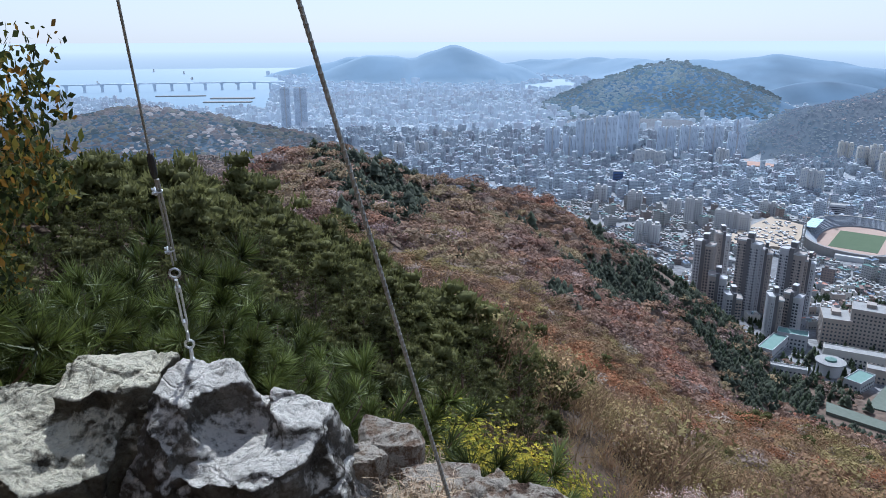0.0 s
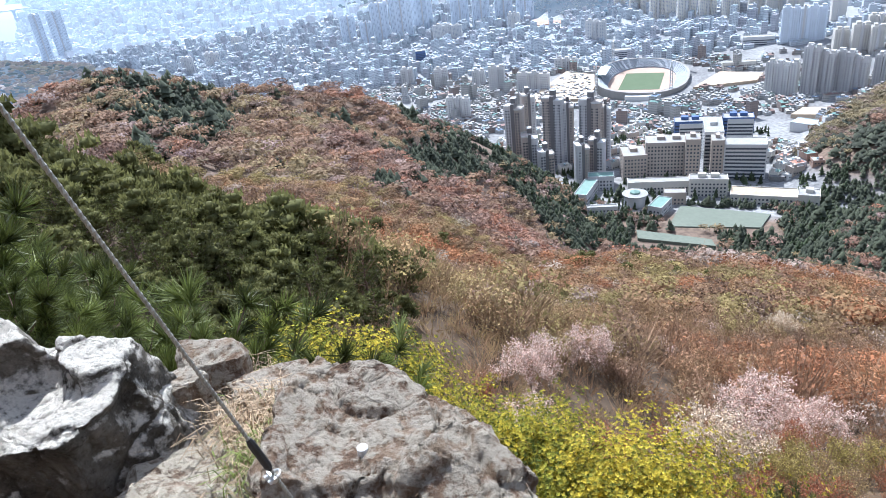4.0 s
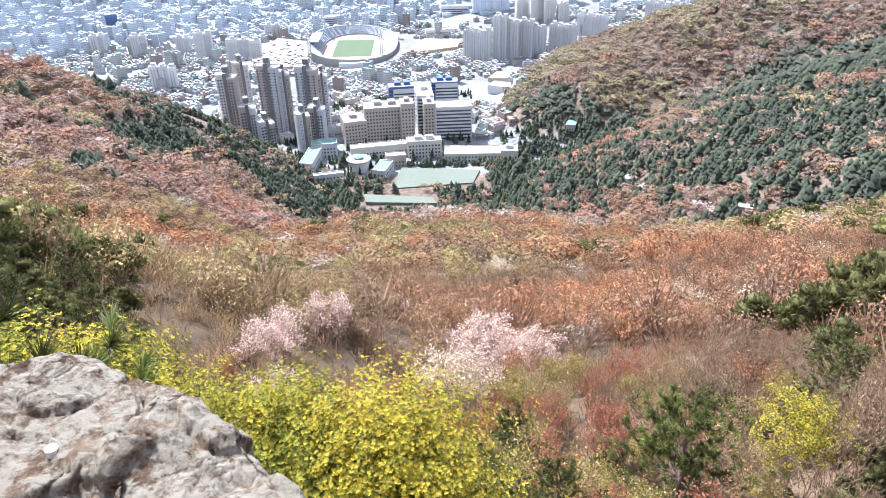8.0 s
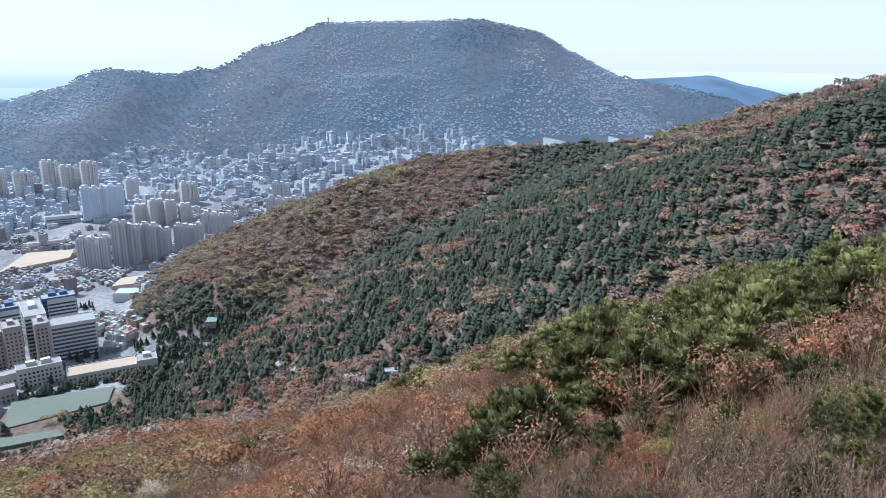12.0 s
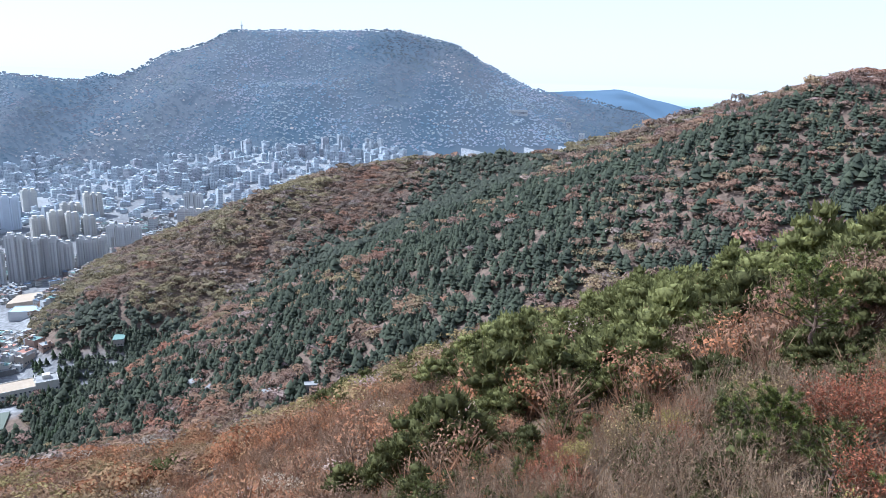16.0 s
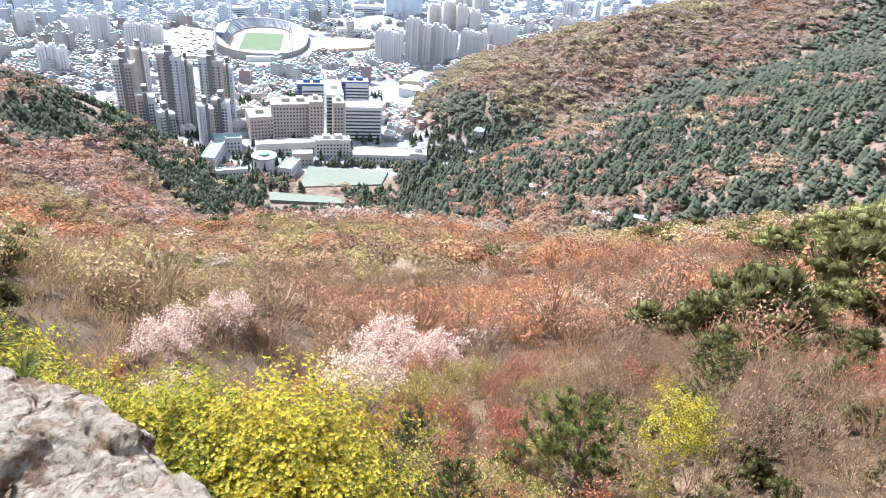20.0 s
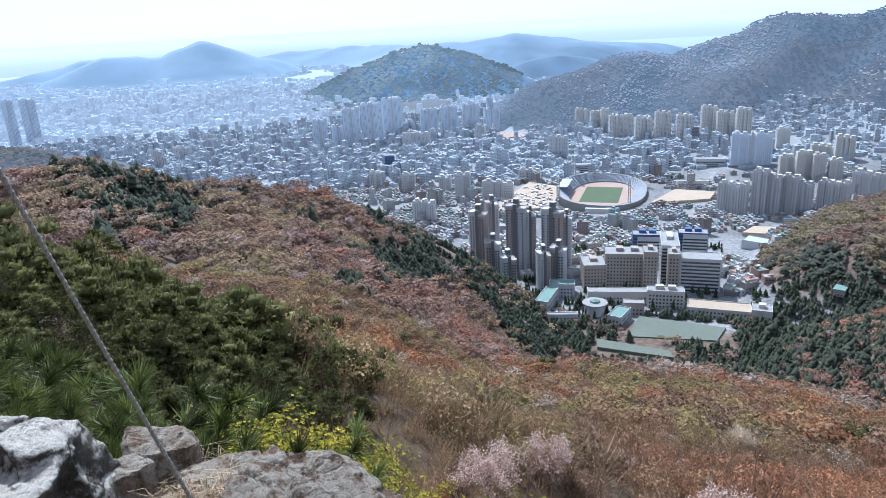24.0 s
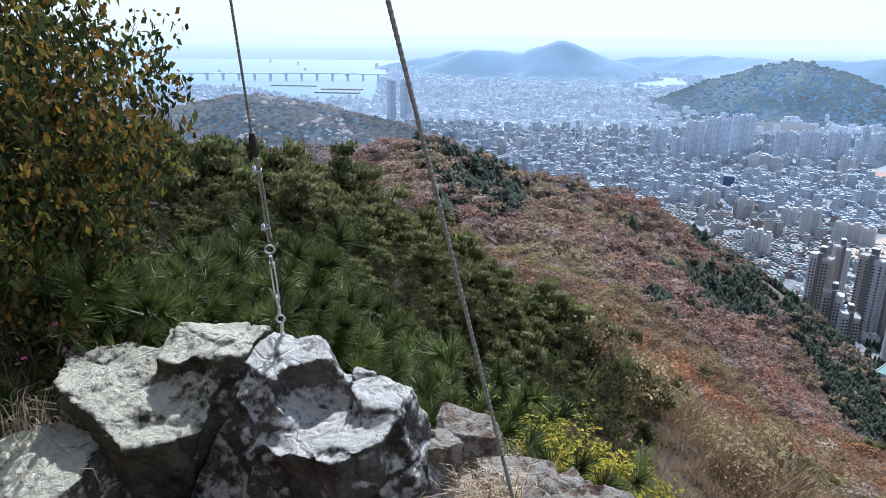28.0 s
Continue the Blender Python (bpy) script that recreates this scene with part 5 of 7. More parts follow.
part("antenna", lathe([(0.4, 21), (0.2, 32)], ring[::8]), STEEL, e)
for a_ in (-63.7, -64.4):
    x, y = polar(a_, 2290)
    e = stand("radio_mast", "thin radio mast on the mountain crest", "mast", x, y, float(height(np.array([x]), np.array([y]))[0]) - 1, group="radio masts")
    part("pole", lathe([(0.7, 0), (0.4, 15)], ring[::8]), STEEL, e)
for a_, r_, w_, h_ in ((-86.6, 2000, 16, 22), (-87.1, 2010, 12, 15), (-81.4, 1960, 50, 10), (-84.8, 2080, 30, 8), (-85.5, 2060, 14, 14)):
    x, y = polar(a_, r_)
    e = stand("hillside_block", "white block of the hillside village", "building", x, y, float(height(np.array([x]), np.array([y]))[0]) + 1, radians(a_), "hillside village")
    part("shell", plan_box(0, 0, -6, w_, 12, h_ + 6), WHITE, e)
    part("glazing", window_quads(w_, 12, h_, 3, 3, 1.8, 1.5), GLASS, e)
    part("roof", plan_box(0, 0, h_, w_ - 0.6, 11.4, 0.5), ROOFING, e)

# ---- bridge and harbour ----
deck0, deck1 = np.array(polar(33.5, 5000)), np.array(polar(14.5, 4800))
e = new("bridge")
e.location = (*map(float, warp(np.array(deck0[0]), np.array(deck0[1]), np.array(0.0))[:2]), 200)
tagged(e, "long low road bridge on slender piers across the bay", "bridge")


def far_part(name, quads, material, parent):
    v = np.asarray(quads, dtype=float).reshape(-1, 3)
    v = np.stack(warp(v[:, 0], v[:, 1], v[:, 2]), -1) - np.array(parent.location)
    return part(name, v.reshape(-1, 4, 3), material, parent)


fs = np.linspace(0, 1, 25)
turn_b = math.atan2(*(deck1 - deck0)[::-1])
seg = float(np.linalg.norm(deck1 - deck0)) / 24
for f0, f1 in zip(fs, fs[1:]):
    far_part("deck_segment", plan_box(*(deck0 + (deck1 - deck0) * (f0 + f1) / 2), 40 + 5 * math.sin(math.pi * f0), seg * 1.02, 24, 7, turn_b), MISTWALL, e)
for f0 in np.linspace(0.06, 0.94, 15):
    p = deck0 + (deck1 - deck0) * f0
    far_part("pier", np.concatenate([plan_box(*p, -3, 16, 12, 46, turn_b), plan_box(*p, 36, 22, 24, 6, turn_b)]), MISTWALL, e)
for a0, a1, r0, w_ in ((24.2, 20.6, 4330, 24), (20.2, 17.0, 4050, 60), (20.8, 17.2, 3800, 40), (28.5, 25.5, 4000, 60)):
    p0, p1 = np.array(polar(a0, r0)), np.array(polar(a1, r0 * 0.985))
    v = plan_box(*((p0 + p1) / 2), -3, float(np.linalg.norm(p1 - p0)), w_, 9, math.atan2(*(p1 - p0)[::-1])).reshape(-1, 3)
    v = np.stack(warp(v[:, 0], v[:, 1], v[:, 2]), -1)
    tagged(new("breakwater", mesh_from("breakwater", v, 4, CONCRETE)), "pale concrete quay wall in the harbour", "quay", "harbour walls")
for a_, r_, L_ in ((18.2, 5400, 60), (21.5, 6300, 70), (25.0, 3700, 40), (23.4, 3600, 35), (22.0, 7500, 80), (19.3, 3500, 40), (28.0, 6000, 60), (24.1, 8200, 90)):
    x, y = polar(a_, r_)
    e = stand("ship", "distant ship on the water", "ship", x, y, 0, 0.3 * L_, "ships")
    part("hull", plan_box(0, 0, -1, L_, L_ * 0.18, L_ * 0.1), GREYWALL, e)
    part("superstructure", plan_box(-L_ * 0.3, 0, L_ * 0.1, L_ * 0.2, L_ * 0.15, L_ * 0.18), WHITE, e)
x, y = polar(30.5, 2900)
e = stand("observation_tower", "slender white observation tower on a low hill", "tower", x, y, 20)
part("shaft", lathe([(6, 0), (4, 20), (3.2, 85), (7, 90), (7.5, 100), (3, 104), (0.5, 118)], ring[::3]), WHITE, e)

# ---- single low houses at the foot of the hills ----
def house(seed, wall, roof):
    """A low flat-roofed house: shell with parapet, roof, windows, stair hut, water tank."""
    g_ = np.random.default_rng(seed)
    w, d, h = 8 + 5 * g_.random(), 7.5 + 4 * g_.random(), 3.2 * g_.integers(1, 4) + 0.6
    e = tagged(new("house"), "low flat-roofed town house with a coated roof", "house", "low houses of the town")
    part("shell", np.concatenate([plan_box(0, 0, -4, w, d, h + 4)] + [plan_box(sx_ * (w / 2 - 0.12), 0, h, 0.24, d, 0.8) for sx_ in (-1, 1)] + [plan_box(0, sy_ * (d / 2 - 0.12), h, w - 0.5, 0.24, 0.8) for sy_ in (-1, 1)]), wall, e)
    part("roof", plan_box(0, 0, h + 0.01, w - 0.6, d - 0.6, 0.12), roof, e)
    part("glazing", window_quads(w, d, h, 3.1, 2.6, 1.4, 1.3), GLASS, e)
    part("stair_hut", np.concatenate([plan_box(w * 0.2, d * 0.2, h + 0.1, 3.0, 2.6, 2.4), plan_box(w * 0.2, d * 0.2, h + 2.5, 3.3, 2.9, 0.2)]), wall, e)
    part("water_tank", lathe([(0.01, h + 1.9), (0.8, h + 1.8), (0.85, h + 0.2)], [(-w * 0.25 + a * 1.0, -d * 0.2 + b_ * 1.0) for a, b_ in ring[::5]][:0] or ring[::5]), BLUEROOF if seed % 2 else STEEL, e)
    return e


REDROOF = mottled("red_tile_roof", [(0.3, (0.30, 0.13, 0.09)), (0.7, (0.42, 0.22, 0.16))], scale=0.4, rough=0.85)
PLAINROOF = mottled("grey_roof_coating", [(0.3, (0.30, 0.30, 0.30)), (0.7, (0.46, 0.46, 0.45))], scale=0.3, rough=0.9)
HOUSES = [house(800 + k, (WHITE, CREAM, BEIGE, BROWNWALL, GREYWALL, WHITE)[k % 6], (ROOFING, GREENROOF, PLAINROOF, ROOFING, REDROOF, PLAINROOF, GREENROOF, ROOFING)[k % 8]) for k in range(14)]
x, y, g = scatter(2, -62, 640, 830, 10.5, 811)
z = height(x, y)
azs, rs = np.degrees(np.arctan2(-x, y)), np.hypot(x, y)
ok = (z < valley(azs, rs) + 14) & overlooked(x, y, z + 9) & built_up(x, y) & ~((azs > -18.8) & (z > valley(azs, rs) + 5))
order = np.argsort(rs[ok])[:300]
for k, (hx, hy, hz, ha) in enumerate(zip(x[ok][order], y[ok][order], z[ok][order], azs[ok][order])):
    m_ = pose(float(hx), float(hy), float(hz), 0, 0, float(ha * 9 % 40 - 20 + 90 * (k % 4) + 6 * g.normal()))
    if k < 14:
        HOUSES[k].matrix_basis = m_
    else:
        copy_thing(HOUSES[k % 14], m_)

# ---- rocks at the lookout ----
def rock_material(name, stops, lichen, top_light=0.24):
    """Weathered stone: large tone patches, lichen spots, dark pits and a fine grain. Sunlit tops are painted paler."""
    m, nt, b = nodes_of(name)
    co = nt.nodes.new("ShaderNodeNewGeometry").outputs["Position"]
    big = add(nt, "ShaderNodeTexNoise", Scale=3.4, Detail=10.0, Roughness=0.72, Distortion=0.15)
    fine = add(nt, "ShaderNodeTexNoise", Scale=30.0, Detail=10.0, Roughness=0.8)
    spots = add(nt, "ShaderNodeTexNoise", Scale=15.0, Detail=9.0, Roughness=0.72, Distortion=0.1)
    cracks = nt.nodes.new("ShaderNodeTexVoronoi")
    cracks.feature = "DISTANCE_TO_EDGE"
    cracks.inputs["Scale"].default_value = 3.2
    warp_n = add(nt, "ShaderNodeTexNoise", Scale=5.0, Detail=4.0)
    wmix = nt.nodes.new("ShaderNodeVectorMath")
    wmix.operation = "MULTIPLY_ADD"
    wmix.inputs[1].default_value = (0.35, 0.35, 0.35)
    for n in (big, fine, spots, warp_n):
        nt.links.new(co, n.inputs["Vector"])
    nt.links.new(warp_n.outputs["Color"], wmix.inputs[0])
    nt.links.new(co, wmix.inputs[2])
    nt.links.new(wmix.outputs[0], cracks.inputs["Vector"])
    base = ramp(nt, big.outputs["Fac"], stops)
    mx = nt.nodes.new("ShaderNodeMix")
    mx.data_type = "RGBA"
    face = nt.nodes.new("ShaderNodeSeparateXYZ")         # upward faces get more of the pale lichen colour, painting in sunlit tops
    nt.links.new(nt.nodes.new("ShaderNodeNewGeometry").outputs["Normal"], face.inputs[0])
    lichen_light = nt.nodes.new("ShaderNodeMath")
    lichen_light.operation = "MULTIPLY_ADD"
    lichen_light.inputs[1].default_value = top_light
    nt.links.new(face.outputs["Z"], lichen_light.inputs[0])
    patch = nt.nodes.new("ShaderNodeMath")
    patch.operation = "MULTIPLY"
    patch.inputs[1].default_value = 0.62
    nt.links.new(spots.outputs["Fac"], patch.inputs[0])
    nt.links.new(patch.outputs[0], lichen_light.inputs[2])
    nt.links.new(ramp(nt, lichen_light.outputs[0], [(0.27 + top_light * 0.45, (0, 0, 0)), (0.33 + top_light * 0.7, (1, 1, 1))]), mx.inputs[0])
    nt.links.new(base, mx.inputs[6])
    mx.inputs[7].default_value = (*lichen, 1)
    gr = nt.nodes.new("ShaderNodeMix")
    gr.data_type = "RGBA"
    gr.blend_type = "MULTIPLY"
    gr.inputs[0].default_value = 0.85
    nt.links.new(mx.outputs[2], gr.inputs[6])
    nt.links.new(ramp(nt, fine.outputs["Fac"], [(0.33, (0.16, 0.15, 0.135)), (0.43, (0.78, 0.78, 0.77)), (0.52, (1, 1, 1))]), gr.inputs[7])
    nt.links.new(gr.outputs[2], b.inputs["Base Color"])
    b.inputs["Roughness"].default_value = 0.95
    b.inputs["Specular IOR Level"].default_value = 0.2
    h1 = nt.nodes.new("ShaderNodeMath")
    h1.operation = "MULTIPLY_ADD"
    h1.inputs[1].default_value = 0.5
    nt.links.new(fine.outputs["Fac"], h1.inputs[0])
    cr = ramp(nt, cracks.outputs["Distance"], [(0.0, (0, 0, 0)), (0.05, (1, 1, 1))])
    h2 = nt.nodes.new("ShaderNodeMath")
    h2.operation = "MULTIPLY_ADD"
    h2.inputs[1].default_value = 0.25
    nt.links.new(cr, h2.inputs[0])
    nt.links.new(spots.outputs["Fac"], h2.inputs[2])
    nt.links.new(h2.outputs[0], h1.inputs[2])
    bp = add(nt, "ShaderNodeBump", Strength=1.0, Distance=0.045)
    nt.links.new(h1.outputs[0], bp.inputs["Height"])
    nt.links.new(bp.outputs[0], b.inputs["Normal"])
    return m


# grey and green rock: base darkened for shaded fronts, lichen pale for sunlit tops
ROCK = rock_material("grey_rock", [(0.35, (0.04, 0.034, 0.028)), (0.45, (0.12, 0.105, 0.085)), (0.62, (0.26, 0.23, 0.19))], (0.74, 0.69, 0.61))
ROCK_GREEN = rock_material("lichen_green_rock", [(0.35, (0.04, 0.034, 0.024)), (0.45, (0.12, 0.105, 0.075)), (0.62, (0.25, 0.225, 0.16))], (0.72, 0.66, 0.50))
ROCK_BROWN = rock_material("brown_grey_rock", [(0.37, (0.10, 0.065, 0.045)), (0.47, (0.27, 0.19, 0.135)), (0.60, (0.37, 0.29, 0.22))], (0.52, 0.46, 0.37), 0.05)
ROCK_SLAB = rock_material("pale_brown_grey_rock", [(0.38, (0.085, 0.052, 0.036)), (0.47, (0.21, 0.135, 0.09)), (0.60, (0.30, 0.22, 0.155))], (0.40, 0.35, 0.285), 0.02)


def rock(name, label, at, size, seed, turn=0.0, cuts=12, rx=0.0, ry=0.0, material=None, detail=6, rough=1.0, facets=4.0, step=0.016):
    """A weathered stone: a ball cut back by planes, then broken into ledges and cracks."""
    g = np.random.default_rng(seed)
    bm = bmesh.new()
    bmesh.ops.create_icosphere(bm, subdivisions=detail, radius=1.0)
    u = np.array([v.co[:] for v in bm.verts])
    u /= np.linalg.norm(u, axis=1)[:, None]
    nrm = [np.array(v, float) + g.normal(size=3) * 0.14 for v in ((1, 0, 0), (-1, 0, 0), (0, 1, 0), (0, -1, 0), (0, 0, 1), (0, 0, -1))]
    nrm += [g.normal(size=3) for _ in range(cuts)]
    rad = np.full(len(u), 1.6)
    for i, v in enumerate(nrm):
        v = v / np.linalg.norm(v)
        dist = 0.9 if i < 6 else 0.96 + 0.22 * g.random()
        dt = u @ v
        rad = np.where(dt > 0.05, np.minimum(rad, dist / np.maximum(dt, 0.05)), rad)
    p = u * rad[:, None] * np.array(size)
    u2 = p / np.linalg.norm(p, axis=1)[:, None]
    off = Vector((seed * 7.3, seed * 3.1, seed))
    m = pose(*at, rx, ry, turn)
    for v, q, d in zip(bm.verts, p, u2):
        w = Vector(q)
        n1 = noise.fractal(w * 2.6 + off, 1.0, 2.1, 5)
        n2 = noise.ridged_multi_fractal(w * 4.2 + off, 0.9, 2.2, 5, 1.0, 2.0)
        wob = noise.noise_vector(w * 3.0 + off) * 0.12
        near, pts = noise.voronoi((w + wob) * facets + off)
        ledge = noise.noise(pts[0] * 5.17)
        gap = near[1] - near[0]
        k = 0.030 * n1 + 0.016 * (n2 - 1.2) + step * ledge - step * 0.4 * max(0.0, 1 - gap / 0.06)
        v.co = m @ (w + Vector(d) * rough * k)
    me = bpy.data.meshes.new(name)
    bm.to_mesh(me)
    bm.free()
    me.materials.append(material or ROCK)
    return tagged(new(name, me), label, "rock")


Z = EYE


def hewn(label, blocks, bowls, seed, material, rough=1.0, step=0.016, facets=3.6, cell=0.009):
    """A broken boulder: several blocky masses grown together, with hollows, ledges and cracks.
    A block is (outline, level, slope along x, slope along y, lean of its sides); a bowl is (centre, radius)."""
    pts = np.concatenate([np.array(b_[0]) for b_ in blocks])
    lo = np.array((*pts.min(0) - 0.22, -2.15))
    hi = np.array((*pts.max(0) + 0.22, max(b_[1] for b_ in blocks) + 0.12))
    axes = [np.arange(lo[i], hi[i], cell) for i in range(3)]
    X, Y, H = np.meshgrid(*axes, indexing="ij")
    wx_ = X + 0.05 * value_noise(Y + 0.6 * H, H + seed, 0.31, seed) + 0.02 * value_noise(Y, H + X, 0.09, seed + 1)
    wy_ = Y + 0.05 * value_noise(X + 0.6 * H, H - seed, 0.27, seed + 2) + 0.02 * value_noise(X, H + Y, 0.08, seed + 3)
    wz_ = H + 0.05 * value_noise(X, Y, 0.23, seed + 4) + 0.02 * value_noise(X + H, Y, 0.07, seed + 5)
    field = np.full(X.shape, 9.0)
    for outline, level, sx_, sy_, lean in blocks:
        mid = np.mean(outline, 0)
        d = (wz_ - (level + sx_ * (wx_ - mid[0]) + sy_ * (wy_ - mid[1]))) / math.sqrt(1 + sx_ * sx_ + sy_ * sy_)
        for (ax, ay), (bx, by) in zip(outline, outline[1:] + outline[:1]):
            L = math.hypot(bx - ax, by - ay)
            d = np.maximum(d, (wx_ - ax) * (by - ay) / L - (wy_ - ay) * (bx - ax) / L + lean * (level - wz_))
        k = 0.045
        m_ = np.clip(0.5 + 0.5 * (field - d) / k, 0, 1)
        field = field * (1 - m_) + d * m_ - k * m_ * (1 - m_)
    for q, r_ in bowls:
        field = np.maximum(field, r_ - np.sqrt((wx_ - q[0]) ** 2 + (wy_ - q[1]) ** 2 + 1.4 * (wz_ - q[2]) ** 2))
    field[0], field[-1], field[:, 0], field[:, -1], field[:, :, -1] = 1, 1, 1, 1, 1
    inside = field < 0
    # one vertex in each cell that the surface crosses, at the mean of its crossings
    total, count = np.zeros([n - 1 for n in field.shape] + [3]), np.zeros([n - 1 for n in field.shape])
    corner = list(itertools.product((0, 1), repeat=3))

    def cut(c):
        return tuple(slice(o, n - 1 + o) for o, n in zip(c, field.shape))
    for c1, c2 in itertools.combinations(corner, 2):
        if sum(abs(p_ - q_) for p_, q_ in zip(c1, c2)) != 1:
            continue
        f1, f2 = field[cut(c1)], field[cut(c2)]
        hit = (f1 < 0) != (f2 < 0)
        t_ = np.where(hit, f1 / np.where(hit, f1 - f2, 1), 0)
        total += hit[..., None] * (np.array(c1) + t_[..., None] * (np.array(c2) - np.array(c1)))
        count += hit
    live = count > 0
    index = np.full(live.shape, -1)
    index[live] = np.arange(live.sum())
    p = (np.argwhere(live) + total[live] / count[live][:, None]) * cell + lo
    quads_ = []
    for ax_ in range(3):
        o1, o2 = (ax_ + 1) % 3, (ax_ + 2) % 3
        fa = inside[tuple(slice(0, -1) if i == ax_ else slice(None) for i in range(3))]
        fb = inside[tuple(slice(1, None) if i == ax_ else slice(None) for i in range(3))]
        for flip, sel in ((False, fa & ~fb), (True, ~fa & fb)):
            e_ = np.argwhere(sel)
            e_ = e_[(e_[:, o1] > 0) & (e_[:, o2] > 0) & (e_[:, o1] < live.shape[o1]) & (e_[:, o2] < live.shape[o2])]
            ring_ = []
            for d1, d2 in ((-1, -1), (0, -1), (0, 0), (-1, 0)):
                q_ = e_.copy()
                q_[:, o1] += d1
                q_[:, o2] += d2
                ring_.append(index[q_[:, 0], q_[:, 1], q_[:, 2]])
            ring_ = np.stack(ring_, 1)
            quads_.append(ring_[:, ::-1] if flip else ring_)
    quads_ = np.concatenate(quads_)
    quads_ = quads_[(quads_ >= 0).all(1)]
    grad = np.gradient(field)
    cellid = np.argwhere(live)
    nrm = np.stack([g_[cellid[:, 0], cellid[:, 1], cellid[:, 2]] for g_ in grad], -1)
    nrm /= np.maximum(np.linalg.norm(nrm, axis=1), 1e-6)[:, None]
    off = Vector((seed * 7.3, seed * 3.1, seed))
    for i in range(len(p)):
        w = Vector(p[i])
        wob = noise.noise_vector(w * 4.0 + off) * 0.10
        near, cells = noise.voronoi((w + wob) * facets + off)
        k = 0.014 * noise.fractal(w * 6.0 + off, 0.8, 2.1, 6) + 0.010 * (noise.ridged_multi_fractal(w * 7.0 + off, 0.9, 2.2, 5, 1.0, 2.0) - 1.2) + step * noise.noise(cells[0] * 5.17) - 0.014 * max(0.0, 1 - (near[1] - near[0]) / 0.06)
        p[i] += nrm[i] * rough * k
    p[:, 2] += Z
    me = mesh_from("boulder", p, quads_, material)
    return tagged(new("boulder", me), label, "rock")


# outlines run anticlockwise; levels are measured from the lookout's eye height
hewn("large stepped boulder with greenish lichen and a dark shaded front",
     [([(-1.66, 2.33), (-1.52, 2.29), (-1.30, 2.35), (-1.26, 2.54), (-1.42, 2.58), (-1.68, 2.50)], -1.29, 0.06, 0.20, -0.10),
      ([(-2.03, 2.14), (-1.62, 1.97), (-1.37, 2.15), (-1.40, 2.30), (-1.56, 2.42), (-1.84, 2.42), (-2.06, 2.30)], -1.43, -0.16, 0.40, 0.20)],
     [((-1.47, 2.27, -1.36), 0.07)], 3, ROCK_GREEN)
hewn("pale cleft boulder with a hollow that carries the chain anchor",
     [([(-1.27, 2.32), (-1.09, 2.27), (-0.99, 2.36), (-0.93, 2.44), (-1.00, 2.54), (-1.24, 2.54)], -1.31, -0.10, 0.25, -0.35),
      ([(-1.24, 2.21), (-1.03, 2.05), (-0.80, 2.01), (-0.66, 2.15), (-0.64, 2.42), (-0.95, 2.52), (-1.25, 2.50)], -1.51, 0.06, 0.14, 0.20),
      ([(-1.26, 2.22), (-1.17, 2.15), (-1.08, 2.26), (-1.12, 2.36), (-1.26, 2.36)], -1.40, -0.10, 0.45, -0.15),
      ([(-0.84, 2.34), (-0.75, 2.26), (-0.65, 2.30), (-0.63, 2.46), (-0.86, 2.50)], -1.42, -0.20, 0.15, -0.25)],
     [((-0.97, 2.30, -1.40), 0.14), ((-0.82, 2.12, -1.36), 0.13)], 14, ROCK)
rock("boulder", "low pale boulder at the foot of a flat-topped one", (-1.98, 1.90, Z - 1.90), (0.33, 0.24, 0.27), 21, 40, material=ROCK_GREEN)
rock("stone", "dark broken stone at the foot of the boulders", (-1.60, 1.98, Z - 2.02), (0.16, 0.12, 0.15), 26, 20, detail=5)
rock("stone", "small pale stone wedged under the boulders", (-1.40, 2.10, Z - 1.95), (0.09, 0.08, 0.12), 22, 10, detail=5)
rock("stone", "small pale stone with a dark face in dry grass", (-0.57, 2.53, Z - 1.83), (0.115, 0.10, 0.13), 23, 35, detail=5, material=ROCK_SLAB)
rock("stone", "flat pale rock at the edge of the drop", (-0.46, 2.78, Z - 1.90), (0.17, 0.12, 0.15), 24, -12, detail=5, material=ROCK_SLAB)
rock("stone", "broken grey stone beside the slab", (-0.22, 2.58, Z - 1.94), (0.19, 0.12, 0.11), 25, 15, detail=5, material=ROCK_SLAB)
rock("stone", "broken grey stone beside the slab", (-0.02, 2.44, Z - 1.93), (0.14, 0.10, 0.12), 27, 50, detail=5, material=ROCK_SLAB)


shelf = hewn("broad pale slab of weathered brown-grey rock above the drop",
             [([(-0.28, 0.72), (0.62, 0.72), (0.57, 1.24), (0.52, 1.52), (0.44, 1.83), (0.25, 2.09), (0.02, 2.24), (-0.12, 2.04), (-0.24, 1.80)], -1.64, -0.02, 0.02, -0.10),
              ([(-0.24, 1.62), (0.20, 1.56), (0.34, 1.84), (0.22, 2.06), (0.02, 2.20), (-0.14, 2.00)], -1.57, -0.16, 0.05, -0.30),
              ([(0.14, 1.10), (0.55, 1.20), (0.50, 1.52), (0.36, 1.72), (0.14, 1.55)], -1.59, -0.14, 0.16, -0.20),
              ([(-0.26, 0.80), (0.06, 0.80), (0.08, 1.30), (-0.06, 1.55), (-0.26, 1.50)], -1.61, 0.10, -0.10, -0.25),
              ([(0.10, 0.76), (0.56, 0.76), (0.54, 1.06), (0.12, 1.02)], -1.60, 0.05, 0.12, -0.30)],
             [], 31, ROCK_SLAB, rough=1.2, step=0.034, facets=5.2, cell=0.011)
co_ = np.array([v.co[:] for v in shelf.data.vertices])
at_ = float(co_[np.hypot(co_[:, 0] - 0.08, co_[:, 1] - 1.70) < 0.02][:, 2].max())
disc = []
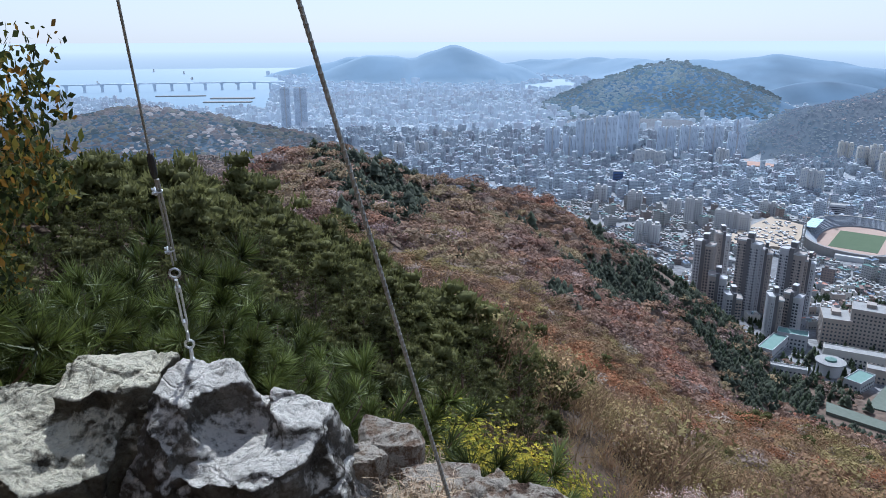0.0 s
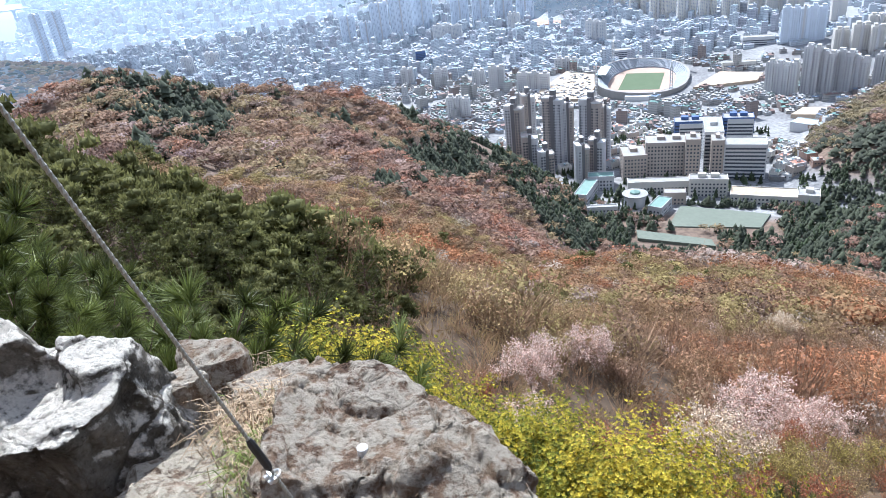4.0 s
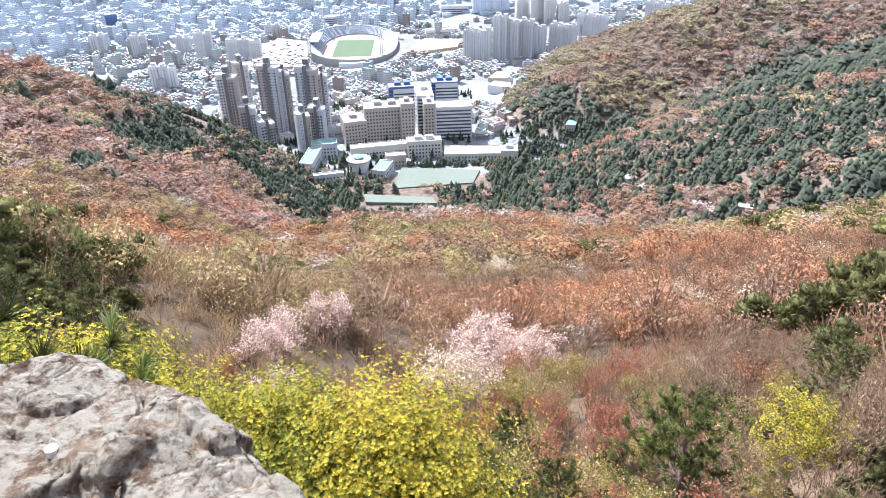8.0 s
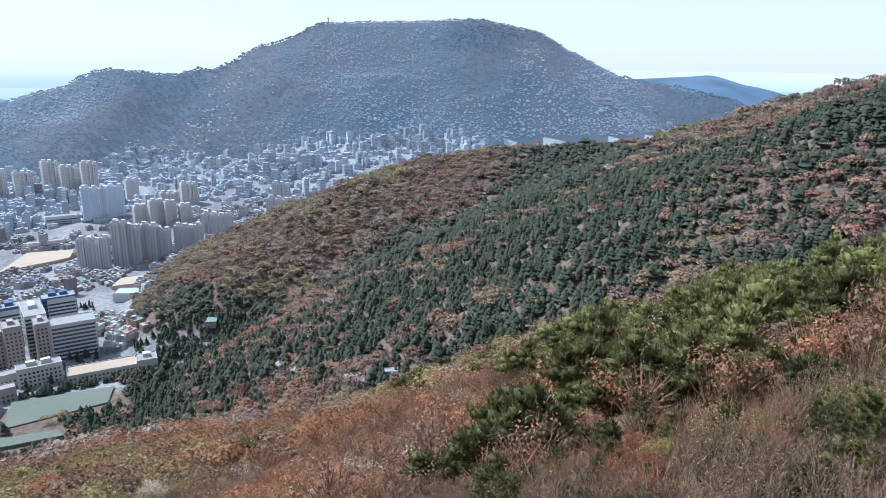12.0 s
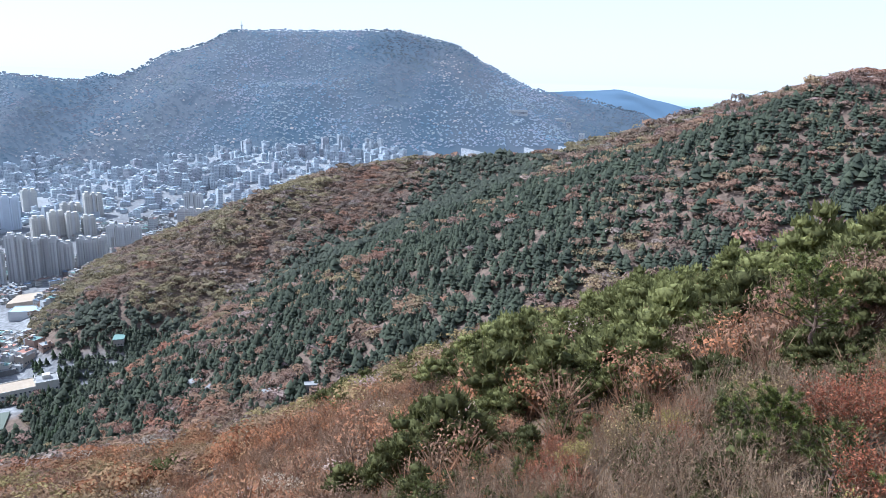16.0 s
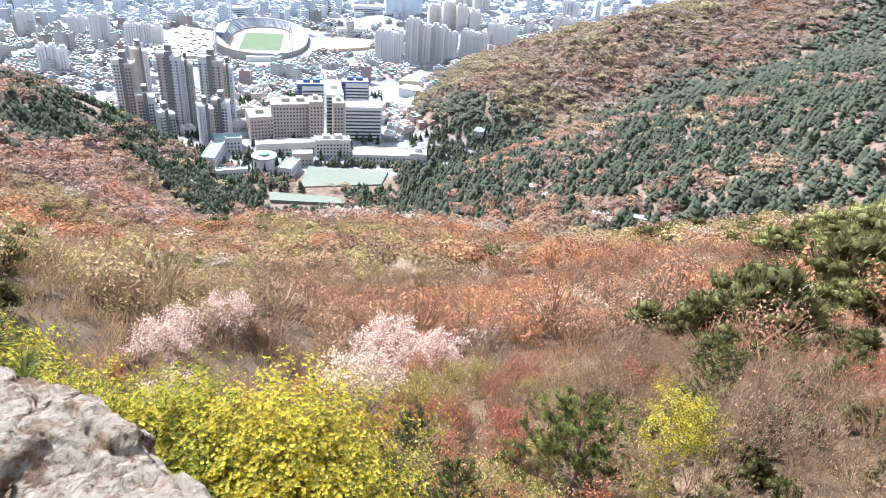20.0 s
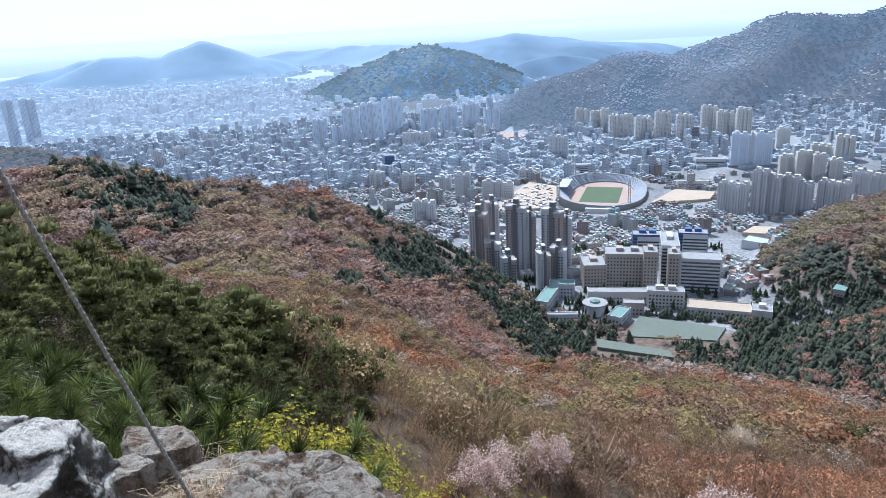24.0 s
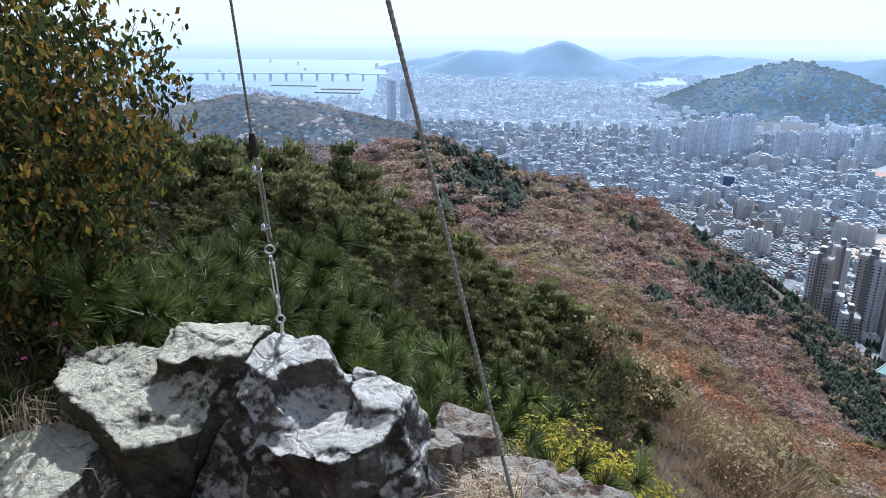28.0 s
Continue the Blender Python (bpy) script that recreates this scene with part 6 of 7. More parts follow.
for a0 in np.arange(12) * 0.5236:
    for rows_ in (((a0, 1, -0.03), (a0 + 0.5236, 1, -0.03), (a0 + 0.5236, 1, 0.004), (a0, 1, 0.004)), ((a0, 1, 0.004), (a0 + 0.5236, 1, 0.004), (a0 + 0.5236, 0.05, 0.009), (a0, 0.05, 0.009))):
        disc.append([(0.08 + 0.017 * math.cos(q) * k, 1.70 + 0.017 * math.sin(q) * k, at_ + h_) for q, k, h_ in rows_])
tagged(new("survey_marker", mesh_from("survey_marker", np.array(disc).reshape(-1, 3), 4, plain("white_marker_paint", (0.72, 0.72, 0.70), 0.6, vary=0.1))), "small round white marker set in the rock slab", "marker")
rock("boulder", "rubbly brown rock bank under the dry grass", (-0.48, 1.95, Z - 2.14), (0.30, 0.78, 0.36), 33, 8, rx=-14, material=ROCK_BROWN, rough=1.6, facets=7.0)
rock("boulder", "rough rock that carries the lookout", (-0.45, 0.35, Z - 2.25), (1.1, 0.9, 0.55), 34, 12, material=ROCK_BROWN)


# ---- guy wires ----
def tube(points, radius, sides=8, closed=False):
    """Quads of a tube along the points."""
    pts = [Vector(p) for p in points]
    n = len(pts)
    rings = []
    up = Vector((0.31, 0.17, 0.93))
    for i, p in enumerate(pts):
        a = pts[(i - 1) % n] if closed or i else p
        b_ = pts[(i + 1) % n] if closed or i < n - 1 else p
        t_ = (b_ - a).normalized()
        s = t_.cross(up).normalized()
        w = t_.cross(s)
        r_ = radius[i] if isinstance(radius, (list, tuple)) else radius
        rings.append([p + (s * math.cos(k * math.tau / sides) + w * math.sin(k * math.tau / sides)) * r_ for k in range(sides)])
    q = []
    for i in range(n if closed else n - 1):
        A, B = rings[i], rings[(i + 1) % n]
        q += [[A[k], A[(k + 1) % sides], B[(k + 1) % sides], B[k]] for k in range(sides)]
    if not closed:
        for R_ in (rings[0], rings[-1]):
            q += [[R_[0], R_[k], R_[k + 1], R_[min(k + 2, sides - 1)]] for k in range(1, sides - 1, 2)]
    return [[tuple(v) for v in f_] for f_ in q]


WIRE = mottled("greyed_wire_rope", [(0.3, (0.22, 0.22, 0.19)), (0.6, (0.38, 0.37, 0.33))], scale=60, rough=0.55, metal=0.4)
ZINC = mottled("zinc_plated_steel", [(0.3, (0.42, 0.42, 0.41)), (0.6, (0.68, 0.68, 0.66))], scale=90, rough=0.35, metal=0.85)
RUBBER = plain("black_sleeve", (0.02, 0.02, 0.02), 0.6, vary=0.1)


def strands(line, radius, pitch=0.06, n=6):
    """A laid wire rope: one tube whose six lobes wind round the line."""
    a, b_ = Vector(line[0]), Vector(line[1])
    L = (b_ - a).length
    d = (b_ - a).normalized()
    s = d.cross(Vector((0.2, 0.9, 0.1))).normalized()
    w = d.cross(s)
    m = int(L / pitch * 6)
    rings = []
    for i in range(m + 1):
        turn = math.tau * L * i / m / pitch
        rings.append([tuple(a + d * (L * i / m) + (s * math.cos(k * math.tau / (2 * n) + turn) + w * math.sin(k * math.tau / (2 * n) + turn)) * radius * (1.0 if k % 2 else 0.86)) for k in range(2 * n)])
    return [[A[k], A[(k + 1) % (2 * n)], B[(k + 1) % (2 * n)], B[k]] for A, B in zip(rings, rings[1:]) for k in range(2 * n)]


def left_line(z):
    return Vector((-0.957 + 0.182 * z, 1.81 - 0.546 * z, Z + z))


def right_line(z):
    return Vector((-0.326 - 0.235 * z, 0.942 - 0.106 * z, Z + z))


def clamp(parent, p, d, s=1.0):
    """A U-bolt wire clamp: saddle, bolt loop and two nuts."""
    side = d.cross(Vector((0.9, 0.4, 0.0))).normalized()
    out = d.cross(side)
    arc = [p + side * 0.011 * s * math.cos(a) - out * 0.011 * s * math.sin(a) for a in np.linspace(0, math.pi, 8)]
    c = part("wire_clamp", tube([arc[0] + out * 0.022 * s] + arc + [arc[-1] + out * 0.022 * s], 0.0032 * s, 6), ZINC, parent, "bright zinc wire clamp")
    part("saddle", tube([p + out * 0.012 * s - side * 0.019 * s, p + out * 0.012 * s + side * 0.019 * s], 0.0075 * s, 8), ZINC, c)
    for sg in (-1, 1):
        q0 = p + side * 0.011 * s * sg + out * 0.019 * s
        part("nut", tube([q0, q0 + out * 0.007 * s], 0.0068 * s, 6), ZINC, c)


def ring_part(name, parent, c, a, b_, r0, r1, thick, label=""):
    return part(name, tube([c + a * r0 * math.cos(t_) + b_ * r1 * math.sin(t_) for t_ in np.linspace(0, math.tau, 20, endpoint=False)], thick, 6, closed=True), ZINC, parent, label)


wire = tagged(new("guy_wire"), "grey guy wire with clamps and turnbuckle on a rock anchor", "cable", "guy wires")
part("wire", strands((left_line(-0.80), left_line(2.6)), 0.0042), WIRE, wire)
d = (left_line(1) - left_line(0)).normalized()
sv = d.cross(Vector((0.3, -0.9, 0.1))).normalized()
part("wire_tail", tube([left_line(-0.78) + sv * 0.011, left_line(-0.6) + sv * 0.010, left_line(-0.47) + sv * 0.008], 0.004, 6), WIRE, wire)
part("sleeve", tube([left_line(-0.385), left_line(-0.40), left_line(-0.45), left_line(-0.465)], [0.007, 0.011, 0.011, 0.006], 8), RUBBER, wire, "black end sleeve")
for z_ in (-0.51, -0.735):
    clamp(wire, left_line(z_) + sv * 0.004, d, 0.78)
c = left_line(-0.835)
ring_part("thimble", wire, c, d, sv, 0.022, 0.017, 0.0042, "oval wire thimble")
part("turnbuckle_rod", tube([left_line(-0.865), left_line(-0.905)], 0.006, 8), ZINC, wire)
for sg in (-1, 1):
    part("turnbuckle_bar", tube([left_line(-0.905) + sv * 0.007 * sg, left_line(-1.07) + sv * 0.007 * sg], 0.0042, 6), ZINC, wire)
for z_ in (-0.905, -1.075):
    part("turnbuckle_end", tube([left_line(z_ + 0.01), left_line(z_ - 0.01)], 0.010, 8), ZINC, wire)
part("turnbuckle_rod", tube([left_line(-1.08), left_line(-1.115)], 0.006, 8), ZINC, wire)
d2 = d.cross(sv)
ring_part("shackle", wire, left_line(-1.145), d, d2, 0.024, 0.016, 0.005)
ring_part("chain_link", wire, left_line(-1.19), d, sv, 0.025, 0.016, 0.005)
ring_part("anchor_eye", wire, left_line(-1.245), d, d2, 0.028, 0.02, 0.006)
part("anchor_bolt", tube([left_line(-1.275), left_line(-1.46)], 0.010, 8), ZINC, wire)

wire2 = tagged(new("guy_wire"), "thick grey guy wire running down to the rock slab", "cable", "guy wires")
part("wire", strands((right_line(-0.99), right_line(2.6)), 0.0036), WIRE, wire2)
dr = (right_line(1) - right_line(0)).normalized()
sr_ = dr.cross(Vector((0.2, -0.9, 0.1))).normalized()
part("sleeve", tube([right_line(-0.905), right_line(-0.915), right_line(-0.975), right_line(-0.985)], [0.0045, 0.0072, 0.0072, 0.0045], 8), RUBBER, wire2, "black end sleeve")
clamp(wire2, right_line(-1.0) + sr_ * 0.003, dr, 0.7)
part("wire_end", strands((right_line(-0.99), right_line(-1.72)), 0.0036), WIRE, wire2)

# ---- dry grass between the rocks ----
STRAW = tinted("straw", light_through=0.3, grain=0.2, grain_scale=30)


def grass_tuft(label, at, n, length, spread, seed, green=0.15):
    """A tussock of bent blades, mostly dry."""
    g = np.random.default_rng(seed)
    base = np.array(at) + g.normal(size=(n, 3)) * np.array((spread, spread, 0.012))
    a = g.random(n) * math.tau
    lean = 0.3 + 1.3 * g.random(n)
    L = length * (0.5 + 0.8 * g.random(n))
    dx = np.stack([np.cos(a), np.sin(a), 0 * a], -1)
    side = np.stack([-np.sin(a), np.cos(a), 0 * a], -1) * (0.0012 + 0.0014 * g.random((n, 1)))
    p0 = base
    p1 = base + dx * (L * 0.35 * lean)[:, None] * 0.6 + np.stack([0 * a, 0 * a, L * 0.55], -1)
    p2 = base + dx * (L * 0.8 * lean)[:, None] + np.stack([0 * a, 0 * a, L * (0.75 - 0.5 * lean * 0.7)], -1)
    q = np.concatenate([np.stack([p0 - side, p0 + side, p1 + side, p1 - side], 1), np.stack([p1 - side, p1 + side, p2 + side * 0.3, p2 - side * 0.3], 1)])
    c = np.where((g.random(n) < green)[:, None], np.array((0.22, 0.27, 0.08)), np.array((0.47, 0.36, 0.245))) * (0.6 + 0.7 * g.random((n, 1)))
    c = np.concatenate([c, c])
    return tagged(new("grass_tussock", mesh_from("grass_tussock", q.reshape(-1, 3), 4, STRAW, np.repeat(c, 4, 0))), label, "grass", "grass tussocks", kind="stuff")


for i, (gx_, gy_, gz_, n_, L_, sp_, gr_) in enumerate(((-0.78, 2.28, -1.93, 900, 0.22, 0.10, 0.03), (-0.62, 2.0, -1.97, 800, 0.16, 0.13, 0.35), (-0.32, 2.45, -1.98, 900, 0.22, 0.10, 0.05),
                                                         (-0.40, 2.85, -2.05, 500, 0.18, 0.09, 0.02), (-0.25, 2.0, -1.78, 700, 0.15, 0.06, 0.5), (-0.36, 1.72, -1.80, 500, 0.15, 0.07, 0.2), (-0.27, 2.28, -1.84, 900, 0.2, 0.08, 0.03), (-0.85, 2.0, -2.0, 500, 0.2, 0.1, 0.1),
                                                         (-0.50, 2.55, -2.0, 350, 0.2, 0.1, 0.02), (-1.75, 2.55, -1.75, 260, 0.3, 0.12, 0.1), (-2.1, 2.2, -1.7, 260, 0.35, 0.15, 0.1))):
    grass_tuft("dry straw-coloured tussock between the rocks" if gr_ < 0.3 else "dry tussock with some green blades", (gx_, gy_, Z + gz_), int(n_ * 0.7), L_ * 0.68, sp_, 300 + i, gr_)

# ---- trees and shrubs near the lookout ----
def prisms(segs, sides=4):
    """Tapered twigs from (p0, p1, r0, r1) rows: quads (n * sides, 4, 3)."""
    P0, P1 = np.array([s[0] for s in segs], float), np.array([s[1] for s in segs], float)
    R0, R1 = np.array([s[2] for s in segs])[:, None], np.array([s[3] for s in segs])[:, None]
    d = P1 - P0
    d /= np.maximum(np.linalg.norm(d, axis=1), 1e-6)[:, None]
    ref = np.where(np.abs(d[:, 2:3]) > 0.9, np.array([[1.0, 0, 0]]), np.array([[0, 0, 1.0]]))
    s = np.cross(d, ref)
    s /= np.linalg.norm(s, axis=1)[:, None]
    w = np.cross(d, s)
    out = []
    for k in range(sides):
        a0, a1 = k * math.tau / sides, (k + 1) * math.tau / sides
        u0, u1 = s * math.cos(a0) + w * math.sin(a0), s * math.cos(a1) + w * math.sin(a1)
        out.append(np.stack([P0 + u0 * R0, P0 + u1 * R0, P1 + u1 * R1, P1 + u0 * R1], 1))
    return np.concatenate(out)


def slivers(segs, seed, least=0.0):
    """Thin twigs as single tapered blades: quads (n, 4, 3)."""
    g = np.random.default_rng(seed)
    P0, P1 = np.array([s[0] for s in segs], float), np.array([s[1] for s in segs], float)
    R0, R1 = np.array([s[2] for s in segs])[:, None], np.array([s[3] for s in segs])[:, None]
    w = np.cross(P1 - P0, g.normal(size=P0.shape))
    w /= np.maximum(np.linalg.norm(w, axis=1), 1e-6)[:, None]
    R0, R1 = np.maximum(R0 * 1.4, least), np.maximum(R1 * 1.4, least * 0.6)
    return np.stack([P0 - w * R0, P0 + w * R0, P1 + w * R1, P1 - w * R1], 1)


def limbs(segs, thin, seed, sides=4, least=0.0):
    """Round limbs where they are thick, blades where they are twigs."""
    thick, fine = [s for s in segs if s[2] >= thin], [s for s in segs if s[2] < thin]
    return np.concatenate(([prisms(thick, sides)] if thick else []) + ([slivers(fine, seed, least)] if fine else []))


def skeleton(h, seed, stems=3, levels=4, fan=0.5, lift=0.25, kids=3):
    """A broadleaf tree's limbs, from the stems out to the twigs; returns the pieces and the twig ends."""
    g = np.random.default_rng(seed)
    segs, tips = [], []

    def branch(p, d, L, r, lev):
        n = 3
        for _ in range(n):
            d2_ = d + g.normal(size=3) * 0.13
            d2_[2] += lift * 0.25
            d2_ /= np.linalg.norm(d2_)
            q = p + d2_ * L / n
            segs.append((p, q, r, r * 0.8))
            p, d, r = q, d2_, r * 0.8
            if lev > 0 and g.random() < 0.85:
                side = np.cross(d, g.normal(size=3))
                side /= np.linalg.norm(side)
                nd = d + side * (fan + 0.5 * g.random())
                branch(p, nd / np.linalg.norm(nd), L * (0.55 + 0.25 * g.random()), r * 0.62, lev - 1)
            elif lev <= 1:
                tips.append(p)
        if lev > 0:
            for _ in range(kids - 1):
                nd = d + g.normal(size=3) * fan
                nd[2] += lift
                branch(p, nd / np.linalg.norm(nd), L * (0.6 + 0.2 * g.random()), r * 0.75, lev - 1)
        else:
            tips.append(p)

    for _ in range(stems):
        d = np.array((g.normal() * 0.28, g.normal() * 0.28, 1.0))
        branch(g.normal(size=3) * np.array((0.12, 0.12, 0)) * h / 4, d / np.linalg.norm(d), h * 0.42, 0.016 * h / stems ** 0.5, levels)
    return segs, np.array(tips)


def leaf_quads(tips, n, size, jitter, seed, long_=1.6, droop=0.0):
    """Small pointed leaves or blossoms strewn round the twig ends."""
    g = np.random.default_rng(seed)
    p = tips[g.integers(0, len(tips), n)] + g.normal(size=(n, 3)) * jitter
    d = g.normal(size=(n, 3))
    d[:, 2] = np.abs(d[:, 2]) * (1 - droop) - droop * 0.6
    d /= np.linalg.norm(d, axis=1)[:, None]
    s = np.cross(d, g.normal(size=(n, 3)))
    s /= np.linalg.norm(s, axis=1)[:, None]
    L = (size * (0.6 + 0.8 * g.random(n)))[:, None]
    return np.stack([p, p + d * L * 0.5 * long_ + s * L * 0.42, p + d * L * long_, p + d * L * 0.5 * long_ - s * L * 0.42], 1)


def rosettes(tips, n, per, size, jitter, seed):
    """Whorls of leaves that spread from the shoot ends."""
    g = np.random.default_rng(seed)
    p = tips[g.integers(0, len(tips), n)] + g.normal(size=(n, 3)) * jitter
    mid = tips.mean(0)
    axis = (p - mid) * 0.8 + np.array((0, 0, 0.5)) + g.normal(size=(n, 3)) * 0.2
    axis /= np.linalg.norm(axis, axis=1)[:, None]
    e1 = np.cross(axis, g.normal(size=(n, 3)))
    e1 /= np.linalg.norm(e1, axis=1)[:, None]
    e2 = np.cross(axis, e1)
    out = []
    for k in range(per):
        a = math.tau * k / per
        d = e1 * math.cos(a) + e2 * math.sin(a) + axis * (0.5 + 0.4 * (k % 2))
        w = np.cross(axis, d)
        w /= np.linalg.norm(w, axis=1)[:, None]
        L = size * (0.75 + 0.5 * g.random((n, 1)))
        out.append(np.stack([p, p + d * L * 0.65 + w * L * 0.36, p + d * L, p + d * L * 0.65 - w * L * 0.36], 1))
    return np.stack(out, 1).reshape(-1, 4, 3)


def tints_for(n, colours, seed, per=4, lo=0.6, hi=1.3):
    g = np.random.default_rng(seed)
    c = np.array(colours)[g.integers(0, len(colours), n)] * (lo + (hi - lo) * g.random((n, 1)))
    return np.repeat(c, per, 0)


BARK = mottled("bark", [(0.3, (0.13, 0.09, 0.06)), (0.6, (0.30, 0.205, 0.13)), (0.75, (0.42, 0.31, 0.21))], scale=8, rough=0.95, bump=0.4)
NEEDLES = tinted("pine_needles", rough=0.55, light_through=0.25, grain=0.2)
NEEDLES.node_tree.nodes["Principled BSDF"].inputs["Specular IOR Level"].default_value = 0.3
PINEBARK = mottled("pine_bark", [(0.3, (0.09, 0.06, 0.045)), (0.7, (0.22, 0.14, 0.10))], scale=9, rough=0.95, bump=0.5)


def broadleaf(label, category, seed, h, colours, leaves, leaf_size, jitter, stems=3, levels=4, fan=0.5, name="broadleaf_tree", lift=0.25, crown="crown", least=0.0, whorls=0):
    """One standing tree or shrub at the origin: limbs and a crown of leaves or buds."""
    segs, tips = skeleton(h, seed, stems, levels, fan, lift)
    e = tagged(new(name), label, category)
    part("bough", mesh_from("bough", limbs(segs, 0.0035 * h, seed, least=least).reshape(-1, 3), 4, BARK), None, e, "grey-brown bare limbs")
    if leaves:
        top = tips[tips[:, 2] > h * 0.25]
        q = rosettes(top, leaves, whorls, leaf_size, jitter, seed + 1) if whorls else leaf_quads(top, leaves, leaf_size, jitter, seed + 1)
        part(crown, mesh_from(crown, q.reshape(-1, 3), 4, LEAVES, tints_for(leaves, colours, seed + 2, 4 * max(1, whorls))), None, e)
    return e


def settle(ob, az, r, sink=0.25, turn=None, size=1.0, lift=0.0):
    """Stands a thing on the ground at a bearing and distance."""
    x, y = polar(az, r)
    z = float(height(np.array([x]), np.array([y]))[0])
    return Matrix.LocRotScale((float(x), float(y), z - sink + lift), Euler((0, 0, radians(turn if turn is not None else az * 7.3))), Vector((size, size, size)))


def put(ob, az, r, sink=0.25, turn=None, size=1.0, lift=0.0):
    """A copy of the thing, standing there."""
    c = copy_thing(ob, Matrix())
    c.matrix_basis = settle(ob, az, r, sink, turn, size, lift)
    return c


def place_first(ob, az, r, sink=0.25, turn=None, size=1.0, lift=0.0):
    ob.matrix_basis = settle(ob, az, r, sink, turn, size, lift)
    return ob


def needles(pos, dirs, per, length, width, seed, open_=0.75):
    """Pine needles that radiate from the shoots: triangles (n * per, 3, 3)."""
    g = np.random.default_rng(seed)
    P, D = np.repeat(pos, per, 0), np.repeat(dirs, per, 0)
    n = len(P)
    d = D * 0.8 + g.normal(size=(n, 3)) * open_
    d /= np.linalg.norm(d, axis=1)[:, None]
    s = np.cross(d, g.normal(size=(n, 3)))
    s /= np.linalg.norm(s, axis=1)[:, None]
    P = P - D * (length * 0.5 * g.random((n, 1)))
    L = length * (0.7 + 0.5 * g.random((n, 1)))
    return np.stack([P - s * width, P + s * width, P + d * L], 1)


def pine(label, seed, h, spread, whorls, per, length, width, green, start=0.12, shoots=6, bend=0.12, open_=0.75):
    """A pine: bent trunk, whorled limbs, and needle tufts on the shoots."""
    g = np.random.default_rng(seed)
    segs, pos, dirs = [], [], []
    trunk = [np.array((0.0, 0.0, 0.0))]
    for k in range(8):
        trunk.append(trunk[-1] + np.array((g.normal() * bend * h / 8, g.normal() * bend * h / 8, h / 8)))
    stem = [(trunk[k], trunk[k + 1], 0.028 * h * (1 - k / 9), 0.028 * h * (1 - (k + 1) / 9)) for k in range(8)]
    for k in range(whorls):
        f0 = start + (1 - start) * (k + 0.5 * g.random()) / whorls
        p0 = trunk[int(f0 * 7.99)] + (trunk[min(8, int(f0 * 7.99) + 1)] - trunk[int(f0 * 7.99)]) * ((f0 * 7.99) % 1)
        for _ in range(5):
            a = g.random() * math.tau
            L = spread * (1.05 - 0.8 * f0 ** 1.5) * (0.6 + 0.6 * g.random())
            d = np.array((math.cos(a), math.sin(a), 0.15 + 0.5 * g.random() * f0 + 0.1))
            p, r_ = p0, 0.010 * h * (1 - f0 * 0.7)
            for j in range(4):
                d2_ = d + g.normal(size=3) * 0.12 + np.array((0, 0, 0.10 * j))
                d2_ /= np.linalg.norm(d2_)
                q = p + d2_ * L / 4
                segs.append((p, q, r_, r_ * 0.75))
                r_ *= 0.75
                p, d = q, d2_
                for _ in range(shoots if j else 1):
                    sd = d + g.normal(size=3) * 0.75
                    sd[2] = abs(sd[2]) * 0.8 + 0.25
                    sd /= np.linalg.norm(sd)
                    tip = p + sd * L * 0.16 * (0.4 + g.random())
                    segs.append((p, tip, r_ * 0.5, r_ * 0.3))
                    pos.append(tip)
                    dirs.append(sd)
    pos, dirs = np.array(pos), np.array(dirs)
    e = tagged(new("pine_tree"), label, "pine tree")
    part("trunk", mesh_from("trunk", prisms(stem, 7).reshape(-1, 3), 4, PINEBARK), None, e, "reddish-brown trunk")
    part("bough", mesh_from("bough", limbs(segs, 0.0045 * h, seed).reshape(-1, 3), 4, PINEBARK), None, e)
    v = needles(pos, dirs, per, length, width, seed + 9, open_)
    tuft = np.repeat(np.array(green) * (0.4 + 1.3 * g.random((len(pos), 1)) ** 1.5), per, 0) * (0.75 + 0.5 * g.random((len(pos) * per, 1)))
    part("needle_crown", mesh_from("needle_crown", v.reshape(-1, 3), 3, NEEDLES, np.repeat(tuft, 3, 0)), None, e, "dark green needle tufts")
    return e


g = np.random.default_rng(900)
# low pines with long needles right behind the boulders
SHRUBS = [pine("low bushy pine with long green needles below the rocks", 400 + k, 2.3, 1.5, 8, 64, 0.17, 0.0058, (0.11, 0.13, 0.032), shoots=2, start=0.05, open_=0.42) for k in range(3)]
spots_ = [(44, 4.6), (38, 4.4), (31, 4.3), (25, 4.5), (19.5, 4.7), (14.5, 4.9), (10.5, 5.3), (41, 6.2), (34, 6.0), (28, 6.1), (22, 6.3), (16, 6.6), (46, 7.6), (37, 7.9), (30, 8.0), (24, 8.2), (18, 8.4), (12, 8.2)]
for k, (a_, r_) in enumerate(spots_):
    s = SHRUBS[k % 3]
    sz = 0.85 + 0.35 * g.random()
    h_gap = EYE + r_ * math.tan(radians(float(np.interp(a_, [6, 8, 14, 20, 27, 34, 44, 48], [-31, -29, -25.5, -22, -17.5, -13.5, -11, -10])))) - float(height(np.array([polar(a_, r_)[0]]), np.array([polar(a_, r_)[1]]))[0])
    sz = max(0.55, min(2.4, h_gap / 2.7)) * (0.9 + 0.15 * g.random())
    if k < 3:
        place_first(s, a_, r_, 0.1, None, sz)
    else:
        put(s, a_, r_, 0.1, None, sz)

# taller pines on the flank, on the shoulder and single ones on the slope
TALL = [pine("young dark green pine on the steep slope", 420 + k, 4.6, 2.0, 12, 14, 0.30, 0.017, (0.115, 0.12, 0.036), shoots=2, start=0.06, open_=0.34) for k in range(4)]
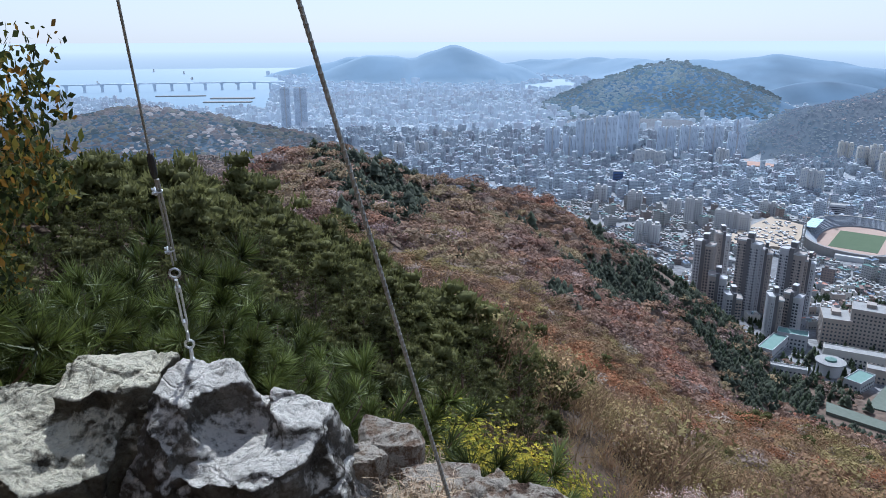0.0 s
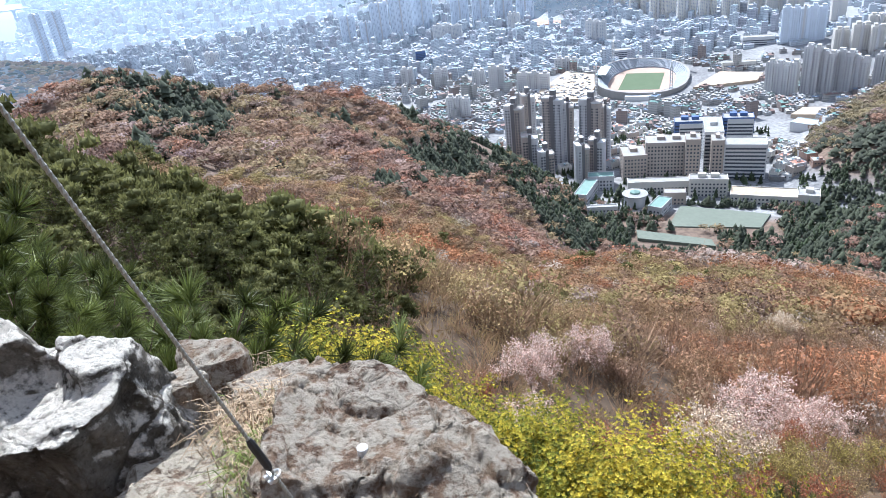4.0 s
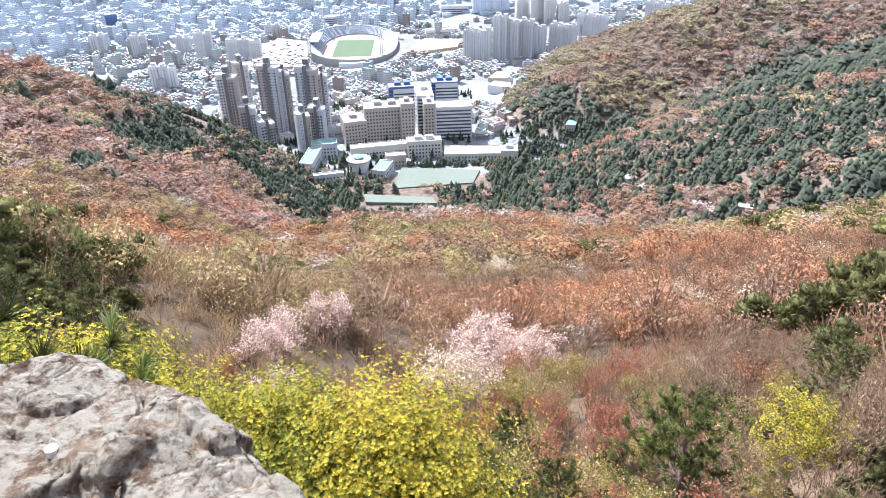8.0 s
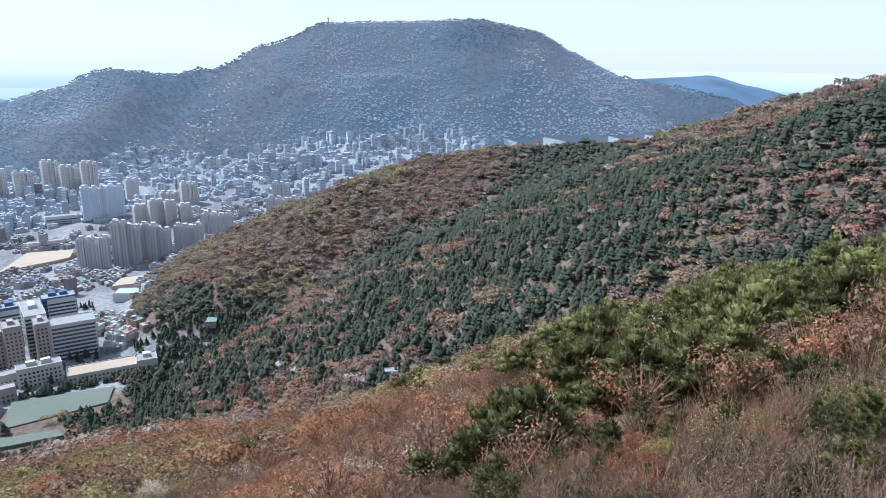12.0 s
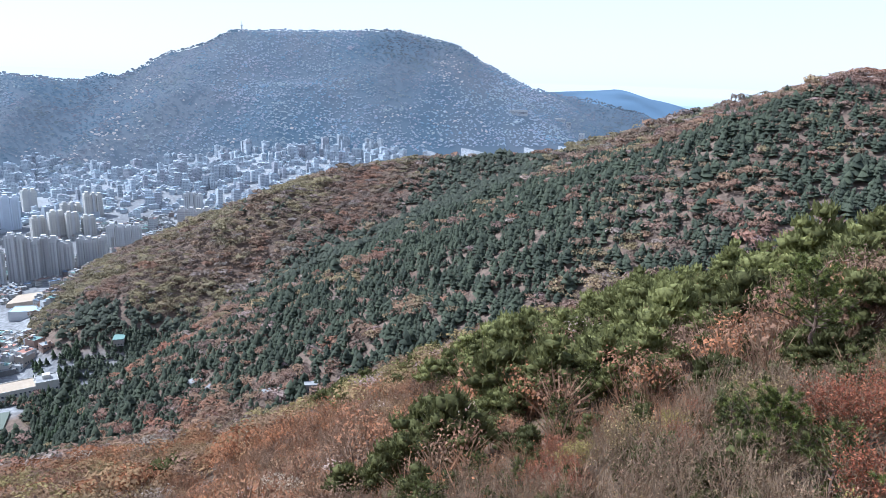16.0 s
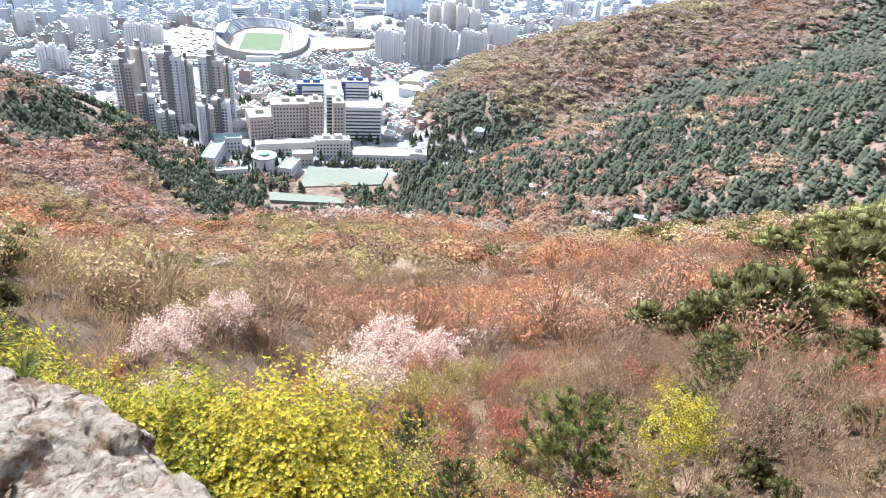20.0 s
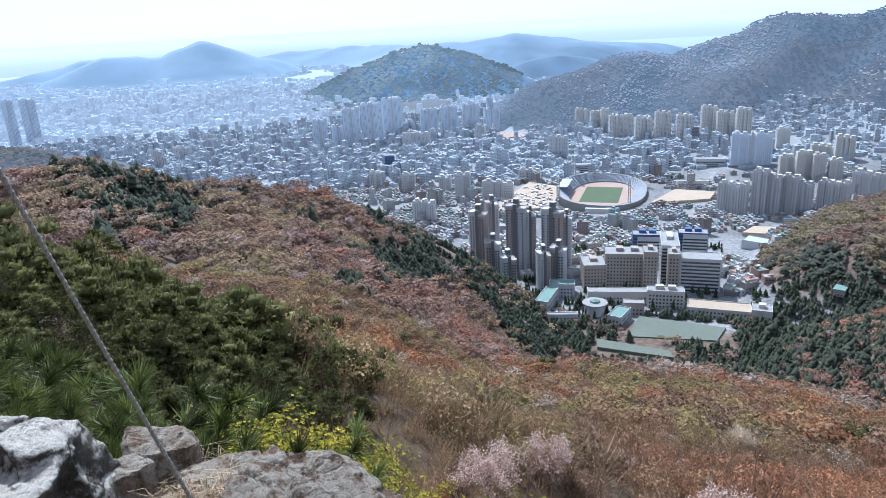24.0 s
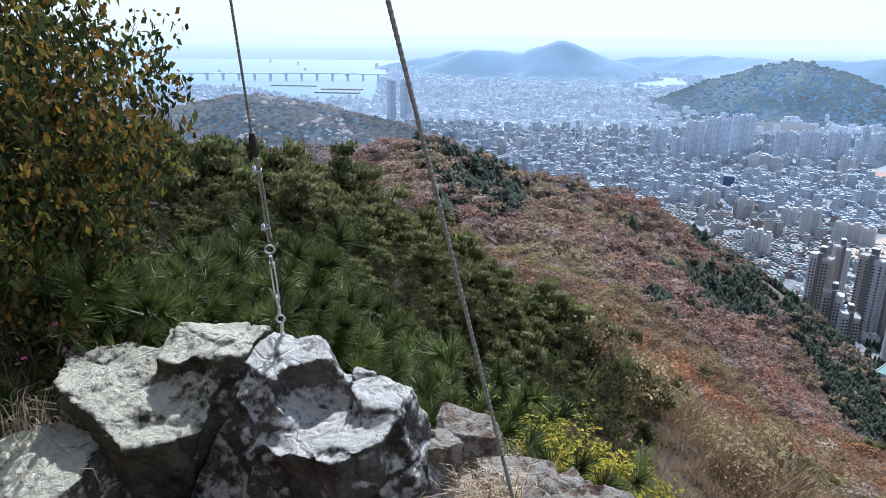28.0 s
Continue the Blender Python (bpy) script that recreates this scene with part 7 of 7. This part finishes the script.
SPREADING = pine("spreading old pine with bright green needle clusters", 430, 5.2, 2.9, 8, 34, 0.20, 0.013, (0.14, 0.155, 0.04), shoots=5, start=0.35, bend=0.25, open_=0.5)
place_first(SPREADING, -63, 15.5, 0.3, 20, 1.0)
put(SPREADING, -106.5, 46, 0.3, 80, 1.25)
put(SPREADING, -105, 27, 0.3, 130, 0.8)
put(SPREADING, -117, 20, 0.3, 200, 0.9)
first = True
done = 0
cand = []
for k in range(1500):
    a_, r_ = 48 - 172 * g.random(), math.sqrt(81 + (58 ** 2 - 81) * g.random())
    cand.append((a_, r_))
cand += [(-44, 10.0), (-51, 10.5), (-3.8, 10), (-33.3, 31), (-26, 31), (-72, 10.5), (-79, 11), (-68, 9.5), (-12, 12), (-8, 11), (-86, 12), (-2, 13), (-100, 15), (-4, 8.0), (-7, 8.6), (-24.5, 5.9), (-28, 5.4), (-35, 5.3), (-21, 5.6), (-44.5, 6.2), (1.0, 9.5), (4.5, 9.0), (-14, 9.8)]
taken = []
for i, (a_, r_) in enumerate(cand):
    x, y = polar(a_, r_)
    fixed = i >= 1500
    p = float(pine_share(np.array([x]), np.array([y]))[0])
    if a_ < -78:
        p = max(p, 0.28)
    left_side = a_ > 6 - 0.1 * r_
    if not fixed and (g.random() > p * 0.55 or (not left_side and g.random() < 0.55)):
        continue
    if any((x - u) ** 2 + (y - v) ** 2 < (1.25 if left_side else 2.4) ** 2 for u, v in taken) and not fixed:
        continue
    taken.append((float(x), float(y)))
    sz = (0.55 + 0.4 * g.random()) if not fixed else (0.62 if r_ > 9.9 else 0.36)
    if left_side:
        sz = 0.42 + 0.25 * g.random()
    if done < 4:
        place_first(TALL[done], a_, r_, 0.2, None, sz)
    else:
        put(TALL[done % 4], a_, r_, 0.2, None, sz)
    done += 1

# budding and blossoming broadleaf trees of the near slope
KINDS = [("bare grey-twigged tree with few buds", [(0.26, 0.18, 0.105), (0.30, 0.21, 0.125)], 500, 0.06, 4.6),
         ("tree in rust-red bud", [(0.36, 0.13, 0.07), (0.42, 0.18, 0.10), (0.30, 0.12, 0.08)], 2200, 0.065, 4.0),
         ("tree in tan and yellowish bud", [(0.40, 0.29, 0.14), (0.33, 0.25, 0.13)], 1900, 0.065, 4.3),
         ("shrubby tree with fresh olive-yellow leaves", [(0.34, 0.28, 0.09), (0.40, 0.32, 0.12)], 2200, 0.065, 3.4),
         ("bare pinkish-grey tree with bright bark", [(0.32, 0.20, 0.13), (0.35, 0.23, 0.15)], 700, 0.06, 4.8)]
MODELS = []
for k, (lab, cols, n_, sz_, h_) in enumerate(KINDS):
    for j in range(2):
        MODELS.append(broadleaf(lab, "tree", 500 + 10 * k + j, h_, cols, n_, sz_ * 1.15, 0.10, stems=5 if k in (0, 4) else 4, levels=3, fan=0.36, lift=0.45, least=0.011))
CHERRY = [broadleaf("wild cherry in full pale pink blossom", "cherry tree", 560 + j, 5.2, cols, 7000, 0.105, 0.13, stems=3, levels=4, fan=0.55, name="cherry_tree", crown="blossom", least=0.010)
          for j, cols in enumerate(([(0.76, 0.58, 0.50), (0.62, 0.42, 0.36), (0.80, 0.68, 0.60)], [(0.70, 0.57, 0.42), (0.60, 0.46, 0.32), (0.78, 0.67, 0.54)]))]
used = set()


def stand_tree(model, a_, r_, sz):
    if model in used:
        put(model, a_, r_, 0.3, None, sz)
    else:
        used.add(model)
        place_first(model, a_, r_, 0.3, None, sz)


for a_, r_, sz, j in ((-20, 40, 0.95, 0), (-25.3, 50, 0.95, 0), (-39, 30, 1.05, 1), (-41.5, 42, 1.2, 0), (-32.5, 85, 1.0, 0), (-46.5, 42, 0.9, 0), (-60.6, 62, 1.0, 1), (-59, 58, 0.9, 0), (-77, 60, 1.0, 0), (-19, 33, 0.75, 0), (-43, 120, 1.3, 1), (-103, 17, 0.55, 1)):
    stand_tree(CHERRY[j], a_, r_, sz * 0.85)
    taken.append(tuple(map(float, polar(a_, r_))))
n_trees = 0
for k in range(2500):
    a_, r_ = 10 - 136 * g.random(), math.sqrt(100 + (36 ** 2 - 100) * g.random())
    x, y = map(float, polar(a_, r_))
    if a_ > 4 - 0.15 * r_ and g.random() < 0.85:
        continue
    if any((x - u) ** 2 + (y - v) ** 2 < 1.3 ** 2 for u, v in taken):
        continue
    taken.append((x, y))
    q = float(value_noise(np.array([x]), np.array([y]), 12, 61)[0] * 1.6 + 0.5 + 0.25 * g.normal())
    kind_i = 4 if q < 0.2 else 0 if q < 0.45 else 2 if q < 0.65 else 1 if q < 1.0 else 3
    stand_tree(MODELS[kind_i * 2 + k % 2], a_, r_, (0.75 + 0.45 * g.random()) * 0.74)
    n_trees += 1
    if n_trees > 250:
        break
stand_tree(MODELS[2], -56, 13, 0.6)
stand_tree(MODELS[3], -15.5, 20, 0.55)
stand_tree(MODELS[6], -50.5, 13, 0.65)

# yellow-green bushes under the slab
YELLOW = [broadleaf("rounded bush covered in bright yellow-green leaf clusters", "bush", 600 + j, 2.1, cols, 5600, 0.023, 0.035, stems=8, levels=3, fan=0.6, name="leafy_bush", crown="foliage", whorls=5)
          for j, cols in enumerate(([(0.58, 0.47, 0.06), (0.51, 0.42, 0.05), (0.36, 0.32, 0.045), (0.15, 0.16, 0.03)], [(0.54, 0.45, 0.06), (0.58, 0.46, 0.055), (0.26, 0.25, 0.04)], [(0.37, 0.36, 0.05), (0.42, 0.37, 0.055), (0.24, 0.25, 0.045), (0.10, 0.12, 0.025)]))]
for a_, r_, el_, j in ((-12.5, 8.0, -38.5, 2), (-15.5, 7.6, -38.8, 0), (-19.5, 7.3, -39.8, 2), (-18, 6.5, -43.5, 2), (-28.5, 6.9, -40.6, 1), (-32.5, 6.7, -41.0, 0), (-30, 6.2, -44, 1), (-35.5, 5.9, -46.5, 0), (-23.5, 6.2, -46.5, 2),
                       (-39, 5.5, -50.5, 1), (4.5, 7.0, -29.0, 2), (1.5, 6.8, -30.5, 0), (-1.5, 7.0, -32.5, 2), (-7, 9.0, -36.5, 0), (-72, 17, -37, 0)):
    x, y = polar(a_, r_)
    want = EYE + r_ * math.tan(radians(el_)) - float(height(np.array([x]), np.array([y]))[0])
    sz = min(1.25, max(0.4, want / 2.3))
    if YELLOW[j] in used:
        put(YELLOW[j], a_, r_, 0.1 - max(0, want - sz * 2.3), None, sz)
    else:
        used.add(YELLOW[j])
        place_first(YELLOW[j], a_, r_, 0.1 - max(0, want - sz * 2.3), None, sz)

for ob in [o for o in bpy.data.objects if o.name.startswith("leafy_bush") and o.parent is None]:
    ob.matrix_basis = Matrix.Translation((0.16, -0.12, -0.12)) @ ob.matrix_basis

# the leafy tree beside the lookout
EVERGREEN = broadleaf("small tree with glossy olive and orange-tinged leaves beside the boulders", "tree", 700, 3.1, [(0.10, 0.105, 0.024), (0.19, 0.155, 0.03), (0.24, 0.13, 0.025), (0.035, 0.045, 0.014), (0.035, 0.045, 0.015), (0.05, 0.06, 0.017)], 36000, 0.042, 0.05,
                      stems=4, levels=4, fan=0.5, lift=0.12, crown="foliage")
EVERGREEN.matrix_basis = Matrix.LocRotScale((-3.35, 2.45, EYE - 2.3), Euler((0.05, -0.05, 0.7)), Vector((0.60, 0.60, 0.90)))
e2 = copy_thing(EVERGREEN, Matrix())
e2.matrix_basis = Matrix.LocRotScale((-4.0, 3.2, EYE - 2.6), Euler((0, 0.05, 2.4)), Vector((0.62, 0.62, 0.95)))
for a_, r_, sz_, up_ in ((47, 4.6, 1.15, 0.2), (43.5, 5.4, 1.15, 0.1), (40, 5.0, 1.0, 0.0)):
    put(SHRUBS[1], a_, r_, 0.0, 30 * a_, sz_, up_)
# pink azalea flowers low beside the boulder
AZ_ = broadleaf("low azalea twigs with a few pink flowers", "shrub", 720, 0.7, [(0.70, 0.16, 0.30), (0.62, 0.22, 0.34)], 24, 0.022, 0.02, stems=3, levels=3, name="azalea", crown="flowers")
AZ_.matrix_basis = pose(-2.45, 2.55, EYE - 2.05, 0, 0, 10)

# ---- small pale buildings and a bare building site ----
TINY_HOUSES = [(-64.1, 358, 7, 4), (-60.4, 372, 6, 4), (-54.3, 446, 8, 4), (-55.6, 422, 6, 3.5), (-48.9, 626, 12, 6)]
for k, (a_, r_, w_, h_) in enumerate(TINY_HOUSES):
    x, y = map(float, polar(a_, r_))
    e = stand("hut", "small pale house half hidden among trees" if k < 4 else "white house with a green roof at the wood's edge", "house", x, y, float(height(np.array([x]), np.array([y]))[0]) + 0.4, radians(a_ + 20 * k), "houses in the woods")
    part("shell", plan_box(0, 0, 0, w_, w_ * 0.7, h_), TAUPE, e)
    part("glazing", window_quads(w_, w_ * 0.7, h_, 2.6, 2.4, 1.2, 1.2), GLASS, e)
    part("roof", plan_box(0, 0, h_, w_ * 1.08, w_ * 0.78, 0.5), ROOFING if k < 4 else GREENROOF, e)
EARTH = mottled("reddish_bare_earth", [(0.3, (0.34, 0.20, 0.15)), (0.7, (0.46, 0.31, 0.24))], scale=0.03, rough=0.95)
site = []
for a_, r_ in ((-21.9, 1780), (-24.2, 1790), (-24.4, 1880), (-22.1, 1890)):
    x, y = map(float, polar(a_, r_))
    site.append((x, y, float(valley(np.array([a_]), np.array([r_]))[0]) + 2.5))
tagged(new("building_site", mesh_from("building_site", np.array([site, [(q[0], q[1], q[2] - 6) for q in site][::-1]] + [[site[i], site[(i + 1) % 4], (*site[(i + 1) % 4][:2], site[(i + 1) % 4][2] - 6), (*site[i][:2], site[i][2] - 6)] for i in range(4)]).reshape(-1, 3), 4, EARTH)),
       "bare reddish earth of a building site between the blocks", "building site")

# trees between the school and hospital buildings
x, y, g = scatter(-18, -46, 480, 820, 6.5, 113)
az_, r_ = np.degrees(np.arctan2(-x, y)), np.hypot(x, y)
free = ~(((az_ < -32.0) & (az_ > -42) & (r_ > 512) & (r_ < 572)) | ((az_ < -29.6) & (az_ > -37.8) & (r_ > 476) & (r_ < 518)) | ((az_ < -40.2) & (az_ > -42.4)))
for hx, hy, w_, d_, turn_ in FOOTPRINTS:
    u, v = (x - hx) * math.cos(turn_) + (y - hy) * math.sin(turn_), -(x - hx) * math.sin(turn_) + (y - hy) * math.cos(turn_)
    free &= ~((np.abs(u) < w_ / 2 + 3) & (np.abs(v) < d_ / 2 + 3))
for a0, r0, *_rest in HIGH:
    hx, hy = polar(a0, r0)
    free &= np.hypot(x - hx, y - hy) > 15
free &= (r_ < 640) | (value_noise(x, y, 40, 75) > 0.02)
x, y = x[free], y[free]
s_ = 2.2 + 1.6 * g.random(len(x))
woods("park_trees", "dark green trees between the school and hospital buildings", x, y, height(x, y) + s_ * 0.7, s_, np.array((0.062, 0.080, 0.045)) * (0.6 + 0.9 * g.random((len(x), 1))), PINES_MID, g, LEAVES, (0.9, 1.4))
